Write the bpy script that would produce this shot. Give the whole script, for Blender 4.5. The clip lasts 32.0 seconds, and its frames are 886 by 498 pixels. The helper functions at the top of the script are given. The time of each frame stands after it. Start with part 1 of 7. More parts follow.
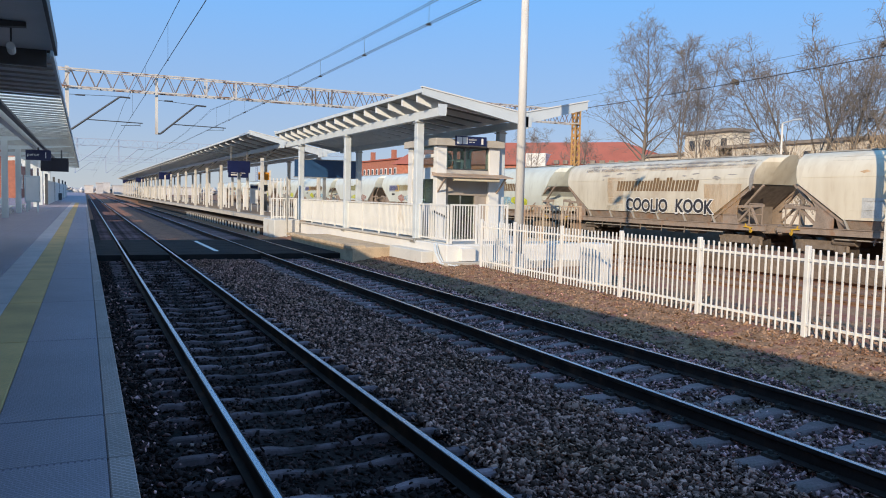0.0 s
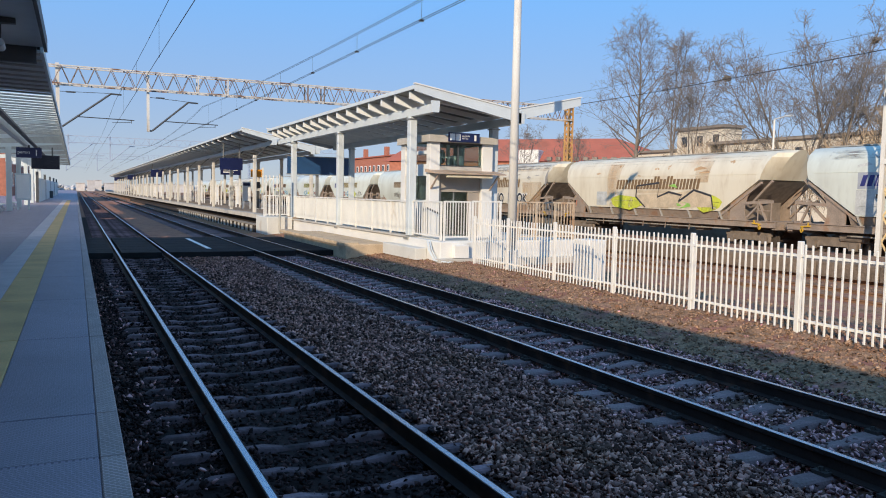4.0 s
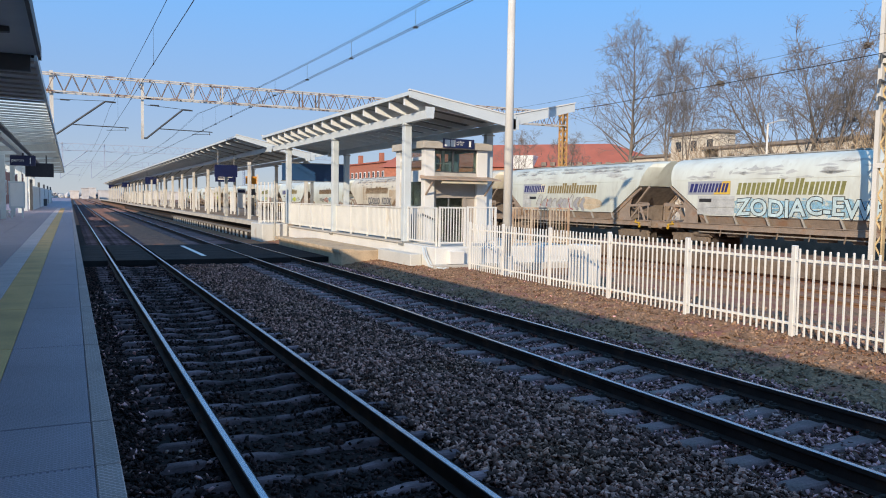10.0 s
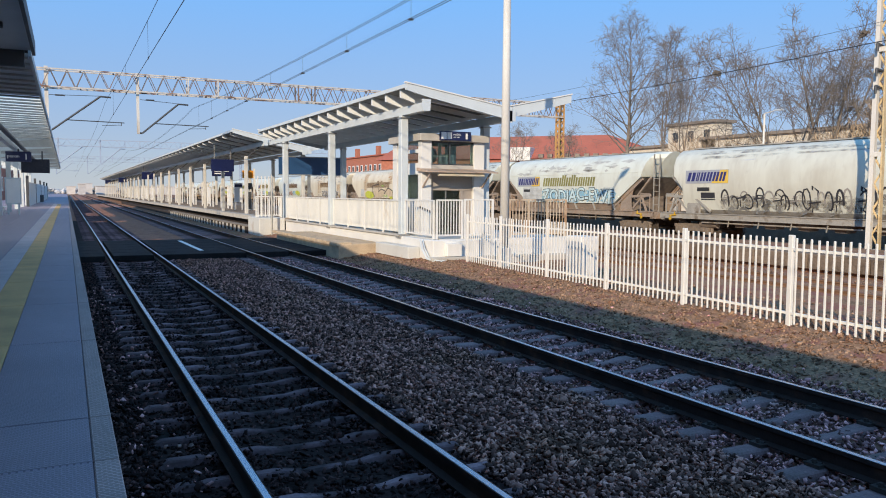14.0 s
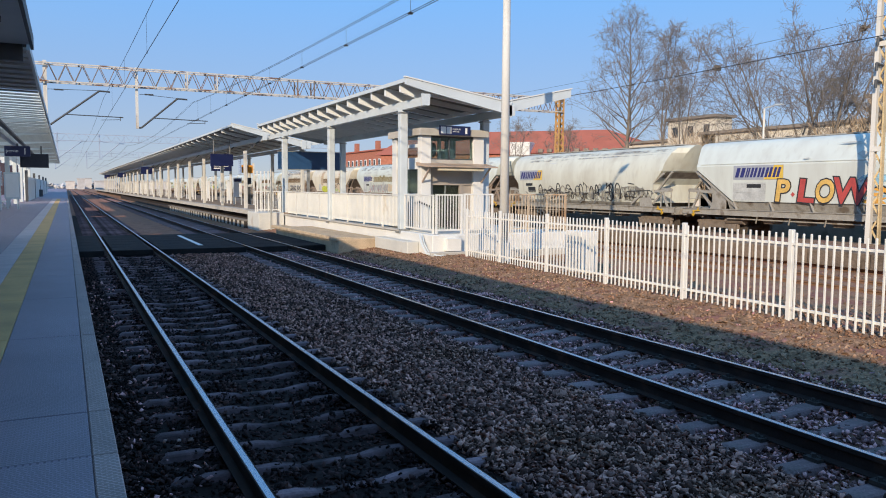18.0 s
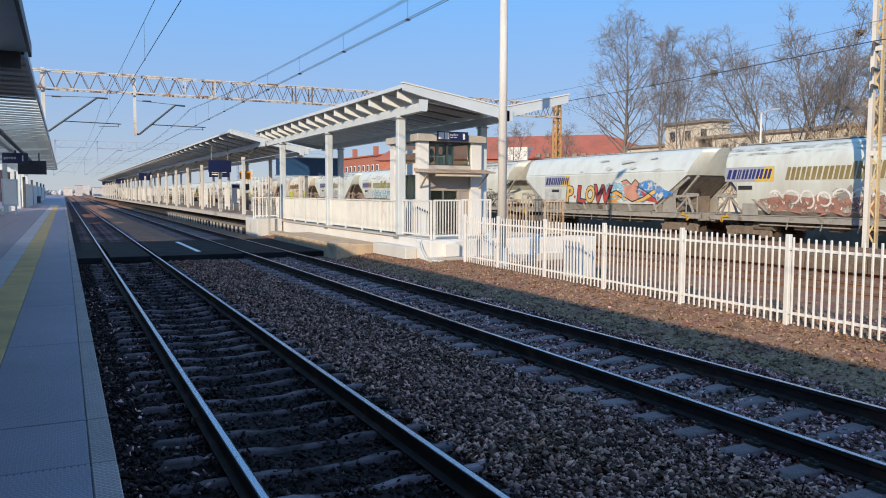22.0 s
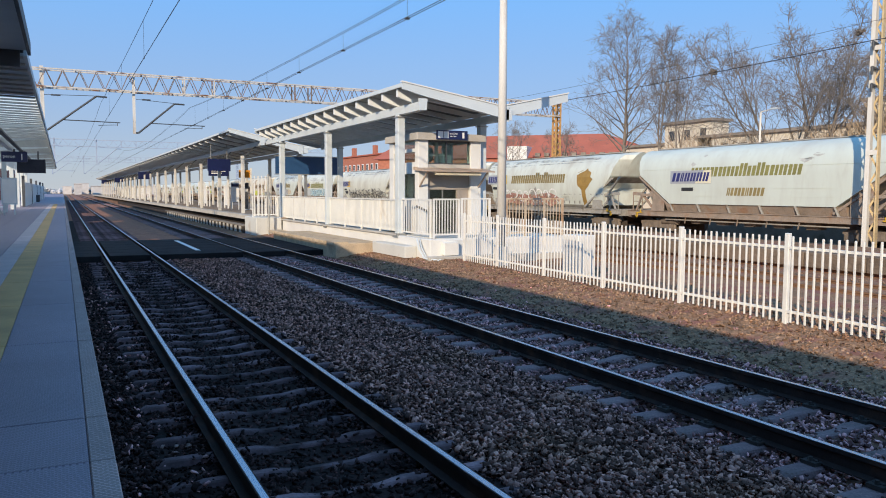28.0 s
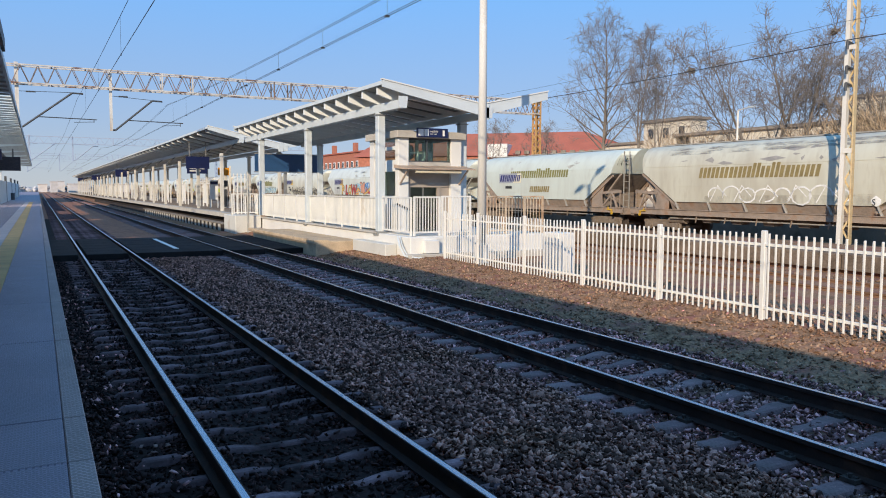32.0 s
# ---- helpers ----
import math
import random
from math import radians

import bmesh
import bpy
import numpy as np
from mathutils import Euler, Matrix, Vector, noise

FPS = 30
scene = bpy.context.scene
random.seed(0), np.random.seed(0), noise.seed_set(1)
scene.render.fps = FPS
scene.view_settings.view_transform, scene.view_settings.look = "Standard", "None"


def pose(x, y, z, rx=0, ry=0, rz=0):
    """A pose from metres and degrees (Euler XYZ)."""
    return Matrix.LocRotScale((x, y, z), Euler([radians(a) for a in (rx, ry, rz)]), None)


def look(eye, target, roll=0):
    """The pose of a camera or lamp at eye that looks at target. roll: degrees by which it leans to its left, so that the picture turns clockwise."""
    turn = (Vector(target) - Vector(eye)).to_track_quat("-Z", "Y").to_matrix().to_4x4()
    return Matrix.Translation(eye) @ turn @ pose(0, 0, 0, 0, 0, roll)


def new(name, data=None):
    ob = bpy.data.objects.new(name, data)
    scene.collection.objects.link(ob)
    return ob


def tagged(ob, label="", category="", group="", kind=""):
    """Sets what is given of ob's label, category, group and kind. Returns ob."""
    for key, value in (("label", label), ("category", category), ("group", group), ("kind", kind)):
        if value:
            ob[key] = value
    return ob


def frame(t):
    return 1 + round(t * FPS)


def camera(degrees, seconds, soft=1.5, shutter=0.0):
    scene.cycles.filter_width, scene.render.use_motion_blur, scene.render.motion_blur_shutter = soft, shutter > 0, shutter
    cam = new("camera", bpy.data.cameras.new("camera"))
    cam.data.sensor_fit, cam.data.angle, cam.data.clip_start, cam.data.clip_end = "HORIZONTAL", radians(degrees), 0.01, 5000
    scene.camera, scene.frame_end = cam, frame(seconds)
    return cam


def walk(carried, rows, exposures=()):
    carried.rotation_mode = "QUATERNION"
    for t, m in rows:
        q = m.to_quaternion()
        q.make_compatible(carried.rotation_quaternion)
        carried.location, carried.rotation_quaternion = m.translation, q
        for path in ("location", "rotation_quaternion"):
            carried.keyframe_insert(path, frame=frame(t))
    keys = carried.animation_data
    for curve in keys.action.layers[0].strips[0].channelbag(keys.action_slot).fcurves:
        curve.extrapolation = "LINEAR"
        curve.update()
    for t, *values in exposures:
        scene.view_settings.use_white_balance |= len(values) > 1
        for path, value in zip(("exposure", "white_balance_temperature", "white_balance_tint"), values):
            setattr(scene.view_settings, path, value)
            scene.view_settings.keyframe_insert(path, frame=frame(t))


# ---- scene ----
# Railway station: camera on platform 1, two main tracks, island platform with lift, passing grain train.
# x runs across the tracks, y along them, z = 0 at the rail heads.
EYE_Z = 2.10
PLAT_Z = 0.55


def view(x, y, z, yaw, pitch, roll):
    return pose(x, y, z, 90 + pitch, 0, -yaw) @ pose(0, 0, 0, 0, 0, roll)


cam = camera(60.17, 32.0, soft=1.0)
walk(cam, [
    (0, view(-0.011, -0.016, 2.103, 25.15, -3.84, 1.33)),
    (0.5, view(-0.013, -0.006, 2.101, 25.27, -3.83, 1.33)),
    (1, view(-0.009, 0.001, 2.098, 25.43, -3.85, 1.26)),
    (1.5, view(-0.004, -0.000, 2.097, 25.45, -3.98, 1.15)),
    (2, view(-0.004, 0.003, 2.099, 25.50, -4.03, 1.10)),
    (2.5, view(-0.001, 0.003, 2.099, 25.56, -4.03, 1.10)),
    (3, view(-0.001, 0.005, 2.096, 25.65, -4.03, 1.14)),
    (3.5, view(-0.003, 0.010, 2.097, 25.66, -4.06, 1.20)),
    (5.5, view(-0.007, -0.006, 2.099, 25.85, -4.08, 0.95)),
    (6, view(-0.006, -0.001, 2.100, 26.08, -4.08, 0.95)),
    (6.5, view(-0.003, 0.004, 2.100, 26.12, -4.06, 0.94)),
    (7, view(-0.003, 0.005, 2.102, 25.98, -4.00, 0.91)),
    (7.5, view(-0.008, -0.004, 2.101, 25.91, -3.84, 0.87)),
    (8, view(-0.007, -0.008, 2.104, 25.92, -3.82, 0.95)),
    (8.5, view(-0.008, -0.012, 2.104, 25.89, -3.82, 1.00)),
    (9, view(-0.009, -0.013, 2.104, 25.91, -3.78, 0.91)),
    (9.5, view(-0.009, -0.005, 2.104, 25.96, -3.70, 0.88)),
    (10, view(-0.009, -0.001, 2.102, 26.01, -3.62, 0.90)),
    (10.5, view(-0.010, -0.009, 2.103, 26.02, -3.64, 0.85)),
    (11, view(-0.006, -0.004, 2.101, 25.99, -3.77, 0.79)),
    (11.5, view(-0.003, -0.007, 2.104, 25.98, -3.85, 0.65)),
    (12, view(0.004, 0.007, 2.096, 26.10, -3.96, 0.63)),
    (12.5, view(0.004, 0.002, 2.100, 26.21, -4.09, 0.60)),
    (13, view(-0.000, 0.000, 2.101, 26.23, -4.09, 0.60)),
    (13.5, view(-0.005, 0.000, 2.101, 26.23, -4.08, 0.56)),
    (14, view(0.001, -0.000, 2.101, 26.18, -4.17, 0.41)),
    (14.5, view(0.004, -0.002, 2.099, 26.10, -4.21, 0.27)),
    (16.5, view(0.004, 0.005, 2.095, 26.02, -4.34, 0.48)),
    (17, view(0.003, -0.000, 2.101, 26.05, -4.48, 0.46)),
    (17.5, view(0.006, -0.002, 2.098, 26.13, -4.54, 0.43)),
    (18, view(0.007, 0.012, 2.094, 26.22, -4.55, 0.42)),
    (18.5, view(0.007, 0.010, 2.096, 26.22, -4.51, 0.34)),
    (19, view(0.004, 0.000, 2.100, 26.22, -4.47, 0.33)),
    (19.5, view(0.006, 0.006, 2.098, 26.20, -4.46, 0.39)),
    (20, view(0.005, 0.001, 2.097, 26.14, -4.42, 0.42)),
    (20.5, view(0.005, -0.009, 2.102, 26.16, -4.33, 0.33)),
    (21, view(0.003, 0.002, 2.100, 26.27, -4.21, 0.40)),
    (21.5, view(0.004, 0.002, 2.100, 26.33, -4.14, 0.33)),
    (22, view(0.004, -0.004, 2.106, 26.35, -4.16, 0.23)),
    (22.5, view(0.005, 0.002, 2.098, 26.37, -4.25, 0.24)),
    (23, view(0.005, 0.003, 2.100, 26.41, -4.41, 0.22)),
    (23.5, view(0.013, 0.010, 2.098, 26.44, -4.42, 0.17)),
    (24, view(0.009, 0.001, 2.105, 26.52, -4.27, 0.17)),
    (24.5, view(0.006, -0.001, 2.104, 26.60, -4.08, 0.17)),
    (25, view(0.006, -0.001, 2.101, 26.56, -4.08, 0.17)),
    (25.5, view(0.004, -0.003, 2.100, 26.53, -4.11, 0.26)),
    (27.5, view(0.002, -0.003, 2.101, 26.46, -4.15, 0.30)),
    (28, view(0.005, -0.001, 2.100, 26.40, -4.23, 0.27)),
    (28.5, view(0.005, 0.002, 2.098, 26.37, -4.41, 0.38)),
    (29, view(0.011, 0.010, 2.096, 26.44, -4.55, 0.44)),
    (29.5, view(0.014, 0.012, 2.098, 26.71, -4.49, 0.45)),
    (30, view(0.011, 0.001, 2.104, 27.11, -4.29, 0.34)),
    (30.5, view(0.006, 0.000, 2.101, 27.30, -4.28, 0.14)),
    (31, view(0.009, 0.003, 2.098, 27.49, -4.40, 0.11)),
    (31.5, view(0.004, -0.013, 2.104, 27.68, -4.44, 0.23)),
    (32, view(0.001, -0.018, 2.105, 27.85, -4.40, 0.25)),
], exposures=[(0.0, 0.0, 6500, 21), (32.0, 0.0, 6500, 21)])

# ---- light ----
SUN_AZ, SUN_EL = 47.3, 21.5      # the way the light travels, from +y towards +x; the sun's height
world = bpy.data.worlds.new("world")
scene.world = world
world.use_nodes = True
wt = world.node_tree
sky = wt.nodes.new("ShaderNodeTexSky")
sky.sky_type = "NISHITA"
sky.sun_disc = False
sky.sun_elevation = radians(SUN_EL)
sky.sun_rotation = radians(SUN_AZ + 180)
sky.air_density, sky.dust_density, sky.ozone_density = 0.78, 0.03, 3.3
rich = wt.nodes.new("ShaderNodeHueSaturation")
rich.inputs["Saturation"].default_value = 1.10
wt.links.new(sky.outputs[0], rich.inputs["Color"])
veil = wt.nodes.new("ShaderNodeMix")      # thin even haze over the clear sky
veil.data_type = "RGBA"
veil.inputs["Factor"].default_value = 0.86
sky_way = wt.nodes.new("ShaderNodeTexCoord")
sky_z = wt.nodes.new("ShaderNodeSeparateXYZ")
wt.links.new(sky_way.outputs["Generated"], sky_z.inputs[0])
haze = wt.nodes.new("ShaderNodeMapRange")      # 0 at the horizon, 1 in the clear blue above
haze.inputs["From Min"].default_value, haze.inputs["From Max"].default_value = 0.02, 0.26
wt.links.new(sky_z.outputs["Z"], haze.inputs["Value"])
deep = wt.nodes.new("ShaderNodeMix")
deep.data_type = "RGBA"
deep.inputs["A"].default_value, deep.inputs["B"].default_value = (2.55, 3.12, 3.50, 1), (1.20, 3.46, 6.45, 1)
wt.links.new(haze.outputs["Result"], deep.inputs["Factor"])
wt.links.new(deep.outputs["Result"], veil.inputs["B"])
wt.links.new(rich.outputs[0], veil.inputs["A"])
wt.links.new(veil.outputs["Result"], wt.nodes["Background"].inputs[0])
wt.nodes["Background"].inputs[1].default_value = 0.152
sun_data = bpy.data.lights.new("sun", "SUN")
sun_data.energy = 4.5
sun_data.angle = radians(0.53)
sun_data.color = (1.0, 0.88, 0.62)
sun = new("sun", sun_data)
ce = math.cos(radians(SUN_EL))
LIGHT = Vector((math.sin(radians(SUN_AZ)) * ce, math.cos(radians(SUN_AZ)) * ce, -math.sin(radians(SUN_EL))))
sun.matrix_world = look((-40, -40, 30), Vector((-40, -40, 30)) + LIGHT)


# ---- materials ----
def mat(name, color, rough=0.6, metal=0.0, var=0.25, scale=4.0, fine=40.0, bump=0.15, second=None, mask=0.55, stretch=(1, 1, 1), spec=0.5, island=0.0, obj_random=0.0, studs=0.0):
    """A procedural surface: base colour varied at two scales, a second colour in patches, and fine relief."""
    m = bpy.data.materials.new(name)
    m.use_nodes = True
    nt = m.node_tree
    N, L = nt.nodes, nt.links
    b = N["Principled BSDF"]
    b.inputs["Roughness"].default_value = rough
    b.inputs["Metallic"].default_value = metal
    b.inputs["Specular IOR Level"].default_value = spec
    tc = N.new("ShaderNodeTexCoord")
    mp = N.new("ShaderNodeMapping")
    mp.inputs["Scale"].default_value = stretch
    L.new(tc.outputs["Object"], mp.inputs["Vector"])
    n1 = N.new("ShaderNodeTexNoise")
    n1.inputs["Scale"].default_value = scale
    n1.inputs["Detail"].default_value = 5
    n2 = N.new("ShaderNodeTexNoise")
    n2.inputs["Scale"].default_value = fine
    n2.inputs["Detail"].default_value = 4
    L.new(mp.outputs[0], n1.inputs["Vector"])
    L.new(mp.outputs[0], n2.inputs["Vector"])

    def ramp(src, lo, hi, a, z):
        r = N.new("ShaderNodeMapRange")
        r.inputs["From Min"].default_value, r.inputs["From Max"].default_value = lo, hi
        r.inputs["To Min"].default_value, r.inputs["To Max"].default_value = a, z
        L.new(src, r.inputs["Value"])
        return r.outputs["Result"]

    col = N.new("ShaderNodeRGB")
    col.outputs[0].default_value = (*color, 1)
    cur = col.outputs[0]
    if second:
        mx = N.new("ShaderNodeMix")
        mx.data_type = "RGBA"
        mx.inputs["B"].default_value = (*second, 1)
        L.new(cur, mx.inputs["A"])
        L.new(ramp(n1.outputs["Fac"], mask, mask + 0.14, 0, 1), mx.inputs["Factor"])
        cur = mx.outputs["Result"]
    hs = N.new("ShaderNodeHueSaturation")
    L.new(cur, hs.inputs["Color"])
    ad = N.new("ShaderNodeMath")
    ad.operation = "ADD"
    L.new(ramp(n1.outputs["Fac"], 0.3, 0.7, 1 - var * 0.6, 1 + var * 0.6), ad.inputs[0])
    L.new(ramp(n2.outputs["Fac"], 0.3, 0.7, -var * 0.5, var * 0.5), ad.inputs[1])
    val = ad.outputs[0]
    for amount, socket in ((island, ("ShaderNodeNewGeometry", "Random Per Island")), (obj_random, ("ShaderNodeObjectInfo", "Random"))):
        if amount:
            g = N.new(socket[0])
            mu = N.new("ShaderNodeMath")
            mu.operation = "MULTIPLY"
            pw = N.new("ShaderNodeMath")
            pw.operation = "POWER"
            pw.inputs[1].default_value = 2.2 if amount > 0.7 else 1.0
            L.new(g.outputs[socket[1]], pw.inputs[0])
            L.new(ramp(pw.outputs[0], 0, 1, 1 - amount, 1 + amount * (1.75 if amount > 0.7 else 1.0)), mu.inputs[0])
            L.new(val, mu.inputs[1])
            val = mu.outputs[0]
    if studs:
        br = N.new("ShaderNodeTexBrick")
        br.inputs["Scale"].default_value = studs
        br.inputs["Mortar Size"].default_value = 0.09
        br.inputs["Color1"].default_value = br.inputs["Color2"].default_value = (1, 1, 1, 1)
        br.inputs["Mortar"].default_value = (0.55, 0.55, 0.55, 1)
        L.new(tc.outputs["Object"], br.inputs["Vector"])
        mu = N.new("ShaderNodeMath")
        mu.operation = "MULTIPLY"
        L.new(br.outputs["Color"], mu.inputs[0])
        L.new(val, mu.inputs[1])
        val = mu.outputs[0]
    L.new(val, hs.inputs["Value"])
    L.new(hs.outputs[0], b.inputs["Base Color"])
    L.new(ramp(n2.outputs["Fac"], 0.3, 0.7, max(0.03, rough - 0.08), min(1, rough + 0.08)), b.inputs["Roughness"])
    if bump:
        bp = N.new("ShaderNodeBump")
        bp.inputs["Strength"].default_value = bump
        bp.inputs["Distance"].default_value = 0.01
        L.new(n2.outputs["Fac"], bp.inputs["Height"])
        L.new(bp.outputs[0], b.inputs["Normal"])
    return m


def glass(name, tint=(0.62, 0.76, 0.70), rough=0.01):
    m = bpy.data.materials.new(name)
    m.use_nodes = True
    b = m.node_tree.nodes["Principled BSDF"]
    b.inputs["Base Color"].default_value = (*tint, 1)
    b.inputs["Roughness"].default_value = rough
    b.inputs["Transmission Weight"].default_value = 1.0
    b.inputs["IOR"].default_value = 1.3
    return m


M_EARTH = mat("earth", (0.335, 0.197, 0.116), 0.95, var=0.75, scale=1.6, fine=22, bump=1.0, second=(0.20, 0.092, 0.068), mask=0.47, spec=0.12)
M_BED = mat("ballast_bed", (0.17, 0.088, 0.06), 0.95, var=0.6, scale=1.5, fine=26, bump=1.0, second=(0.10, 0.052, 0.038), spec=0.12)
M_OILBED = mat("oily_bed", (0.035, 0.021, 0.019), 0.95, var=0.6, scale=1.5, fine=26, bump=1.0, second=(0.015, 0.012, 0.011), spec=0.12)
M_FARBED = mat("rusty_ballast_bed", (0.37, 0.178, 0.115), 0.95, var=0.6, scale=1.5, fine=14, bump=1.0, second=(0.20, 0.095, 0.068), mask=0.5, spec=0.12)
M_STONE = mat("ballast_stone", (0.375, 0.186, 0.148), 0.9, var=0.3, scale=0.8, fine=60, bump=0.3, second=(0.27, 0.137, 0.098), mask=0.52, island=0.84, spec=0.12)
M_GREYSTONE = mat("grey_ballast_stone", (0.52, 0.262, 0.25), 0.9, var=0.3, scale=0.8, fine=60, bump=0.3, second=(0.24, 0.155, 0.135), mask=0.52, island=0.84, spec=0.12)
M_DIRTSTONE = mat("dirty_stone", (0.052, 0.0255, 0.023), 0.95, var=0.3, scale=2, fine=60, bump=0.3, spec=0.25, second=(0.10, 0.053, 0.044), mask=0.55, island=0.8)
M_EARTHSTONE = mat("earth_stone", (0.31, 0.197, 0.128), 0.95, var=0.35, scale=2, fine=60, bump=0.3, second=(0.20, 0.11, 0.07), mask=0.5, island=0.6, spec=0.12)
M_RAIL = mat("rail_steel", (0.045, 0.031, 0.028), 0.7, 0.2, var=0.4, scale=3, fine=50, bump=0.2, second=(0.075, 0.042, 0.032), spec=0.12)
M_RAILTOP = mat("rail_head", (0.44, 0.45, 0.49), 0.28, 1.0, var=0.15, scale=2, fine=30, bump=0.02, stretch=(8, 0.3, 8))
M_OLDRAIL = mat("rust_brown_rail", (0.20, 0.115, 0.07), 0.9, 0.0, var=0.4, spec=0.12)
M_RUSTTOP = mat("rusty_rail", (0.13, 0.07, 0.045), 0.85, 0.1, var=0.4)
M_SLEEPER = mat("sleeper_concrete", (0.275, 0.178, 0.176), 0.9, var=0.5, scale=2, fine=40, bump=0.3, second=(0.16, 0.115, 0.105), mask=0.5, obj_random=0.25, spec=0.12)
M_OLDSLEEPER = mat("dirty_sleeper", (0.25, 0.160, 0.168), 0.9, var=0.4, scale=2, fine=40, bump=0.3, second=(0.075, 0.052, 0.052), mask=0.5, obj_random=0.4, spec=0.12)
M_CLIP = mat("clip_steel", (0.06, 0.05, 0.045), 0.7, 0.4)
M_SLAB = mat("platform_slab", (0.395, 0.315, 0.37), 0.6, var=0.16, scale=1.2, fine=90, bump=0.25, obj_random=0.05, studs=14)
M_EDGE = mat("platform_edge", (0.62, 0.455, 0.42), 0.85, var=0.2, scale=2, fine=80, bump=0.3, obj_random=0.06, studs=10)
M_YELLOW = mat("yellow_tactile", (0.60, 0.345, 0.13), 0.75, var=0.25, scale=1.5, fine=70, bump=0.3, obj_random=0.06)
M_PALE = mat("pale_tactile", (0.52, 0.425, 0.42), 0.8, var=0.2, scale=1.5, fine=70, bump=0.3, obj_random=0.06)
M_CONC = mat("concrete", (0.46, 0.43, 0.38), 0.9, var=0.25, scale=1.5, fine=40, bump=0.25, second=(0.36, 0.33, 0.29), mask=0.58)
M_DARKCONC = mat("old_concrete", (0.27, 0.23, 0.19), 0.95, var=0.4, scale=1.2, fine=30, bump=0.4, second=(0.15, 0.125, 0.10), spec=0.12)
M_YARDCONC = mat("mossy_concrete", (0.19, 0.145, 0.11), 0.95, var=0.5, scale=1.4, fine=25, bump=0.5, second=(0.10, 0.075, 0.055), mask=0.5, obj_random=0.15, spec=0.12)
M_WHITE = mat("white_render", (0.71, 0.705, 0.67), 0.8, var=0.10, scale=1.0, fine=30, bump=0.1, second=(0.66, 0.62, 0.56), mask=0.62)
M_FENCE = mat("white_paint_steel", (0.75, 0.735, 0.685), 0.5, var=0.08, scale=3, fine=40, bump=0.05, second=(0.70, 0.67, 0.62), mask=0.66)
M_PANEL = mat("beige_panel", (0.60, 0.60, 0.565), 0.6, var=0.12, scale=1.2, fine=30, bump=0.05, second=(0.48, 0.44, 0.38), mask=0.6)
M_BROWNRAIL = mat("rusty_paint", (0.56, 0.45, 0.33), 0.8, var=0.3, scale=2, fine=20, second=(0.34, 0.21, 0.12), mask=0.55)
M_AWNING = mat("brown_awning", (0.46, 0.34, 0.25), 0.6, var=0.2)
M_STEEL = mat("grey_paint_steel", (0.58, 0.63, 0.64), 0.5, var=0.10, scale=1.5, fine=40, bump=0.06)
# Deck colour carries the underside's shade, so the rafters stand out.
M_DARKROOF = mat("shade_dark_deck", (0.17, 0.18, 0.18), 0.6, 0.0, var=0.25, scale=1.5, fine=40, bump=0.05)
# translucent roof sheet
M_BOARD = bpy.data.materials.new("translucent_roof_sheet")
M_BOARD.use_nodes = True
bn_, bl_ = M_BOARD.node_tree.nodes, M_BOARD.node_tree.links
tr_ = bn_.new("ShaderNodeBsdfTranslucent")
mx_ = bn_.new("ShaderNodeMixShader")
nz_ = bn_.new("ShaderNodeTexNoise")
nz_.inputs["Scale"].default_value = 1.3
rp_ = bn_.new("ShaderNodeValToRGB")
rp_.color_ramp.elements[0].color, rp_.color_ramp.elements[1].color = (0.93, 0.88, 0.74, 1), (0.98, 0.95, 0.84, 1)
bl_.new(nz_.outputs["Fac"], rp_.inputs["Fac"])
bl_.new(rp_.outputs["Color"], tr_.inputs["Color"])
bl_.new(rp_.outputs["Color"], bn_["Principled BSDF"].inputs["Base Color"])
mx_.inputs["Fac"].default_value = 0.95
bl_.new(bn_["Principled BSDF"].outputs[0], mx_.inputs[1])
bl_.new(tr_.outputs[0], mx_.inputs[2])
bl_.new(mx_.outputs[0], bn_["Material Output"].inputs["Surface"])
M_DARKSTEEL = mat("dark_steel", (0.07, 0.075, 0.08), 0.55, 0.2, var=0.2)
M_GALV = mat("galvanised_steel", (0.38, 0.38, 0.36), 0.5, 0.6, var=0.25, scale=3, fine=30)
M_CHORD = mat("flaking_paint", (0.60, 0.57, 0.52), 0.75, 0.1, var=0.3, scale=1.6, fine=20, second=(0.17, 0.085, 0.05), mask=0.51)
# One pale grey with the distance haze mixed into the colour.
M_HAZEWALL = mat("haze_tinted_walls", (0.52, 0.50, 0.49), 0.9, var=0.2, scale=0.1, fine=0.6, bump=0, island=0.3)
# Pale blue of the air haze is painted into the far gantries.
M_HAZE = mat("haze_tinted_steel", (0.36, 0.43, 0.54), 0.8, var=0.1, bump=0)
M_GANTRY = mat("gantry_steel", (0.20, 0.16, 0.14), 0.75, 0.1, var=0.35, scale=0.8, fine=20, second=(0.22, 0.11, 0.06), mask=0.52)
M_ORANGE = mat("orange_paint", (0.56, 0.31, 0.11), 0.7, var=0.35, scale=1.5, fine=20, second=(0.24, 0.11, 0.05), mask=0.55)
M_POLE = mat("spun_concrete", (0.64, 0.62, 0.57), 0.9, var=0.15, scale=0.8, fine=30, second=(0.42, 0.37, 0.31), stretch=(3, 3, 0.4))
M_BLUE = mat("blue_sign", (0.009, 0.016, 0.075), 0.35, var=0.1, bump=0)
M_BLUE2 = mat("blue_board", (0.022, 0.075, 0.18), 0.35, var=0.1, bump=0)
M_SIGNWHITE = mat("sign_white", (0.8, 0.8, 0.78), 0.4, var=0.04, bump=0)
M_SIGNORANGE = mat("sign_orange", (0.75, 0.30, 0.02), 0.5, var=0.1, bump=0)
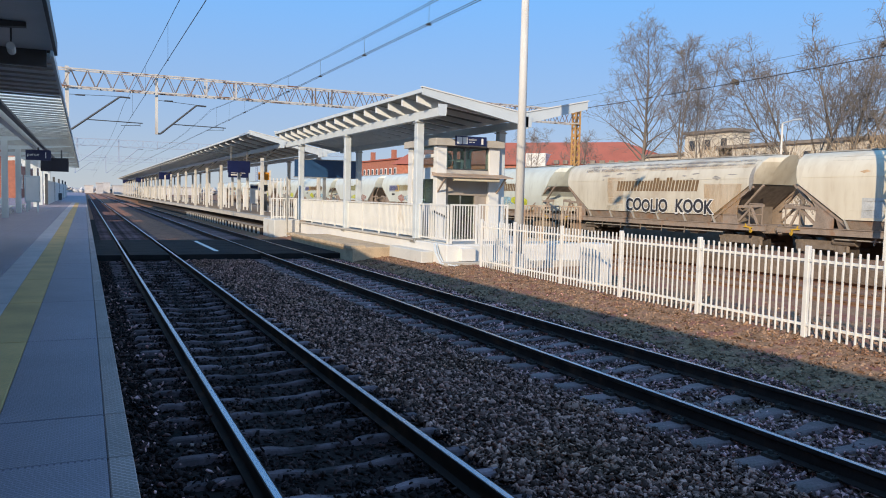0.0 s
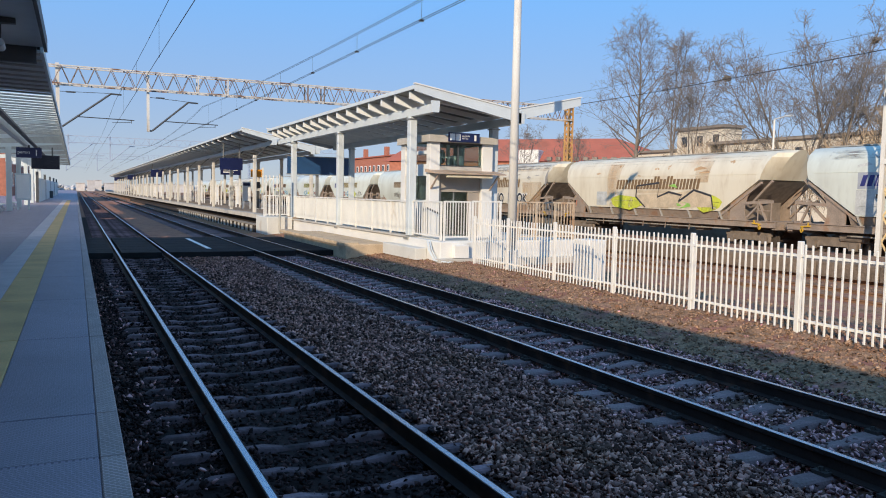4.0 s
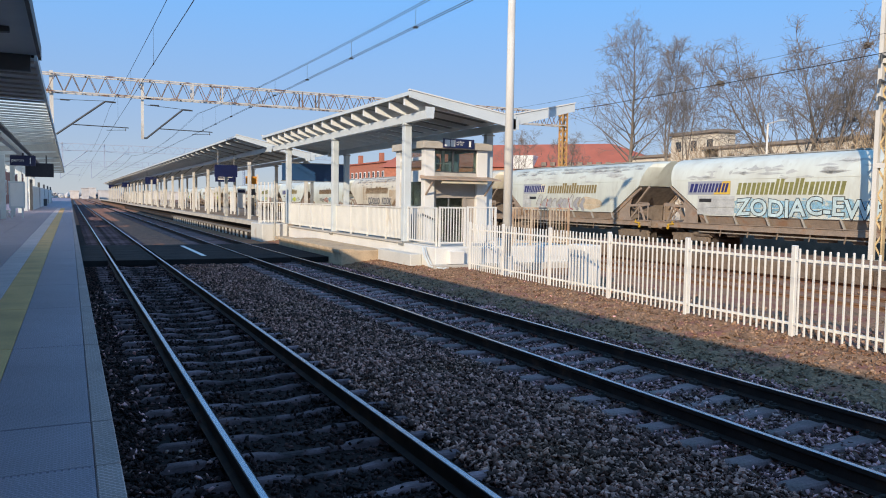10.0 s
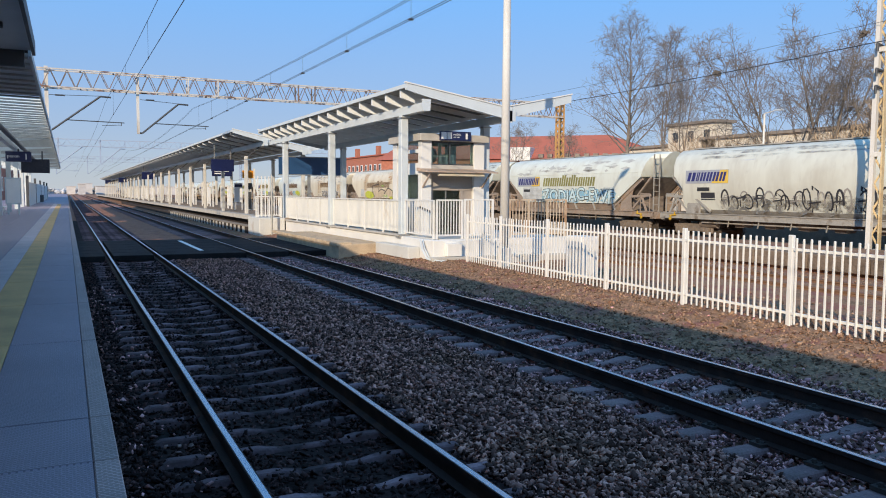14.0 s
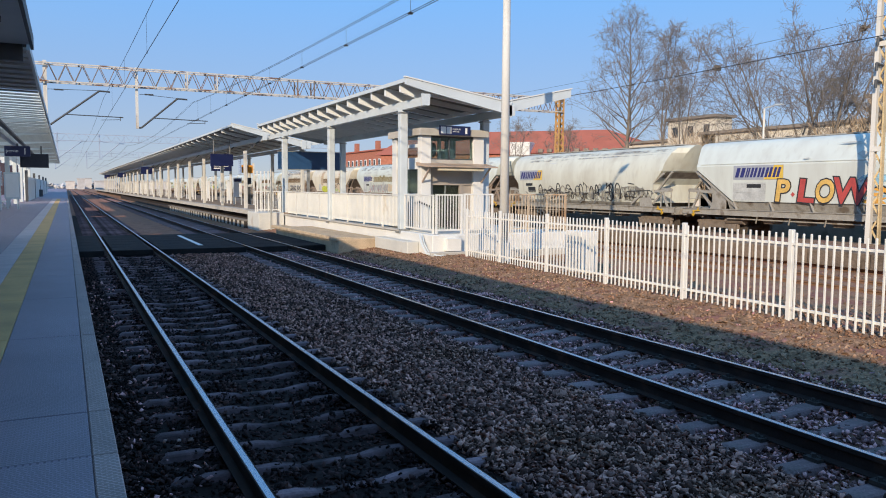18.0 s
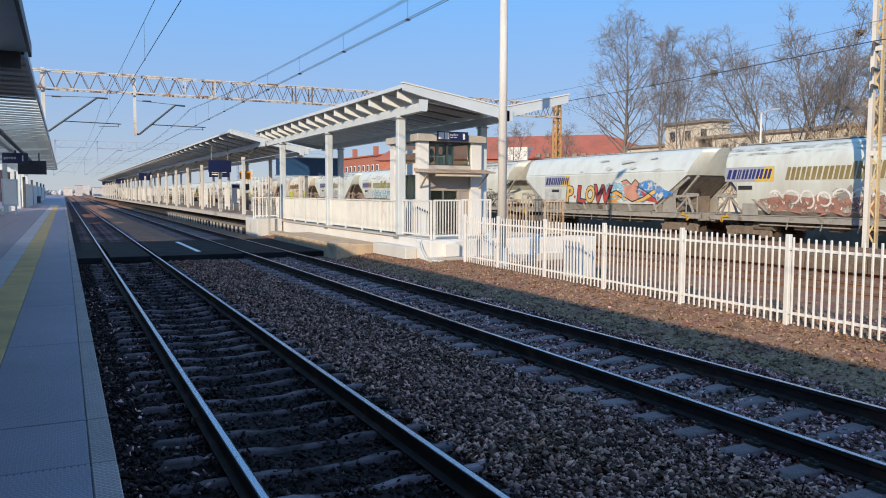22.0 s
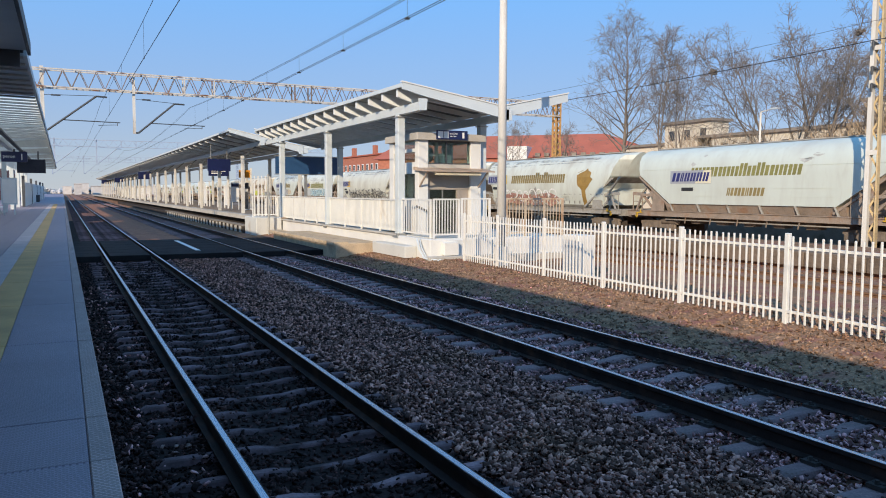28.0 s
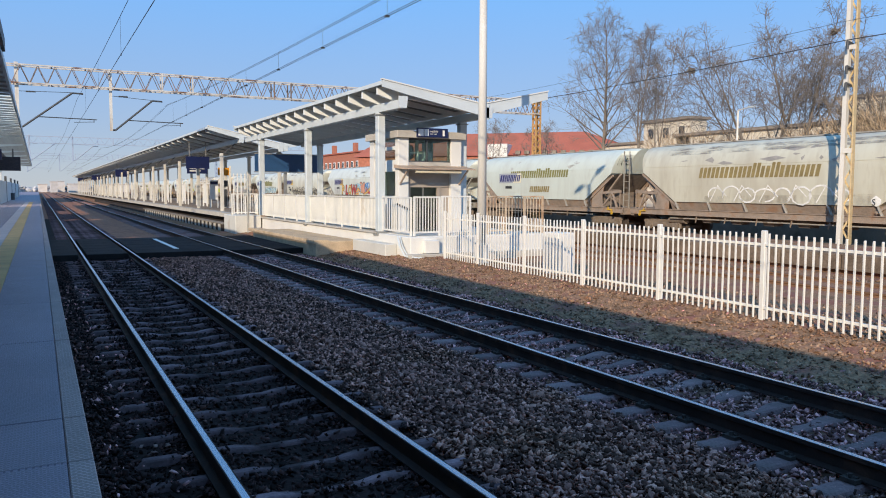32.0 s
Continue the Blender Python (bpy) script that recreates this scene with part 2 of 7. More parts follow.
M_SCREEN = mat("dark_display", (0.012, 0.015, 0.03), 0.25, var=0.1, bump=0)
M_GLASS = glass("glass")
M_BRICK = mat("brick_red", (0.40, 0.15, 0.095), 0.9, var=0.3, scale=2, fine=12)
M_TILE = mat("roof_tile_red", (0.41, 0.12, 0.075), 0.85, var=0.25, scale=0.25, fine=5, second=(0.28, 0.09, 0.055), mask=0.55)
M_CREAM = mat("cream_render", (0.68, 0.61, 0.49), 0.9, var=0.2, scale=0.3, fine=6, second=(0.55, 0.49, 0.39))
M_WINDOW = mat("window_dark", (0.06, 0.065, 0.07), 0.2, var=0.2, bump=0)
M_BARK = mat("bark", (0.20, 0.17, 0.14), 0.95, var=0.4, scale=3, fine=20, bump=0.5)
M_TWIG = mat("twig", (0.18, 0.158, 0.14), 0.95, var=0.3, bump=0)
M_BUSH = mat("dry_leaf", (0.40, 0.30, 0.20), 0.95, var=0.4, island=0.4, bump=0)
M_CABLE = mat("cable", (0.03, 0.03, 0.03), 0.6, var=0.1, bump=0)
M_BLACK = mat("black_rubber", (0.028, 0.024, 0.024), 0.9, var=0.45, scale=1.2, fine=30, bump=0.3, spec=0.12)


# ---- mesh helpers ----
class Shape:
    """Collects faces for one mesh."""

    def __init__(self):
        self.v, self.f = [], []

    def box(self, x0, y0, z0, x1, y1, z1):
        n = len(self.v)
        self.v += [(x0, y0, z0), (x1, y0, z0), (x1, y1, z0), (x0, y1, z0), (x0, y0, z1), (x1, y0, z1), (x1, y1, z1), (x0, y1, z1)]
        self.f += [(n, n + 3, n + 2, n + 1), (n + 4, n + 5, n + 6, n + 7), (n, n + 1, n + 5, n + 4), (n + 1, n + 2, n + 6, n + 5), (n + 2, n + 3, n + 7, n + 6), (n + 3, n, n + 4, n + 7)]
        return self

    def block(self, x0, y0, z0, x1, y1, z1, b=0.01):
        """A box with chamfered upright and top edges."""
        n = len(self.v)
        ring = lambda d, z: [(x0 + d, y0, z), (x1 - d, y0, z), (x1, y0 + d, z), (x1, y1 - d, z), (x1 - d, y1, z), (x0 + d, y1, z), (x0, y1 - d, z), (x0, y0 + d, z)]
        self.v += ring(b, z0) + ring(b, z1 - b)
        self.v += [(x0 + b, y0 + b, z1), (x1 - b, y0 + b, z1), (x1 - b, y1 - b, z1), (x0 + b, y1 - b, z1)]
        for i in range(8):
            j = (i + 1) % 8
            self.f.append((n + i, n + j, n + 8 + j, n + 8 + i))
        t = n + 16
        self.f += [(n + 8, n + 9, t + 1, t), (n + 10, n + 11, t + 2, t + 1), (n + 12, n + 13, t + 3, t + 2), (n + 14, n + 15, t, t + 3)]
        self.f += [(n + 9, n + 10, t + 1), (n + 11, n + 12, t + 2), (n + 13, n + 14, t + 3), (n + 15, n + 8, t), (t, t + 1, t + 2, t + 3)]
        self.f.append(tuple(n + i for i in range(7, -1, -1)))
        return self

    def tube(self, a, b, r0, r1=None, n=8, caps=True):
        r1 = r0 if r1 is None else r1
        a, b = Vector(a), Vector(b)
        d = (b - a).normalized()
        u = d.orthogonal().normalized()
        w = d.cross(u)
        k = len(self.v)
        for c, r in ((a, r0), (b, r1)):
            for i in range(n):
                q = 2 * math.pi * i / n
                self.v.append(tuple(c + u * (r * math.cos(q)) + w * (r * math.sin(q))))
        for i in range(n):
            j = (i + 1) % n
            self.f.append((k + i, k + j, k + n + j, k + n + i))
        if caps:
            self.f.append(tuple(k + i for i in range(n - 1, -1, -1)))
            self.f.append(tuple(k + n + i for i in range(n)))
        return self

    def bar(self, a, b, w, h):
        """A rectangular bar from a to b: w across, h in the upright direction."""
        a, b = Vector(a), Vector(b)
        d = (b - a).normalized()
        s = d.cross(Vector((0, 0, 1)))
        s = Vector((1, 0, 0)) if s.length < 1e-4 else s.normalized()
        t = s.cross(d)
        k = len(self.v)
        for c in (a, b):
            for i, j in ((-1, -1), (1, -1), (1, 1), (-1, 1)):
                self.v.append(tuple(c + s * (i * w / 2) + t * (j * h / 2)))
        for i in range(4):
            j = (i + 1) % 4
            self.f.append((k + i, k + j, k + 4 + j, k + 4 + i))
        self.f += [(k + 3, k + 2, k + 1, k), (k + 4, k + 5, k + 6, k + 7)]
        return self

    def prism(self, profile, y0, y1, axis="y"):
        """A closed profile of (x, z) points, swept along y (or of (y, z) points along x)."""
        n, k = len(profile), len(self.v)
        for t in (y0, y1):
            self.v += [(p, t, q) if axis == "y" else (t, p, q) for p, q in profile]
        for i in range(n):
            j = (i + 1) % n
            self.f.append((k + i, k + j, k + n + j, k + n + i))
        self.f.append(tuple(k + i for i in range(n - 1, -1, -1)))
        self.f.append(tuple(k + n + i for i in range(n)))
        return self

    def quad(self, *pts):
        k = len(self.v)
        self.v += [tuple(p) for p in pts]
        self.f.append(tuple(range(k, k + len(pts))))
        return self

    def mesh(self, name, smooth=False):
        me = bpy.data.meshes.new(name)
        me.from_pydata(self.v, [], self.f)
        bm = bmesh.new()
        bm.from_mesh(me)
        bmesh.ops.recalc_face_normals(bm, faces=bm.faces)
        bm.to_mesh(me)
        bm.free()
        if smooth:
            me.shade_smooth()
        return me


def part(name, shape, material, parent=None, label="", at=None, smooth=False):
    """One mesh object of a thing (or a thing of its own, with no parent). shape: a Shape or a mesh to share."""
    me = shape if isinstance(shape, bpy.types.Mesh) else shape.mesh(name, smooth)
    if material and not me.materials:
        me.materials.append(material)
    ob = new(name, me)
    if parent:
        ob.parent = parent
    if at is not None:
        ob.matrix_basis = at
    if label:
        ob["label"] = label
    return ob


def thing(name, label, category, group="", kind="", at=None):
    ob = new(name)
    ob.empty_display_size = 0.1
    if at is not None:
        ob.matrix_basis = at
    return tagged(ob, label, category, group, kind)


def structure(ob, label, category):
    return tagged(ob, label, category, kind="structure")


def stones(name, material, count, where, smin, smax, parent=None, seed=1):
    """Many loose angular stones in one mesh. where(rng, n) gives their x, y, z."""
    rng = np.random.default_rng(seed)
    x, y, z = where(rng, count)
    n = len(x)
    base = np.array([(-1, -1, -1), (1, -1, -1), (1, 1, -1), (-1, 1, -1), (-1, -1, 1), (1, -1, 1), (1, 1, 1), (-1, 1, 1)], float)
    faces = np.array([(0, 3, 2, 1), (4, 5, 6, 7), (0, 1, 5, 4), (1, 2, 6, 5), (2, 3, 7, 6), (3, 0, 4, 7)])
    size = (smin + (smax - smin) * rng.uniform(0, 1, (n, 1, 1)) ** 1.6) * rng.uniform(0.5, 1.4, (n, 1, 3)) * (1.15, 0.95, 0.42)
    v = base[None] * rng.uniform(0.5, 1.0, (n, 8, 3)) * np.where(base[None, :, 2:] > 0, rng.uniform(0.45, 0.95, (n, 1, 1)), 1.0) * size * 0.62
    q = np.stack([np.ones(n), *(rng.normal(0, 0.36, (2, n))), np.zeros(n)], 1)
    s_ = rng.uniform(0, math.pi, n)
    turn_ = np.stack([np.cos(s_), np.zeros(n), np.zeros(n), np.sin(s_)], 1)
    q = np.stack([q[:, 0] * turn_[:, 0], q[:, 1] * turn_[:, 0] + q[:, 2] * turn_[:, 3], q[:, 2] * turn_[:, 0] - q[:, 1] * turn_[:, 3], q[:, 0] * turn_[:, 3]], 1)
    q /= np.linalg.norm(q, axis=1, keepdims=True)
    w, a, b, c = q.T
    rot = np.stack([1 - 2 * (b * b + c * c), 2 * (a * b - c * w), 2 * (a * c + b * w), 2 * (a * b + c * w), 1 - 2 * (a * a + c * c), 2 * (b * c - a * w), 2 * (a * c - b * w), 2 * (b * c + a * w), 1 - 2 * (a * a + b * b)], 1).reshape(n, 3, 3)
    v = np.einsum("nij,nkj->nki", rot, v) + np.stack([x, y, z], 1)[:, None]
    f = faces[None] + (np.arange(n) * 8)[:, None, None]
    me = bpy.data.meshes.new(name)
    me.vertices.add(n * 8)
    me.vertices.foreach_set("co", v.reshape(-1).astype(np.float32))
    me.loops.add(n * 24)
    me.loops.foreach_set("vertex_index", f.reshape(-1).astype(np.int32))
    me.polygons.add(n * 6)
    me.polygons.foreach_set("loop_start", np.arange(0, n * 24, 4, dtype=np.int32))
    me.update(calc_edges=True)
    me.materials.append(material)
    ob = new(name, me)
    if parent:
        ob.parent = parent
    return ob


def sign_word(body, x, y, z, size, parent):
    """White lettering on a board that faces the camera's platform end."""
    cu = bpy.data.curves.new("lettering", "FONT")
    cu.body, cu.size, cu.resolution_u = body, size, 3
    tmp = bpy.data.objects.new("tmp", cu)
    scene.collection.objects.link(tmp)
    me = bpy.data.meshes.new_from_object(tmp)
    bpy.data.objects.remove(tmp)
    me.transform(Matrix(((1, 0, 0, x), (0, 0, -1, y), (0, 1, 0, z), (0, 0, 0, 1))))
    me.materials.clear()
    return part("lettering", me, M_SIGNWHITE, parent)


# ---- ground and tracks ----
g = Shape()
prof = [(-1500, -0.30), (0.2, -0.30), (8.3, -0.27), (9.2, -0.13), (10.2, -0.02), (11.2, 0.0), (12.3, -0.13), (19.0, -0.14), (32.0, -0.14), (60, -0.1), (1500, 0.0)]
ys = [-300, -20, 0, 10, 20, 30, 45, 70, 120, 300, 3000]
for i, y in enumerate(ys):
    for x, z in prof:
        g.v.append((x, y, z))
for i in range(len(ys) - 1):
    for j in range(len(prof) - 1):
        a = i * len(prof) + j
        g.f.append((a, a + 1, a + 1 + len(prof), a + len(prof)))
structure(part("ground", g, M_EARTH), "brown earth and gravel between the railway tracks", "ground")
BED = [(0.22, -0.36), (0.22, -0.275), (3.2, -0.28), (3.45, -0.25), (4.3, -0.215), (5.0, -0.25), (8.1, -0.255), (8.7, -0.31)]
structure(part("oily_bed", Shape().prism([(0.24, -0.32), (0.24, -0.245), (3.2, -0.245), (3.2, -0.32)], -15, 66), M_OILBED), "oil-darkened ballast of the first track", "ballast")
structure(part("ballast_bed", Shape().prism(BED, -15, 30.5), M_BED), "dark stone ballast bed under the two main tracks", "ballast")
structure(part("far_ballast_bed", Shape().prism(BED, 30.51, 420), M_FARBED), "rust-brown ballast bed beyond the level crossing", "ballast")
bed2 = Shape().prism([(13.6, -0.2), (14.2, -0.1), (17.9, -0.1), (18.5, -0.2)], -40, 420)
structure(part("siding_bed", bed2, M_EARTH), "rust-stained ballast bed of the yard siding", "ballast")
bed3 = Shape().prism([(24.3, -0.2), (24.9, -0.16), (29.6, -0.16), (30.4, -0.2)], -60, 420)
structure(part("yard_bed", bed3, M_BED, at=pose(0.4, 0, 0, 0, 0, -0.86)), "dark ballast bed under the freight train", "ballast")

RAIL = [(-0.036, -0.002), (0.036, -0.002), (0.036, -0.038), (0.009, -0.055), (0.009, -0.145), (0.075, -0.161), (0.075, -0.172), (-0.075, -0.172), (-0.075, -0.161), (-0.009, -0.145), (-0.009, -0.055), (-0.036, -0.038)]


def sleeper_mesh():
    s = Shape()
    sect = [(-1.3, -0.235), (-1.22, -0.185), (-0.45, -0.185), (-0.25, -0.215), (0.25, -0.215), (0.45, -0.185), (1.22, -0.185), (1.3, -0.235)]
    for x, z in sect:
        w = 0.095 if abs(x) > 0.3 else 0.07
        s.v += [(x, -w - 0.05, -0.36), (x, -w, z - 0.015), (x, -w + 0.02, z), (x, w - 0.02, z), (x, w, z - 0.015), (x, w + 0.05, -0.36)]
    for i in range(len(sect) - 1):
        for j in range(5):
            a = i * 6 + j
            s.f.append((a, a + 1, a + 7, a + 6))
    n = (len(sect) - 1) * 6
    s.f += [tuple(range(6)), tuple(range(n, n + 6))]
    return s.mesh("sleeper")


def fastening_mesh():
    s = Shape()
    for d in (-1, 1):
        s.box(min(d * 0.06, d * 0.15), -0.07, -0.186, max(d * 0.06, d * 0.15), 0.07, -0.15)
        s.tube((d * 0.085, -0.05, -0.148), (d * 0.085, 0.05, -0.148), 0.014, n=6)
        s.tube((d * 0.115, 0, -0.15), (d * 0.115, 0, -0.115), 0.02, n=6)
    return s.mesh("rail_fastening")


SLEEPER, FASTENING = sleeper_mesh(), fastening_mesh()
for m_, me_ in ((M_SLEEPER, SLEEPER), (M_CLIP, FASTENING)):
    me_.materials.append(m_)


OLDSLEEPER = SLEEPER.copy()
OLDSLEEPER.transform(Matrix.Diagonal((1.0, 0.56, 1.0, 1.0)))
OLDSLEEPER.materials.clear()
OLDSLEEPER.materials.append(M_OLDSLEEPER)


def track(name, label, centre, first, pitch, near, far, fast_to, shiny, turn=0.0, end=400, sleeper=None):
    tr = thing(name, label, "railway track", kind="structure", at=pose(centre, 0, 0, 0, 0, turn))
    for d in (-0.7525, 0.7525):
        part("rail", Shape().prism([(x + d, z) for x, z in RAIL], -15, end), M_RAIL if shiny else M_OLDRAIL, tr, "rusty steel rail with a polished head" if shiny else "rusty steel rail")
        part("running_surface", Shape().prism([(d - 0.030, -0.006), (d - 0.024, 0.0), (d + 0.024, 0.0), (d + 0.030, -0.006)], -15, end), M_RAILTOP if shiny else M_RUSTTOP, tr)
    k0 = math.ceil((-3 - first) / pitch)
    rest = Shape()
    k = k0
    while first + k * pitch < far:
        y = first + k * pitch
        if y < near:
            part("sleeper", sleeper or SLEEPER, None, tr, at=pose(random.uniform(-0.01, 0.01), y, random.uniform(-0.008, 0.004), 0, 0, random.uniform(-0.4, 0.4)))
            if y < fast_to:
                for d in (-0.7525, 0.7525):
                    part("rail_fastening", FASTENING, None, tr, at=pose(d, y, 0))
        else:
            rest.box(-1.3, y - 0.1, -0.3, 1.3, y + 0.1, -0.185)
        k += 1
    if rest.v:
        part("far_sleeper_row", rest, (sleeper or SLEEPER).materials[0], tr)["kind"] = "stuff"
    return tr


track("track_1", "main railway track with polished rails on concrete sleepers", 1.945, 6.15, 0.6, 62, 200, 0, True, sleeper=OLDSLEEPER)
track("track_2", "second main railway track with polished rails on concrete sleepers", 6.483, 4.28, 0.59, 62, 200, 26, True)
track("track_3", "rusty yard siding behind the white fence", 16.0, 4.3, 0.62, 40, 120, 0, False, turn=-1.2)
track("track_4", "yard track on which the grain train runs", 27.0, 4.3, 0.62, 60, 160, 0, True, turn=-0.86)

# level crossing of dark panels
cr = thing("level_crossing", "dark rubber panel crossing over both tracks", "crossing", kind="structure")
for x0, x1 in ((0.26, 1.08), (1.31, 2.58), (2.81, 5.62), (5.85, 7.12), (7.35, 8.6)):
    y = 27.0
    while y < 34.0:
        part("crossing_panel", Shape().block(x0 + 0.01, y + 0.01, -0.2, x1 - 0.01, y + 1.39, -0.012, 0.012), M_BLACK, cr)
        y += 1.4
part("painted_line", Shape().box(4.22, 28.4, -0.012, 4.38, 34.4, -0.006), M_SIGNWHITE, cr, "worn white painted line")

# loose ballast
def between(x0, x1, y0, y1, z0, z1, power=1.0):
    def where(rng, n):
        x = rng.uniform(x0, x1, n)
        y = y0 + (y1 - y0) * rng.uniform(0, 1, n) ** power
        return x, y, rng.uniform(z0, z1, n)
    return where


tagged(stones("ballast_stones", M_STONE, 42000, between(3.1, 4.4, 2.5, 27, -0.26, -0.185, 1.5), 0.018, 0.064, seed=2), "loose brown ballast stones between the tracks", "ballast", kind="stuff")
tagged(stones("ballast_stones", M_STONE, 38000, between(4.1, 5.25, 2.5, 27, -0.26, -0.19, 1.5), 0.018, 0.062, seed=12), "loose grey ballast stones beside the second track", "ballast", kind="stuff")
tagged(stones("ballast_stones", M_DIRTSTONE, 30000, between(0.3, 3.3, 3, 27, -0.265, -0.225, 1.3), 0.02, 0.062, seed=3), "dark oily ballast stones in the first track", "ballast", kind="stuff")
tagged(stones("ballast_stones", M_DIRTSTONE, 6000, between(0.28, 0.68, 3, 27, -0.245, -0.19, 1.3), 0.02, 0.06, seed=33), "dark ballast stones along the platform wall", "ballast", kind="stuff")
tagged(stones("ballast_stones", M_GREYSTONE, 52000, between(5.1, 8.4, 2.5, 27, -0.275, -0.21, 1.4), 0.018, 0.058, seed=4), "grey ballast stones in the second track", "ballast", kind="stuff")


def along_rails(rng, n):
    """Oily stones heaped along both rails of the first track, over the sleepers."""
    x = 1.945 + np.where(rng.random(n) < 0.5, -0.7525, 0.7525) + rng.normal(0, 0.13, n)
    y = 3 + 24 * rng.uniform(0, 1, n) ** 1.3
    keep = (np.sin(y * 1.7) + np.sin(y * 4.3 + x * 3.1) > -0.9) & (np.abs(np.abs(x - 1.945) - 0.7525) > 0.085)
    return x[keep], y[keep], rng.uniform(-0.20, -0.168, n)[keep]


def in_heaps(rng, n):
    """Stones thrown onto the sleepers between the rails, in loose heaps."""
    k = n // 26
    cx, cy = rng.uniform(0.75, 3.15, k), 3 + 22 * rng.uniform(0, 1, k) ** 1.3
    i = rng.integers(0, k, n)
    return cx[i] + rng.normal(0, 0.13, n), cy[i] + rng.normal(0, 0.13, n), rng.uniform(-0.20, -0.17, n)


def litter(rng, n):
    x = rng.uniform(0.35, 1.05, n)
    return x, 4 + 16 * rng.uniform(0, 1, n) ** 1.2, rng.uniform(-0.20, -0.175, n)


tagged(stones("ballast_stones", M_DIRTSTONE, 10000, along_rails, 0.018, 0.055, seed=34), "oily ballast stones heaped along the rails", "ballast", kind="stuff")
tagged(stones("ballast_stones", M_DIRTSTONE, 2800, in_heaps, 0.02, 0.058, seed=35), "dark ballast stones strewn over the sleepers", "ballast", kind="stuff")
tagged(stones("pale_chips", M_GREYSTONE, 420, litter, 0.02, 0.06, seed=36), "few pale stone chips along the platform wall", "gravel", kind="stuff")


def bank(rng, n):
    x = rng.uniform(8.0, 12.5, n)
    y = 3 + 25 * rng.uniform(0, 1, n) ** 1.3
    return x, y, np.interp(x, [p[0] for p in prof], [p[1] for p in prof]) + rng.uniform(-0.005, 0.03, n)


BX, BY = np.arange(8.35, 12.65, 0.07), np.concatenate([np.arange(3.0, 14.0, 0.07), np.arange(14.0, 26.0, 0.13)])
clods = Shape()
for y in BY:
    for x in BX:
        p = Vector((x, y, 0))
        edge = min(1.0, (x - 8.35) / 0.3, (12.6 - x) / 0.3)
        h = 0.030 * noise.noise(p * 3.1) + 0.026 * noise.noise(p * 8.3) + 0.016 * noise.noise(p * 17.0)
        clods.v.append((float(x), float(y), float(np.interp(x, [q[0] for q in prof], [q[1] for q in prof])) + 0.022 * edge + h * max(0.0, edge) - 0.015))
for i in range(len(BY) - 1):
    for j in range(len(BX) - 1):
        a = i * len(BX) + j
        clods.f.append((a, a + 1, a + 1 + len(BX), a + len(BX)))
structure(part("trodden_bank", clods, M_EARTH, smooth=True), "rough trodden brown earth along the fence", "ground")
tagged(stones("earth_stones", M_EARTHSTONE, 30000, bank, 0.014, 0.065, seed=5), "small stones and clods on the trodden earth", "gravel", kind="stuff")
tagged(stones("pale_chips", M_GREYSTONE, 700, bank, 0.02, 0.06, seed=6), "few pale stone chips on the trodden earth", "gravel", kind="stuff")

# ---- platform 1 ----
pb = Shape().prism([(-14, -0.3), (-14, 0.50), (0.20, 0.50), (0.20, -0.3)], -30, 400)
structure(part("platform_1_body", pb, M_CONC), "concrete body of the first platform", "platform")
p1 = thing("platform_1", "grey paved platform with a yellow tactile line along its edge", "platform", kind="structure")
bands = [("edge_strip", 0.10, 0.238, M_EDGE), ("paving_slab", -0.55, 0.097, M_SLAB), ("tactile_slab", -0.95, -0.553, M_YELLOW), ("guide_slab", -1.35, -0.953, M_PALE), ("paving_slab", -2.4, -1.353, M_SLAB), ("paving_slab", -3.6, -2.403, M_SLAB)]
joints = [-1.3, 1.72, 4.73, 5.68] + [8.69 + 3.0 * i for i in range(31)]
for a, b_ in zip(joints, joints[1:]):
    for nm, x0, x1, m_ in bands:
        part(nm, Shape().block(x0, a + 0.008, 0.46, x1, b_ - 0.008, PLAT_Z, 0.008), m_, p1)
far = Shape().box(-14, joints[-1], 0.4, 0.238, 400, PLAT_Z - 0.003)
part("far_paving", far, M_SLAB, p1)
part("back_paving", Shape().box(-14, -30, 0.4, -3.603, joints[-1], PLAT_Z - 0.004), M_SLAB, p1)
part("behind_paving", Shape().box(-3.6, -30, 0.4, 0.238, -1.3, PLAT_Z - 0.003), M_SLAB, p1)


# ---- canopy of platform 1 ----
def deck(shape, x0, x1, y0, y1, z0, z1, pitch, rib):
    """A trapezoid-profiled roof deck: ribs run from x0 to x1, the height goes from z0 to z1."""
    y = y0
    pts = []
    while y < y1 - 1e-6:
        for dy, dz in ((0, 0), (0.3, 0), (0.4, rib), (0.9, rib)):
            pts.append((min(y + dy * pitch, y1), dz))
        y += pitch
    pts.append((y1, 0))
    k, n = len(shape.v), len(pts)
    for yy, dz in pts:
        shape.v += [(x0, yy, z0 + dz), (x1, yy, z1 + dz), (x0, yy, z0 + dz + 0.02), (x1, yy, z1 + dz + 0.02)]
    for i in range(n - 1):
        a = k + 4 * i
        shape.f += [(a, a + 1, a + 5, a + 4), (a + 2, a + 6, a + 7, a + 3), (a, a + 4, a + 6, a + 2), (a + 1, a + 3, a + 7, a + 5)]
    return shape


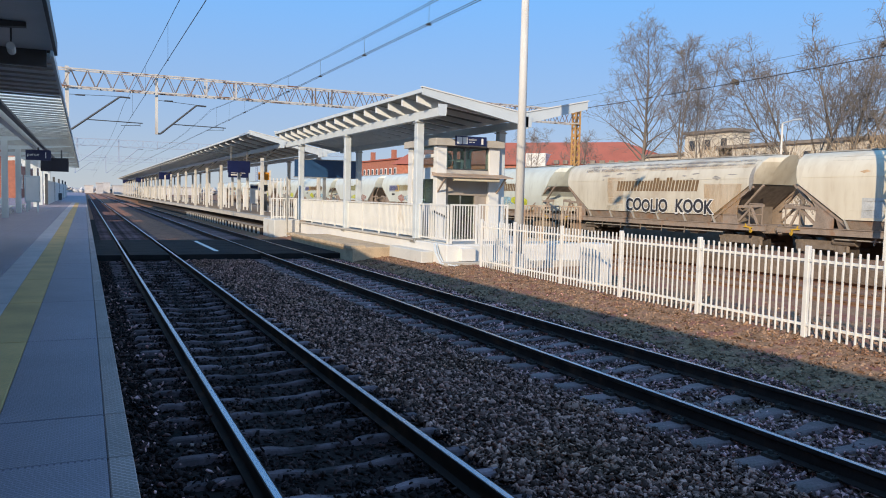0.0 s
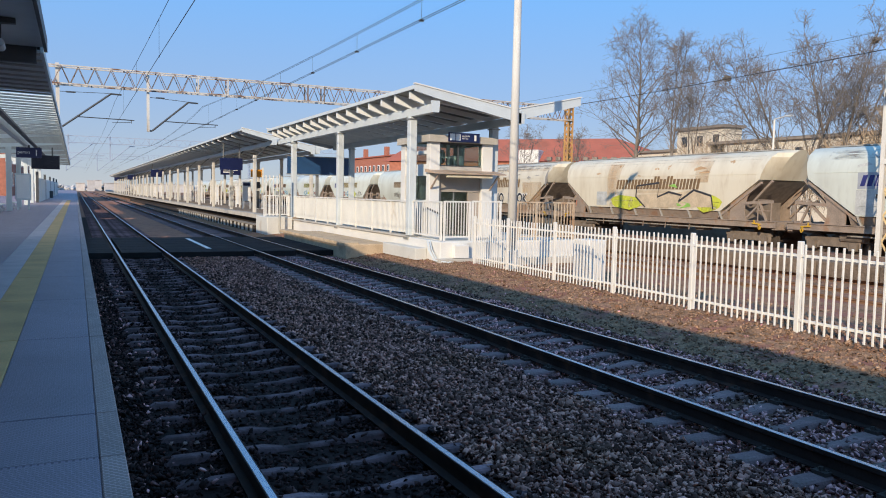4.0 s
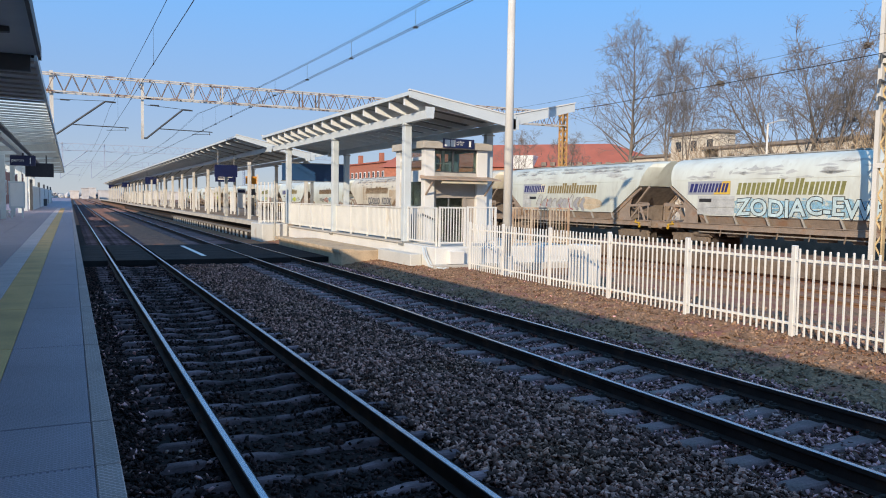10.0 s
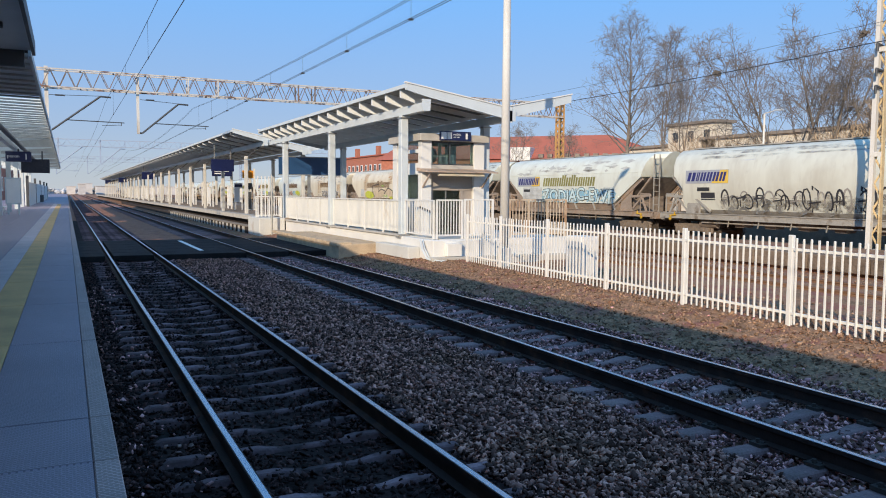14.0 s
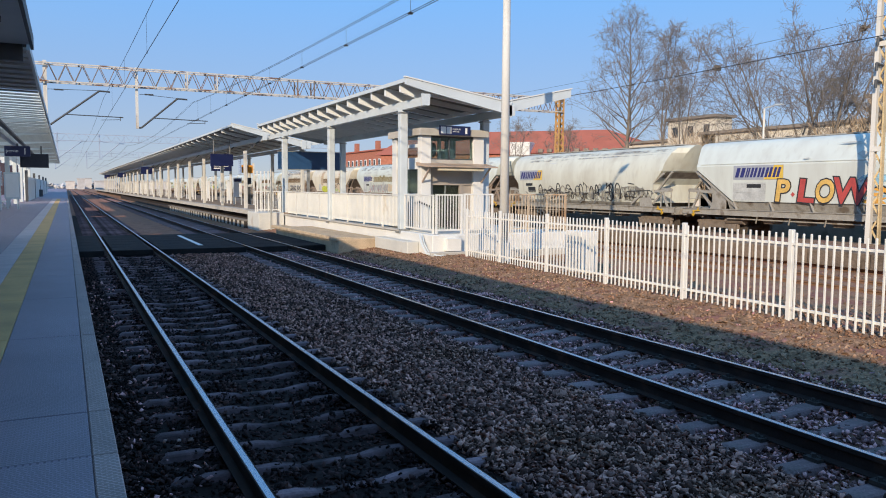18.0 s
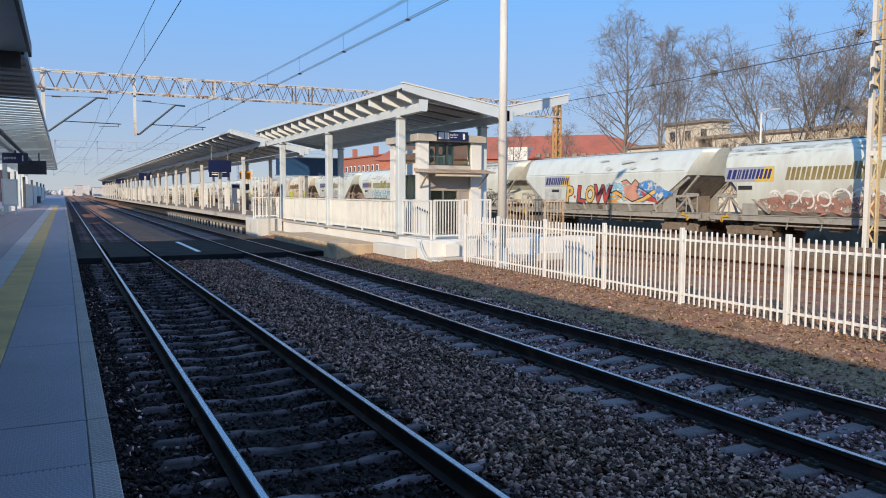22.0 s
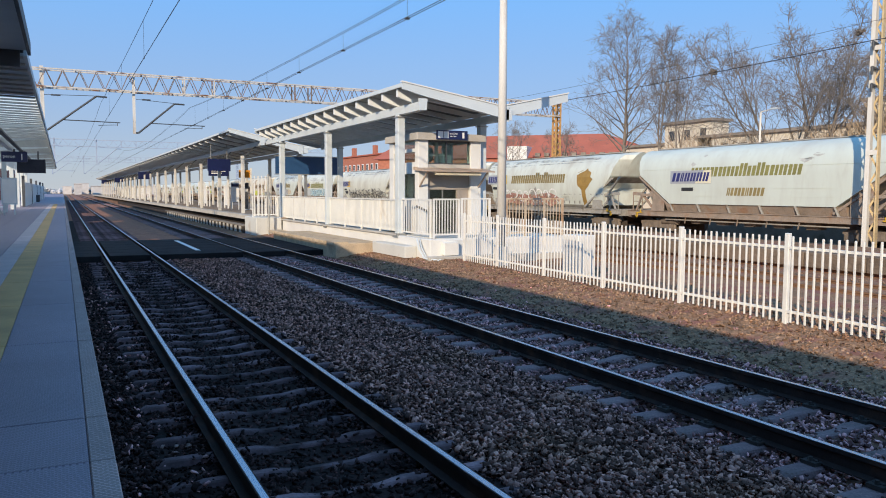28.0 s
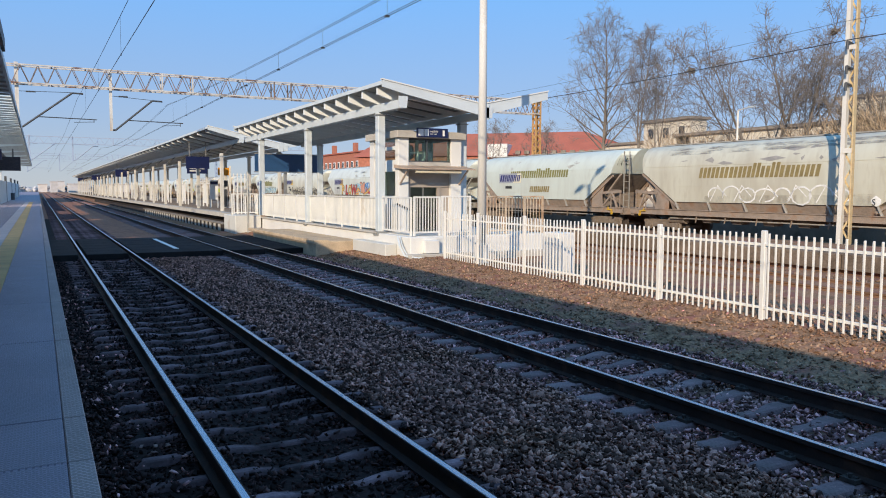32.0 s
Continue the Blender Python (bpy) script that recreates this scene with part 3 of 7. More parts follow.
ca = thing("platform_canopy", "grey steel canopy roof over the first platform", "canopy", kind="structure")
part("roof_sheet", Shape().box(-6.0, -30, 4.95, -0.56, 18.0, 5.1), M_STEEL, ca, "flat grey roof sheet")
part("fascia", Shape().box(-0.56, -30, 4.87, -0.50, 18.12, 5.14), M_DARKSTEEL, ca)
part("end_fascia", Shape().box(-6.0, 18.0, 4.62, -0.70, 18.12, 5.14), M_DARKSTEEL, ca)
for y in (2.0, 8.0, 15.2):
    part("cross_beam", Shape().prism([(-6.0, 4.55), (-0.9, 4.86), (-0.9, 4.945), (-6.0, 4.945)], y - 0.08, y + 0.08), M_DARKSTEEL, ca)
part("brace", Shape().bar((-1.35, 12.0, 4.94), (-1.75, 17.6, 4.66), 0.12, 0.12), M_STEEL, ca)
# lapped roof boards, each a little lower than the one before it, seen from below
SHEET = Shape()
for q, (yy, zz) in enumerate(((0.0, -0.03), (0.0, 0.0), (0.3, 0.0), (0.34, 0.02), (0.62, 0.02), (0.66, 0.0), (0.97, 0.0), (0.97, -0.03))):
    SHEET.v += [(-5.0, yy, zz), (0.0, yy, zz)]
    if q:
        SHEET.f.append((2 * q - 2, 2 * q - 1, 2 * q + 1, 2 * q))
BOARD = SHEET.mesh("roof_board")
BOARD.materials.append(M_BOARD)
# Grey copy of the board for the first stretch, its shade in the colour.
GREYBOARD = Shape().prism([(0.0, 0.05), (0.97, 0.0), (0.97, 0.02), (0.0, 0.07)], -5.0, 0.0, axis="x").mesh("roof_board")
GREYBOARD.materials.append(M_STEEL)
PURLIN = Shape().box(-5.0, -0.045, -0.05, 0.0, 0.045, -0.002).mesh("purlin")
PURLIN.materials.append(M_GALV)
y, k = 18.25, 0
while y < 108:
    part("roof_board", BOARD if y > 25.6 else GREYBOARD, None, ca, at=pose(-0.64, y, 4.86 + (0.014 if k % 2 else 0), 0, 1.2, 0))
    part("purlin", PURLIN, None, ca, at=pose(-0.64, y, 4.86, 0, 1.2, 0))
    y, k = y + 0.95, k + 1
# Added unseen cover that keeps daylight off the grey boards.
part("roof_cover", Shape().prism([(-5.6, 5.22), (-0.6, 5.03), (-0.6, 5.07), (-5.6, 5.27)], 18.25, 25.9), M_DARKSTEEL, ca)
part("gutter", Shape().box(-0.64, 18.25, 4.87, -0.58, 108, 5.06), M_STEEL, ca)
part("beam", Shape().box(-2.75, 18.3, 4.42, -2.5, 108, 4.72), M_STEEL, ca)
part("cable_tray", Shape().box(-2.35, 18.3, 4.52, -2.15, 108, 4.6), M_DARKSTEEL, ca)
y = 36.0
while y < 108:
    part("column", Shape().block(-3.85, y - 0.14, 0.55, -3.55, y + 0.14, 4.5, 0.02), M_STEEL, ca)
    part("cross_beam", Shape().prism([(-5.8, 4.3), (-0.75, 4.74), (-0.75, 4.81), (-5.8, 4.62)], y - 0.06, y + 0.06), M_STEEL, ca)
    y += 9.0
lt = thing("canopy_camera", "small pale surveillance camera under the canopy", "camera")
part("body", Shape().tube((-1.15, 15.3, 4.55), (-1.15, 15.6, 4.5), 0.07, 0.07, 12), M_STEEL, lt)
part("arm", Shape().bar((-1.15, 15.45, 4.57), (-1.15, 15.45, 4.95), 0.03, 0.03), M_DARKSTEEL, lt)

# unseen buildings along platform 1, added to shade the tracks; their gaps let sun patches through
for y0, y1 in ((-30, 28.6), (30.4, 52.5), (55.5, 66.5)):
    st = thing("unseen_building", "unseen plain rendered building that shades the first platform", "building", kind="structure")
    part("wall", Shape().box(-9, y0, 0.5, -6.2, y1, 5.3), M_CREAM, st)
    part("roof", Shape().box(-9.2, y0 - 0.1, 5.3, -6.05, y1 + 0.1, 5.45), M_DARKSTEEL, st)
bk = thing("brick_building", "red brick station building with pale windows", "building")
part("wall", Shape().box(-24, 135, 0.5, -9, 190, 9.0), M_BRICK, bk)
part("roof", Shape().prism([(-24.5, 8.9), (-8.5, 8.9), (-16.5, 12)], 134.5, 190.5), M_TILE, bk)
for i in range(9):
    for z in (2.0, 5.6):
        wn = part("window_frame", Shape().box(-9.06, 137.5 + i * 6, z, -8.94, 139.3 + i * 6, z + 2.2), M_SIGNWHITE, bk)
        for q in (137.65, 138.45):
            part("pane", Shape().box(-8.935, q + i * 6, z + 0.15, -8.90, q + 0.7 + i * 6, z + 2.05), M_WINDOW, wn)
sh = thing("waiting_shelter", "white panelled wall along the first platform", "shelter")
for i in range(22):
    y = 83 + i * 4.0
    part("wall_panel", Shape().block(-3.4, y, 0.55, -3.25, y + 3.9, 2.9, 0.02), M_WHITE, sh)
    if i % 5 == 0:
        part("post", Shape().box(-3.45, y - 0.08, 0.55, -3.2, y - 0.0, 3.5), M_DARKSTEEL, sh)
ps = thing("platform_sign", "dark blue hanging platform sign with the number 1", "sign")
part("board", Shape().box(-3.05, 50.0, 3.72, -1.75, 50.12, 4.3), M_BLUE, ps)
part("hanger", Shape().box(-2.45, 50.04, 4.3, -2.35, 50.08, 4.45), M_DARKSTEEL, ps)
sign_word("peron", -2.98, 49.99, 3.95, 0.26, ps)
sign_word("1", -2.15, 49.99, 3.84, 0.5, ps)
dp = thing("departure_display", "dark hanging departure display", "display")
part("case", Shape().block(-2.75, 60.0, 3.3, -1.0, 60.3, 4.25, 0.03), M_SCREEN, dp)
for x in (-2.3, -1.5):
    part("hanger", Shape().box(x, 60.1, 4.25, x + 0.1, 60.2, 4.8), M_DARKSTEEL, dp)
tt = thing("timetable_stand", "grey timetable stand with white sheets", "notice board")
part("board", Shape().block(-3.5, 56.0, 1.2, -2.6, 56.12, 2.9, 0.02), M_STEEL, tt)
part("sheet", Shape().box(-3.42, 55.99, 1.3, -2.68, 55.996, 2.8), M_SIGNWHITE, tt)
for x in (-3.4, -2.8):
    part("foot", Shape().box(x, 56.03, 0.55, x + 0.1, 56.09, 1.2), M_STEEL, tt)
for bx, by in ((-4.2, 50.5), (-4.2, 53.0), (-3.9, 58.5)):
    bn = thing("bench", "white metal platform bench", "bench", "platform benches")
    part("seat", Shape().block(bx - 0.25, by, 0.95, bx + 0.25, by + 1.8, 1.0, 0.01), M_FENCE, bn)
    part("backrest", Shape().block(bx - 0.3, by, 1.05, bx - 0.25, by + 1.8, 1.45, 0.01), M_FENCE, bn)
    for yy in (by + 0.15, by + 1.6):
        part("leg", Shape().bar((bx - 0.2, yy, 0.55), (bx, yy, 0.95), 0.05, 0.05).bar((bx + 0.2, yy, 0.55), (bx, yy, 0.95), 0.05, 0.05), M_FENCE, bn)
bi = thing("waste_bin", "small black waste bin by the wall", "bin")
part("body", Shape().tube((-3.1, 118, 0.55), (-3.1, 118, 1.5), 0.3, 0.33, 12), M_DARKSTEEL, bi)


# ---- white fence ----
FA, FB = Vector((10.27, 5.0, 0)), Vector((10.95, 20.74, 0))
fdir = (FB - FA).normalized()
fturn = -math.degrees(math.atan2(fdir.x, fdir.y))
fe = thing("palisade_fence", "white painted steel palisade fence", "fence", at=pose(10.50, 8.58, 0, 0, 0, fturn))
POST = Shape().block(-0.035, -0.045, -0.1, 0.035, 0.045, 1.47, 0.008).mesh("fence_post")
PICKET = Shape().block(-0.055, -0.018, 0.03, -0.03, 0.018, 1.42, 0.006).mesh("picket")
for m_ in (POST, PICKET):
    m_.materials.append(M_FENCE)
for k in range(-2, 6):
    y = k * 2.5 if k < 5 else 12.15
    part("fence_post", POST, None, fe, at=pose(0, y, 0))
    if k < 5:
        n, step = (17, 2.5 / 18) if k < 4 else (14, 2.15 / 15)
        for i in range(n):
            part("picket", PICKET, None, fe, at=pose(random.uniform(-0.003, 0.003), y + step * (i + 1), random.uniform(-0.008, 0.008), 0, random.uniform(-0.3, 0.3), 0))
        for z in (0.18, 1.22):
            part("fence_rail", Shape().box(-0.03, y + 0.04, z, 0.012, y + (2.46 if k < 4 else 2.1), z + 0.042), M_FENCE, fe)

# old low platform in the yard
yp = thing("yard_platform", "low old platform with a weathered concrete edge", "platform", kind="structure", at=pose(0, 0, 0, 0, 0, -1.2))
part("body", Shape().block(19.3, -30, -0.2, 23.2, 140, 0.38, 0.03), M_EARTH, yp, "weathered earth-covered platform")
y = -10.0
while y < 60:
    part("edge_slab", Shape().block(19.1, y + 0.01, -0.02, 19.7, y + 1.96, 0.42, 0.03), M_YARDCONC, yp)
    y += 1.98
# Added backdrop, dark to stand in for the shade beneath the wagons.
structure(part("yard_wall", Shape().block(31.2, -60, -0.2, 31.6, 130, 0.95, 0.02), M_DARKCONC, at=pose(0, 0, 0, 0, 0, -0.86)), "low dark backdrop wall added behind the yard track", "wall")
tagged(stones("yard_stones", M_EARTHSTONE, 5000, between(12.4, 19.0, 6, 30, -0.14, -0.1, 1.2), 0.02, 0.06, seed=9), "rust-brown stones around the siding", "gravel", kind="stuff")


# ---- island platform ----
# Paving tone is darkened to carry the shade below the canopy.
M_PAVED = mat("shade_toned_paving", (0.31, 0.245, 0.19), 0.9, var=0.3, scale=1.5, fine=40, bump=0.25, second=(0.22, 0.17, 0.13), mask=0.55, spec=0.15)
# Near-black colour stands in for the shade under the platform edge.
M_RECESS = mat("shade_dark_concrete", (0.055, 0.045, 0.04), 0.95, var=0.4, scale=1.5, fine=30, bump=0.3, spec=0.1)
M_STRIP = mat("sandy_concrete", (0.52, 0.40, 0.27), 0.95, var=0.35, scale=1.2, fine=30, bump=0.4, second=(0.27, 0.21, 0.15), mask=0.55)
ip = thing("island_platform", "pale concrete island platform with white retaining walls", "platform", kind="structure")
part("plinth", Shape().block(10.27, 21.6, -0.3, 15.6, 39.58, 0.62, 0.02), M_WHITE, ip, "white rendered retaining wall")
part("coping", Shape().block(10.2, 24.2, 0.62, 10.6, 40.2, 0.67, 0.01), M_CONC, ip)
part("walkway", Shape().box(10.6, 21.7, 0.60, 15.5, 39.58, 0.645), M_PANEL, ip, "pale concrete walkway")
part("end_paving", Shape().box(10.26, 39.6, 0.6, 17.9, 42.35, 0.757), M_PAVED, ip)
part("end_block", Shape().block(8.9, 39.62, -0.3, 10.25, 42.35, 0.755, 0.03), M_PANEL, ip, "weathered pale end block")
EDGE_STONE = Shape().block(-0.05, 0, -0.16, 0.0, 0.46, 0.19, 0.012).mesh("edge_stone")
EDGE_STONE.materials.append(M_CONC)
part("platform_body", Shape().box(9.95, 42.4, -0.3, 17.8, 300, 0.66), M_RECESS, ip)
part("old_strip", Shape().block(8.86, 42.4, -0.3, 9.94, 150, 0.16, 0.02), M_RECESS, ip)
part("old_kerb", Shape().block(8.80, 42.4, 0.195, 9.3, 78, 0.24, 0.01), M_DARKCONC, ip, "weathered kerb of an older platform")
y = 43.0
while y < 77:
    part("edge_stone", EDGE_STONE, None, ip, at=pose(8.852, y, random.uniform(-0.02, 0.0), 0, 0, random.uniform(-2, 2)))
    y += 1.22 + random.uniform(-0.05, 0.05)
part("paving", Shape().box(9.4, 42.36, 0.665, 17.9, 300, 0.757), M_PAVED, ip, "brown-grey paving, darkened for the canopy's shade")
part("edge_coping", Shape().box(9.36, 42.36, 0.52, 9.9, 300, 0.762), M_CONC, ip, "sandy concrete edge")
part("low_strip", Shape().block(8.5, 25.6, -0.3, 10.2, 34.4, 0.30, 0.03), M_STRIP, ip, "low worn strip of an older platform")
y = 25.6
while y < 34.2:
    part("edge_slab", Shape().block(8.45, y + 0.01, 0.22, 9.0, y + 0.93, 0.35, 0.015), M_STRIP, ip)
    y += 0.95
part("lower_block", Shape().block(9.85, 22.6, -0.02, 10.26, 25.5, 0.36, 0.02), M_PANEL, ip, "weathered pale concrete block")
# Dark box painted as the shadow beneath the raised block.
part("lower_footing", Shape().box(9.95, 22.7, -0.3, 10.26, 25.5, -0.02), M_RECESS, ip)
part("footing", Shape().block(10.1, 21.3, -0.3, 15.6, 21.58, 0.10, 0.02), M_CONC, ip)

# panel screen beside the ramp
sc = thing("panel_railing", "white railing with corrugated infill panels beside the ramp", "railing")
y = 24.3
while y < 40.0:
    part("rail_post", Shape().box(10.42, y - 0.03, 0.64, 10.48, y + 0.03, 1.86), M_FENCE, sc)
    pts = []
    yy = y + 0.04
    while yy < y + 1.86:
        pts += [(10.455, yy), (10.455, yy + 0.075), (10.435, yy + 0.09), (10.435, yy + 0.115)]
        yy += 0.13
    k = len(pts)
    q = Shape()
    q.v = [(a, b_, zz) for zz in (0.74, 1.81) for a, b_ in pts] + [(a + 0.012, b_, zz) for zz in (0.74, 1.81) for a, b_ in pts]
    for i in range(k - 1):
        q.f += [(i, i + 1, k + i + 1, k + i), (2 * k + i, 3 * k + i, 3 * k + i + 1, 2 * k + i + 1)]
    part("infill_panel", q, M_PANEL, sc, "white corrugated infill sheet")
    part("handrail", Shape().box(10.41, y, 1.82, 10.49, y + 1.96, 1.87), M_FENCE, sc)
    y += 1.96


def railing(name, label, a, b, z0, z1, n, material, posts=2, group=""):
    """An upright-bar railing from a to b (x, y), bars between z0 and z1."""
    a, b = Vector((*a, 0)), Vector((*b, 0))
    r = thing(name, label, "railing", group)
    up = Vector((0, 0, 1))
    for z in (z0 + 0.1, z1):
        part("rail", Shape().bar(a + up * z, b + up * z, 0.05, 0.05), material, r)
    for i in range(posts):
        p = a.lerp(b, i / max(1, posts - 1))
        part("post", Shape().box(p.x - 0.03, p.y - 0.03, z0 - 0.02, p.x + 0.03, p.y + 0.03, z1 + 0.02), material, r)
    for i in range(1, n):
        p = a.lerp(b, i / n)
        part("bar", Shape().box(p.x - 0.012, p.y - 0.012, z0 + 0.1, p.x + 0.012, p.y + 0.012, z1), material, r)
    return r


railing("gate", "white barred gate at the platform end", (10.52, 21.85), (11.42, 21.85), 0.66, 1.88, 9, M_FENCE)
railing("end_railing", "white barred railing at the platform end", (11.52, 21.85), (12.55, 21.85), 0.66, 1.90, 9, M_FENCE)
railing("side_railing", "white barred railing beside the lift", (10.45, 21.95), (10.45, 24.2), 0.66, 1.86, 12, M_FENCE)
railing("yard_railing", "weathered tan railing at the yard side", (13.2, 21.85), (15.45, 21.85), 0.66, 1.90, 18, M_BROWNRAIL, posts=4)
railing("platform_end_railing", "white barred railing at the end of the island platform", (9.0, 40.8), (10.34, 40.8), 0.77, 1.86, 11, M_FENCE)

# lift tower
M_TAUPE = mat("taupe_cladding", (0.36, 0.31, 0.26), 0.6, var=0.15, scale=1.2, fine=30, bump=0.05)
M_TUBELIGHT = mat("cream_tube", (0.85, 0.72, 0.48), 0.4, var=0.05, bump=0)
lf = thing("lift_tower", "white rendered lift shaft with a glazed front", "lift")
LX0, LX1, LY0, LY1 = 10.96, 13.42, 24.0, 26.6
for x0, x1, y0, y1 in ((LX0, LX0 + 0.38, LY0, LY0 + 0.3), (LX1 - 0.42, LX1, LY0, LY0 + 0.3), (LX0, LX0 + 0.3, LY1 - 0.4, LY1), (LX1 - 0.3, LX1, LY1 - 0.4, LY1)):
    part("pillar", Shape().block(x0, y0, 0.62, x1, y1, 3.9, 0.01), M_WHITE, lf, "white rendered pillar")
part("roof_slab", Shape().block(LX0 - 0.12, LY0 - 0.15, 3.9, LX1 + 0.12, LY1 + 0.15, 4.14, 0.02), M_CONC, lf, "pale concrete roof slab")
part("lintel", Shape().box(LX0 + 0.38, LY0 + 0.02, 2.78, LX1 - 0.42, LY0 + 0.25, 3.08), M_CONC, lf)
part("window_pane", Shape().box(LX0 + 0.38, LY0 + 0.1, 3.08, LX1 - 0.42, LY0 + 0.12, 3.9), M_GLASS, lf)
part("window_frame", Shape().box(LX0 + 0.36, LY0 + 0.07, 3.06, LX1 - 0.40, LY0 + 0.15, 3.12).box(LX0 + 0.38, LY0 + 0.07, 3.84, LX1 - 0.42, LY0 + 0.15, 3.9).box(12.05, LY0 + 0.07, 3.1, 12.1, LY0 + 0.15, 3.88), M_DARKSTEEL, lf)
part("awning", Shape().prism([(LY0 + 0.2, 2.98), (LY0 - 0.75, 2.84), (LY0 - 0.75, 2.80), (LY0 + 0.2, 2.86)], LX0 - 0.1, LX1 + 0.15, axis="x"), M_AWNING, lf, "brown entrance awning")
part("awning_light", Shape().tube((LX0 + 0.35, LY0 - 0.6, 2.74), (LX1 - 0.35, LY0 - 0.6, 2.74), 0.06, n=10), M_TUBELIGHT, lf, "cream tube light")
for x in (LX0 + 0.05, LX1 - 0.1):
    part("awning_bracket", Shape().bar((x, LY0 - 0.65, 2.8), (x, LY0, 2.3), 0.05, 0.05), M_AWNING, lf)
part("hoist_wheel", Shape().tube((11.75, LY0 + 0.9, 3.45), (11.85, LY0 + 0.9, 3.45), 0.25, n=16), M_GALV, lf)
part("window_rail", Shape().box(LX0 + 0.4, LY0 + 0.28, 3.38, 12.2, LY0 + 0.31, 3.42), M_FENCE, lf)
part("control_box", Shape().block(11.42, LY0 + 0.5, 3.12, 11.62, LY0 + 0.7, 3.75, 0.02), M_FENCE, lf)
part("hoist_rail", Shape().box(12.0, LY0 + 0.8, 3.0, 12.1, LY0 + 0.9, 3.88), M_FENCE, lf)
part("hoist_motor", Shape().block(12.2, LY0 + 0.7, 3.1, 12.6, LY0 + 1.1, 3.5, 0.03), M_STEEL, lf)
part("door_head", Shape().box(LX0 + 0.384, LY0 + 0.12, 2.2, LX1 - 0.424, LY0 + 0.28, 2.776), M_TAUPE, lf)
for x in (LX0 + 0.384, LX1 - 0.9):
    part("door_jamb", Shape().box(x, LY0 + 0.12, 0.65, x + 0.12, LY0 + 0.28, 2.196), M_TAUPE, lf)
for x0 in (LX0 + 0.5, LX0 + 1.03):
    part("lift_door", Shape().box(x0 + 0.01, LY0 + 0.2, 0.66, x0 + 0.52, LY0 + 0.24, 2.2), M_GLASS, lf)
part("side_wall", Shape().box(LX0 + 0.04, LY0 + 0.3, 0.62, LX0 + 0.2, LY1 - 0.4, 1.9).box(LX0 + 0.04, LY0 + 0.3, 2.75, LX0 + 0.2, LY1 - 0.4, 3.15).box(LX0 + 0.04, LY0 + 0.3, 3.5, LX0 + 0.2, LY1 - 0.4, 3.62), M_WHITE, lf)
part("side_pane", Shape().box(LX0 + 0.11, LY0 + 0.3, 1.9, LX0 + 0.13, LY1 - 0.4, 3.9), M_GLASS, lf)
part("back_wall", Shape().box(LX0 + 0.3, LY1 - 0.15, 0.62, LX1 - 0.3, LY1 - 0.02, 3.05), M_STEEL, lf)
part("back_pane", Shape().box(LX0 + 0.3, LY1 - 0.1, 3.05, LX1 - 0.3, LY1 - 0.08, 3.9), M_GLASS, lf)
part("far_wall", Shape().box(LX1 - 0.2, LY0 + 0.3, 0.62, LX1 - 0.04, LY1 - 0.4, 3.1), M_WHITE, lf)
part("far_pane", Shape().box(LX1 - 0.13, LY0 + 0.3, 3.1, LX1 - 0.11, LY1 - 0.4, 3.9), M_GLASS, lf)
part("lift_car", Shape().box(LX0 + 0.5, LY0 + 0.6, 0.7, LX1 - 0.6, LY1 - 0.5, 3.0), M_DARKCONC, lf)
part("side_panel", Shape().box(LX1 - 0.776, LY0 + 0.15, 0.65, LX1 - 0.424, LY0 + 0.27, 2.19), M_TAUPE, lf)
part("door_post", Shape().box(LX0 + 1.005, LY0 + 0.16, 0.66, LX0 + 1.035, LY0 + 0.26, 2.2), M_GALV, lf)
sg = thing("lift_sign", "dark blue sign with white pictograms above the lift", "sign")
part("board", Shape().box(11.55, LY0 - 0.22, 3.93, 12.75, LY0 - 0.17, 4.24), M_BLUE, sg)
for x0, x1, z0, z1 in ((11.6, 11.8, 3.97, 4.2), (11.83, 12.0, 3.97, 4.2), (12.06, 12.16, 4.03, 4.05), (12.2, 12.3, 4.03, 4.05), (12.54, 12.62, 3.98, 4.18)):
    part("pictogram", Shape().box(x0, LY0 - 0.228, z0, x1, LY0 - 0.222, z1), M_SIGNWHITE, sg)
sign_word("wyjście", 12.04, LY0 - 0.23, 4.1, 0.105, sg)
eb = thing("electric_cabinet", "small white metal cabinet on the wall", "cabinet")
part("body", Shape().block(10.68, 21.40, 0.12, 11.2, 21.6, 0.52, 0.015), M_FENCE, eb)


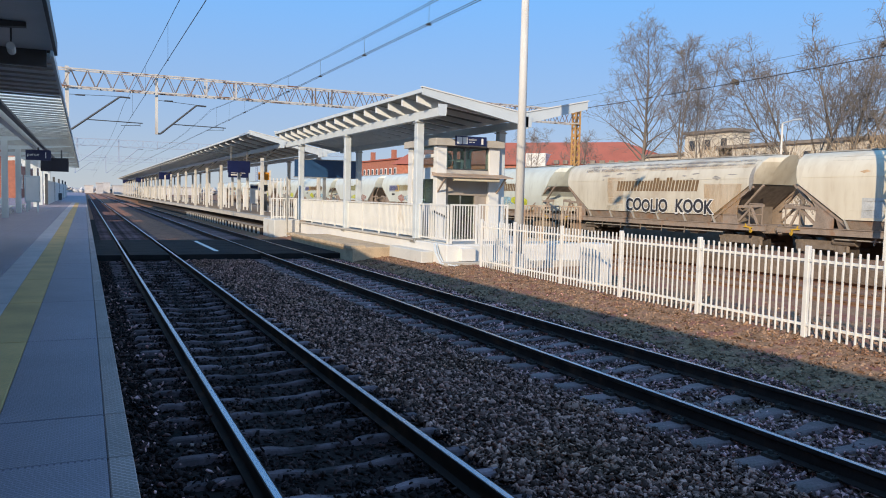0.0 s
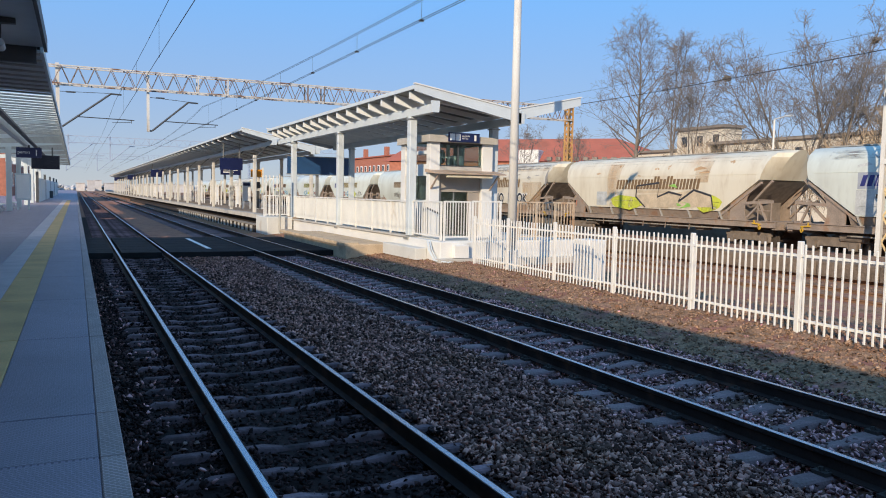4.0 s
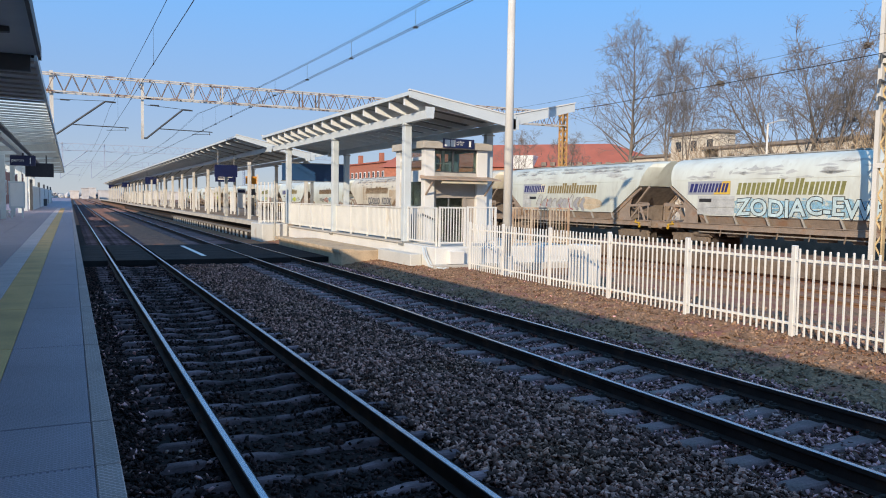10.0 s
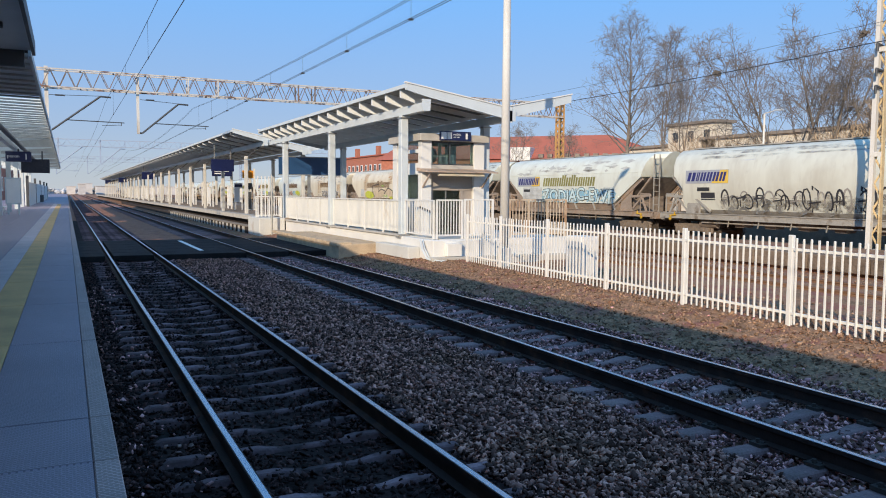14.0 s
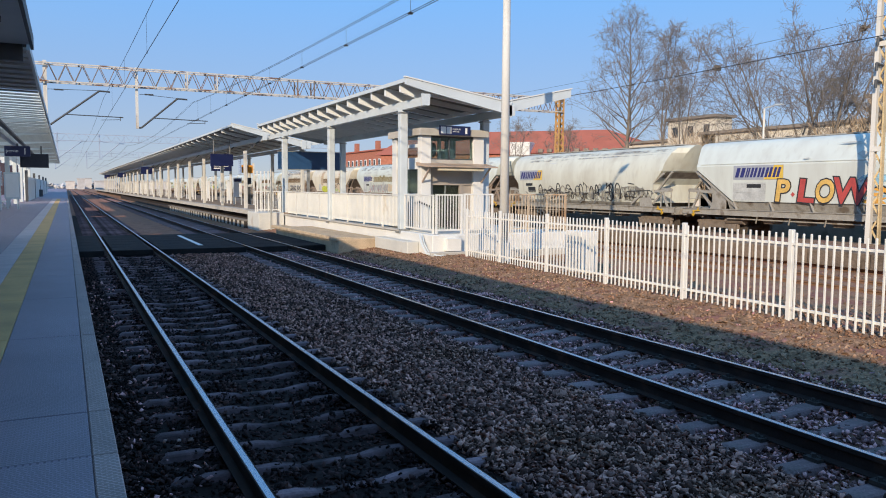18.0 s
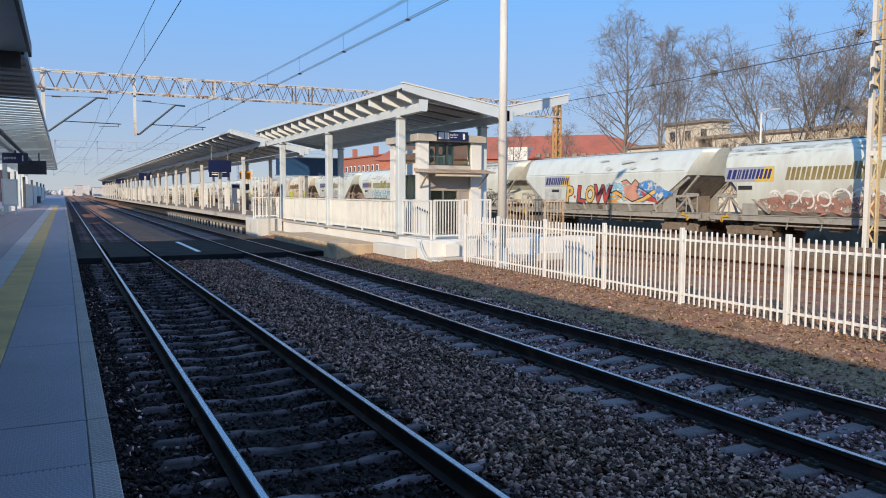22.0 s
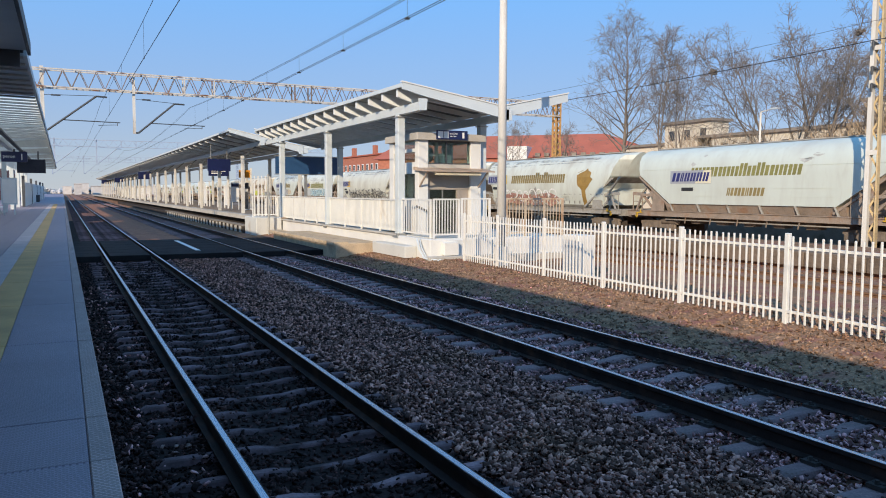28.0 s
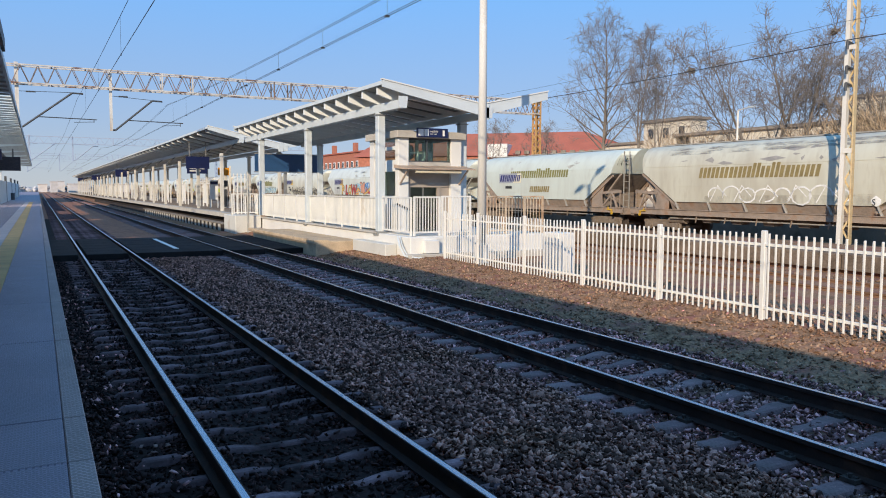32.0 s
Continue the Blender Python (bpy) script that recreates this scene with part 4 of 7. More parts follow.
# ---- island canopies ----
M_COLUMN = mat("beige_paint_steel", (0.60, 0.57, 0.50), 0.6, var=0.15, scale=1.5, fine=30, bump=0.05)
# Paler than the other steel, standing in for light bounced from below.
M_RAFTER = mat("bounce_pale_rafter", (0.78, 0.80, 0.79), 0.5, var=0.08, scale=1.5, fine=40, bump=0.05)
def butterfly(name, label, xl, xm, xr, y0, y1, zl, zv, zr, lines, cols, rib, tip, root, girder, deck_mat, inset=0.0, wide=0.135):
    """A V-shaped platform roof: near edge at xl and zl, valley at xm and zv, far edge at xr and zr, on two lines of
    columns.
    tip and root: how deep the rafters are at the near edge and over the near columns. girder: (lowest z, depth). inset:
    how far the girder lies behind the near columns, which then stop short under added dark arms that stand in for their
    shaded tops."""
    r = thing(name, label, "canopy", kind="structure")
    t = 0.07
    roof = lambda x: zl + (zv - zl) * (x - xl) / (xm - xl) if x < xm else zv + (zr - zv) * (x - xm) / (xr - xm)
    for a, b_ in ((xl, xm), (xm, xr)):
        part("roof_sheet", Shape().prism([(a, roof(a)), (b_, roof(b_)), (b_, roof(b_) + t), (a, roof(a) + t)], y0, y1), deck_mat, r)
    n = round((y1 - y0) / rib)
    for i in range(n):
        y = y0 + (i + 0.46) * (y1 - y0) / n
        gx = lines[0]
        part("rafter", Shape().prism([(xl + 0.04, zl - 0.006), (gx, roof(gx) - 0.006), (xm, zv - 0.006), (xm, zv - 0.15), (gx + 0.5, roof(gx + 0.5) - 0.18), (gx, roof(gx) - root), (xl + 0.04, zl - tip)], y - 0.06, y + 0.06), M_RAFTER, r)
        part("rafter", Shape().prism([(xm, zv - 0.006), (xr - 0.04, zr - 0.006), (xr - 0.04, zr - 0.13), (xm, zv - 0.15)], y - 0.05, y + 0.05), M_RAFTER, r)
    for x, z in ((xl - 0.05, zl), (xr, zr)):
        part("edge_trim", Shape().box(x, y0, z - 0.02, x + 0.05, y1, z + 0.10), M_STEEL, r)
    for yy in (y0 - 0.1, y1):
        part("end_fascia", Shape().prism([(xl - 0.05, zl - 0.10), (lines[0], roof(lines[0]) - 0.17), (xm, zv - 0.30), (xr + 0.05, zr - 0.20), (xr + 0.05, zr + 0.08), (xm, zv + 0.09), (xl - 0.05, zl + 0.12)], yy, yy + 0.1), M_STEEL, r, "pale grey folded end beam")
        part("beam_cap", Shape().prism([(xl - 0.08, zl + 0.121), (xm, zv + 0.091), (xr + 0.08, zr + 0.081), (xr + 0.08, zr + 0.12), (xm, zv + 0.13), (xl - 0.08, zl + 0.16)], yy - 0.03, yy + 0.13), M_FENCE, r, "white capping strip")
    part("node_plate", Shape().block(xm - 0.05, y0 - 0.14, zv - 0.42, xm + 0.24, y0 - 0.102, zv + 0.08, 0.01), M_STEEL, r)
    for x in lines:
        zb, deep = girder if x < xm else (zv - 0.37, 0.25)
        foot, top = x, zb - 0.002
        if x < xm and inset:
            x, top = x + inset, zb - 0.6
        part("girder", Shape().box(x - 0.11, y0 - 0.02, zb, x + 0.11, y1 - 0.1, zb + deep), M_STEEL, r)
        part("girder_end", Shape().prism([(x - 0.13, zb), (x + 0.13, zb), (x + 0.16, zb + deep + 0.1), (x - 0.16, zb + deep + 0.1)], y0 - 0.14, y0 - 0.101), M_STEEL, r)
        for y in cols:
            part("column", Shape().block(foot - wide, y - wide, 0.55, foot + wide, y + wide, top, 0.02), M_COLUMN if inset else M_STEEL, r)
            part("base_plate", Shape().box(foot - 0.2, y - 0.2, 0.55, foot + 0.2, y + 0.2, 0.69), M_GALV, r)
            # Added arms, thin and dark in place of the shaded column tops.
            if x != foot:
                part("arm", Shape().bar((foot, y, top - 0.1), (x, y, zb + 0.05), 0.06, 0.08), M_DARKSTEEL, r)
            else:
                part("column_head", Shape().box(x - 0.17, y - 0.17, zb - 0.10, x + 0.17, y + 0.17, zb - 0.06), M_GALV, r)
    return r


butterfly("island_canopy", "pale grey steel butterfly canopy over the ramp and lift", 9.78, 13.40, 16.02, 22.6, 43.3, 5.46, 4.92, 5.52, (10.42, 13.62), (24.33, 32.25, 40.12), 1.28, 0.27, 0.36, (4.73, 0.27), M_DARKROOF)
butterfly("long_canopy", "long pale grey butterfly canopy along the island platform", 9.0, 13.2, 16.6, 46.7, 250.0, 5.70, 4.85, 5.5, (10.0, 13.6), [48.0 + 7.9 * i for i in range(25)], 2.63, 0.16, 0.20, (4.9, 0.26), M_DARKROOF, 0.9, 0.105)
bbd = thing("billboard", "blank blue billboard under the canopy", "billboard")
part("board", Shape().box(10.62, 42.3, 3.1, 14.3, 42.4, 4.05), M_BLUE2, bbd)
for z in (3.05, 4.05):
    part("frame_rail", Shape().box(10.58, 42.28, z, 14.34, 42.42, z + 0.05), M_GALV, bbd)
part("post", Shape().box(12.3, 42.42, 0.76, 12.45, 42.55, 4.0), M_GALV, bbd)


# ---- masts, gantry and wires ----
ms = thing("lighting_mast", "tall round concrete lighting mast with two lamp heads", "street lamp", at=pose(11.28, 18.95, 0))
part("pole", Shape().tube((0, 0, -0.1), (0, 0, 10.3), 0.138, 0.095, 20), M_POLE, ms, "weathered spun concrete pole", smooth=True)
part("collar", Shape().tube((0, 0, -0.1), (0, 0, 0.55), 0.2, 0.19, 20), M_WHITE, ms)
for d in (-1, 1):
    part("arm", Shape().tube((0, 0, 10.25), (0.45 * d, 0, 10.5), 0.04, n=8).tube((0.45 * d, 0, 10.5), (0.7 * d, 0, 10.55), 0.035, n=8), M_GALV, ms)
    part("lamp_head", Shape().tube((0.6 * d, 0, 10.55), (0.85 * d, 0, 10.58), 0.09, 0.17, 12).tube((0.85 * d, 0, 10.58), (1.35 * d, 0, 10.6), 0.17, 0.06, 12), M_STEEL, ms)


def lattice(shape, a, b, w, d, chord, n, lace):
    """A four-chord lattice between a and b (upright or level): w and d are its cross sizes."""
    a, b = Vector(a), Vector(b)
    ax = (b - a).normalized()
    s = Vector((0, 1, 0))
    t = ax.cross(s)
    cs = [s * (i * w / 2) + t * (j * d / 2) for i, j in ((-1, -1), (1, -1), (1, 1), (-1, 1))]
    for c in cs:
        shape.bar(a + c, b + c, chord, chord)
    for k in range(4):
        c0, c1 = cs[k], cs[(k + 1) % 4]
        for i in range(n):
            p, q = a.lerp(b, i / n), a.lerp(b, (i + 1) / n)
            if i % 2:
                c0, c1 = cs[(k + 1) % 4], cs[k]
            else:
                c0, c1 = cs[k], cs[(k + 1) % 4]
            shape.bar(p + c0, q + c1, lace, lace)
    return shape


M_MAST = mat("ochre_paint", (0.58, 0.44, 0.24), 0.75, var=0.35, scale=1.5, fine=20, second=(0.40, 0.25, 0.12), mask=0.54)


def channel_mast(at, h, label):
    m = thing("lattice_mast", label, "mast", at=at)
    wide = Shape().quad((-0.10, 0.07, 0), (-0.10, 0.22, 0), (-0.10, 0.17, h), (-0.10, 0.05, h))
    wide.quad((-0.10, 0.22, 0), (0.10, 0.22, 0), (0.10, 0.17, h), (-0.10, 0.17, h)).quad((0.10, 0.07, 0), (-0.10, 0.07, 0), (-0.10, 0.05, h), (0.10, 0.05, h))
    wide.quad((0.10, 0.22, 0), (0.10, 0.07, 0), (0.10, 0.05, h), (0.10, 0.17, h))
    part("channel", wide, M_POLE, m, "cream painted steel channel")
    part("channel", Shape().bar((0, -0.19, 0), (0, -0.13, h), 0.2, 0.05), M_MAST, m, "ochre painted steel channel")
    z = 0.6
    while z < h - 0.6:
        part("batten", Shape().bar((0.07, -0.15, z), (0.07, 0.08, z + 0.42), 0.02, 0.06), M_MAST, m)
        part("batten", Shape().bar((0.05, 0.08, z + 0.42), (0.05, -0.15, z + 0.84), 0.02, 0.06), M_MAST, m)
        z += 0.84
    for z in (0.4, 3.6, 7.0, 10.2):
        part("tie_plate", Shape().block(-0.115, -0.17, z, -0.102, 0.2, z + 0.16, 0.004), M_POLE, m)
    for z in (7.2, 6.4, 5.85):
        part("bracket", Shape().bar((-0.38, 0, z + 0.03), (0.2, 0, z - 0.03), 0.05, 0.06), M_DARKSTEEL, m)
        part("insulator", Shape().tube((-0.36, 0, z + 0.03), (-0.36, 0, z - 0.22), 0.05, 0.04, 10), M_DARKSTEEL, m)
    return m


channel_mast(pose(24.0, 16.45, -0.2, 0, 0, 12), 11.5, "weathered orange and grey channel mast beside the yard track")


def gantry(y, x0, x1, z0, z1, label, n, chord, lace, leg, pole):
    gn = thing("catenary_gantry", label, "gantry", at=pose(0, y, 0))
    w = 0.7
    lacing = Shape()
    # Far gantries are also drawn thinner, so they fade like haze.
    thin = 0.6 if chord == M_HAZE else 1.0
    xs = x0 - 2.2      # the girder runs on past its first post
    m = n + 3
    for yy in (-w / 2, w / 2):
        for z in (z0, z1):
            part("chord", Shape().bar((xs, yy, z), (x1, yy, z), 0.065 * thin, 0.07 * thin), chord, gn, "flaking pale painted chord")
        for i in range(m):
            a, b_ = xs + (x1 - xs) * i / m, xs + (x1 - xs) * (i + 1) / m
            m_ = (a + b_) / 2
            lacing.bar((a, yy, z1), (m_, yy, z0), 0.034 * thin, 0.034 * thin)
            lacing.bar((m_, yy, z0), (b_, yy, z1), 0.034 * thin, 0.034 * thin)
    for x in (6.2, 7.8, 12.4, 13.4):
        for yy in (-w / 2 - 0.01, w / 2 + 0.01):
            part("splice_bar", Shape().bar((x, yy, z0), (x, yy, z1), 0.07 * thin, 0.07), M_GANTRY if x > 12 and chord == M_CHORD else chord, gn)
    for i in range(0, n + 1, 2):
        a = x0 + (x1 - x0) * i / n
        lacing.bar((a, -w / 2, z0), (a, w / 2, z0), 0.05, 0.05)
        lacing.bar((a, -w / 2, z1), (a, w / 2, z1), 0.05, 0.05)
    part("lacing", lacing, lace, gn, "dark rusty zigzag lacing")
    part("leg", Shape().box(x0 - 0.09, -0.09, 5.06, x0 + 0.09, 0.09, z1 + 0.15), pole, gn)
    part("leg", lattice(Shape(), (x1, 0, -0.2), (x1, 0, z1 + 0.1), 0.38, 0.38, 0.09, 22, 0.06), leg, gn, "orange painted lattice leg")
    part("drop_post", Shape().box(3.53, -0.07, 5.2, 3.67, 0.07, z1 + 0.1), pole, gn)
    tube = M_DARKSTEEL if pole == M_POLE else pole
    for x, run, top in ((x0, 2.55, 7.10), (3.6, 2.1, 6.92)):
        part("bracket_tube", Shape().tube((x + 0.05, 0, 5.25), (x + 0.2, 0, 5.25), 0.05, n=8).tube((x + 0.2, 0, 5.25), (x + run, 0, top), 0.05, n=8).tube((x + run, 0, top), (x + run + 0.52, 0, top - 0.02), 0.045, n=8), tube, gn, "dark steel cantilever tube")
        part("top_stay", Shape().tube((x + 0.1, 0, 7.06), (x + run, 0, top + 0.02), 0.014, n=6), tube, gn)
        part("registration_arm", Shape().tube((x + 0.85, 0, 5.80), (x + 3.7, 0, 5.76), 0.026, n=6).tube((x + 3.55, 0, 5.77), (x + 3.55, 0, 5.58), 0.018, n=6).tube((x + 3.55, 0, 5.64), (x + 2.6, 0, 5.58), 0.014, n=6), tube, gn)
        part("insulator", Shape().tube((x + 0.4, 0, 7.055), (x + 0.85, 0, 7.06), 0.04, n=8), tube, gn)
    return gn


gantry(45.0, -0.8, 31.2, 7.44, 8.36, "pale flaking lattice catenary gantry across all tracks", 40, M_CHORD, M_GANTRY, M_ORANGE, M_POLE)
gantry(96.0, -0.7, 31.2, 7.10, 7.85, "distant lattice gantry across all tracks, haze put into its colour", 30, M_HAZE, M_HAZE, M_HAZE, M_HAZE)
gantry(155.0, -1.5, 31.2, 7.42, 8.36, "distant lattice gantry across all tracks, haze put into its colour", 30, M_HAZE, M_HAZE, M_HAZE, M_HAZE)


def catenary(label, x, spans, z_c, z_m, sag, r=0.008, twin=0.0, pitch=6.5, first=0.0):
    """A contact wire at z_c under a sagging messenger at z_m; twin: how far apart doubled wires hang."""
    c = thing("overhead_wire", label, "overhead wire")
    w, dr = Shape(), Shape()
    sides = (-twin / 2, twin / 2) if twin else (0.0,)
    for y0, y1 in spans:
        n = 14
        f = lambda t: z_m - sag * 4 * t * (1 - t)
        for d in sides:
            for i in range(n):
                a, b_ = i / n, (i + 1) / n
                w.tube((x + d, y0 + (y1 - y0) * a, f(a)), (x + d, y0 + (y1 - y0) * b_, f(b_)), r, n=5, caps=False)
            w.tube((x + d, y0, z_c), (x + d, y1, z_c), r * 1.1, n=5, caps=False)
        y = y0 + first if first else y0 + pitch
        while y < y1 - 1.0 and y0 < 40:
            t = (y - y0) / (y1 - y0)
            dr.tube((x, y, z_c), (x, y, f(t)), r * 0.6, n=4, caps=False)
            dr.box(x - twin / 2 - 0.012, y - 0.03, z_c - 0.03, x + twin / 2 + 0.012, y + 0.03, z_c + 0.01)
            y += pitch
    part("wire", w, M_CABLE, c)
    part("dropper_set", dr, M_CABLE, c)["kind"] = "stuff"


SP = [(-20, 45), (45, 96), (96, 155), (155, 215)]
catenary("dark overhead wire above the first track", 1.95, SP, 5.47, 6.75, 0.38, 0.0075, pitch=8.0, first=1.0)
catenary("doubled dark overhead wires above the second track", 6.5, SP, 5.70, 6.75, 0.64, 0.0068, twin=0.07, pitch=4.05, first=2.4)
yw = thing("overhead_wire", "pair of dark feeder wires along the yard masts", "overhead wire")
for z, r_ in ((7.02, 0.016), (7.6, 0.007)):
    s = Shape()
    for a, b_ in ((-12.0, 16.45), (16.45, 46.0), (46.0, 92.0)):
        for i in range(10):
            f = [(a + (b_ - a) * q / 10, z - 0.16 * (q / 10) * (1 - q / 10) * 4 + (0.08 if z < 7.3 else 0.12)) for q in (i, i + 1)]
            s.tube((23.75, f[0][0], f[0][1]), (23.75, f[1][0], f[1][1]), r_, n=5, caps=False)
    part("wire", s, M_CABLE, yw)

# ---- things on the island platform ----
def hanging_sign(x, y, z, w, h, label, material=M_BLUE, posts=True, bars=2):
    s = thing("blue_sign", label, "sign", "platform signs")
    part("board", Shape().block(x, y, z, x + w, y + 0.1, z + h, 0.01), material, s)
    for q in (x + 0.2, x + w - 0.26):
        part("hanger", Shape().box(q, y + 0.03, z + h, q + 0.06, y + 0.07, z + h + 1.0), M_GALV, s)
    for i in range(bars):
        part("name_bar", Shape().box(x + 0.2, y - 0.008, z + h * (0.6 - 0.32 * i), x + w * (0.85 - 0.2 * i), y - 0.002, z + h * (0.75 - 0.32 * i)), M_SIGNWHITE, s)
    return s


hanging_sign(9.06, 55.0, 3.52, 1.56, 0.83, "dark blue hanging sign under the long canopy", bars=0)
hanging_sign(10.6, 64.0, 3.35, 1.6, 0.6, "blue hanging sign with white lettering bars")
hanging_sign(9.4, 113.5, 3.74, 1.74, 0.98, "dark blue hanging sign under the long canopy", bars=0)
hanging_sign(9.4, 166.0, 3.85, 1.66, 0.88, "dark blue hanging sign under the long canopy", bars=0)
hanging_sign(9.4, 225.0, 4.0, 2.4, 1.0, "dark blue hanging sign under the long canopy", bars=0)
og = thing("orange_sign", "bright orange sign panel on a white post", "sign")
part("panel", Shape().block(11.5, 56.5, 3.1, 12.3, 56.58, 3.65, 0.01), M_SIGNORANGE, og)
part("post", Shape().box(12.3, 56.5, 0.76, 12.42, 56.62, 3.8), M_FENCE, og)
ntc = thing("notice_board", "white notice board on two legs", "notice board")
part("panel", Shape().block(11.0, 57.000, 1.35, 11.6, 57.080, 2.75, 0.01), M_SIGNWHITE, ntc)
part("header", Shape().box(11.04, 56.985, 2.45, 11.56, 56.995, 2.65), M_BLUE, ntc)
for x in (11.0, 11.52):
    part("leg", Shape().box(x, 57.000, 0.76, x + 0.08, 57.080, 1.36), M_FENCE, ntc)
vp = thing("ticket_post", "slim dark ticket validator post", "post")
part("body", Shape().block(12.05, 57.200, 0.8, 12.28, 57.400, 2.1, 0.02), M_DARKSTEEL, vp)
part("head", Shape().block(12.0, 57.150, 2.3, 12.33, 57.450, 2.75, 0.02), M_DARKSTEEL, vp)
part("neck", Shape().box(12.12, 57.260, 2.08, 12.2, 57.340, 2.32), M_STEEL, vp)
part("base", Shape().box(11.95, 57.100, 0.76, 12.45, 57.500, 0.81), M_FENCE, vp)
for i in range(13):
    y = 60.0 + 10.0 * i
    gs = thing("wind_screen", "white framed wind screen on the island platform", "shelter", "wind screens")
    for k in range(5):
        part("post", Shape().box(11.6, y + 1.5 * k - 0.05, 0.76, 11.7, y + 1.5 * k + 0.05, 2.6 + 0.4 * ((i + k) % 2)), M_FENCE, gs)
    part("panel", Shape().box(11.64, y + 1.56, 1.0, 11.66, y + 2.94, 2.5), M_WHITE, gs)
    part("top_rail", Shape().box(11.61, y - 0.05, 2.5, 11.69, y + 6.05, 2.56), M_FENCE, gs)
tl = thing("tall_gate", "tall white barred gate at the platform end", "gate")
for i in range(5):
    part("bar", Shape().box(9.3 + 0.2 * i, 41.8, 0.75, 9.36 + 0.2 * i, 41.85, 2.95), M_FENCE, tl)
part("latch", Shape().block(9.86, 41.73, 1.75, 10.1, 41.79, 2.1, 0.01), M_GALV, tl)
sp = thing("signal_post", "slim grey post at the platform end", "post")
part("post", Shape().tube((9.45, 39.2, -0.2), (9.45, 39.2, 3.0), 0.05, 0.05, 10), M_GALV, sp)
# White bars painted in for the sunlit rafter tips; no lamps.
for i in range(30):
    lamp = thing("sunlit_tip_bar", "small white bar for a sunlit rafter tip under the long canopy", "ceiling light", "canopy lights")
    part("tube", Shape().bar((10.5, 49 + 4.0 * i, 5.36), (10.95, 49 + 4.0 * i, 5.28), 0.08, 0.08), M_SIGNWHITE, lamp)
cd = thing("cable_conduit", "pale drooping cables on the platform end wall", "cable")
for d in (0.0, 0.16):
    pts = [(10.23 - d, 22.3 - d, 0.62), (10.16 - d, 22.0 - d, 0.35), (10.2 - d, 21.7 - d, 0.05), (10.5 - d, 21.25 - d, 0.0)]
    s = Shape()
    for a, b_ in zip(pts, pts[1:]):
        s.tube(a, b_, 0.03, n=6)
    part("cable", s, M_STEEL, cd)
hr = thing("handrail", "dark bent handrail beside the lift", "handrail")
part("rail", Shape().tube((10.5, 23.2, 1.65), (11.0, 22.6, 1.35), 0.035, n=8), M_DARKSTEEL, hr)

# things by the yard
wc = thing("white_cabinet", "white metal trackside cabinet behind the fence", "cabinet")
part("body", Shape().block(11.75, 15.9, -0.05, 12.3, 16.6, 1.02, 0.02), M_FENCE, wc)
part("plinth", Shape().box(11.72, 15.87, -0.2, 12.33, 16.63, -0.05), M_CONC, wc)
part("door", Shape().block(11.8, 15.885, 0.03, 12.25, 15.898, 0.95, 0.004), M_FENCE, wc)
sl = thing("street_lamp", "white street lamp pole beyond the yard", "street lamp", at=pose(41, 36.0, 0))
part("pole", Shape().tube((0, 0, -0.2), (0, 0, 7.45), 0.085, 0.06, 10), M_FENCE, sl)
part("arm", Shape().tube((0, 0, 7.43), (-0.1, -1.0, 7.55), 0.04, n=8), M_FENCE, sl)
part("lamp_head", Shape().block(-0.25, -1.5, 7.5, 0.0, -0.95, 7.6, 0.03), M_STEEL, sl)


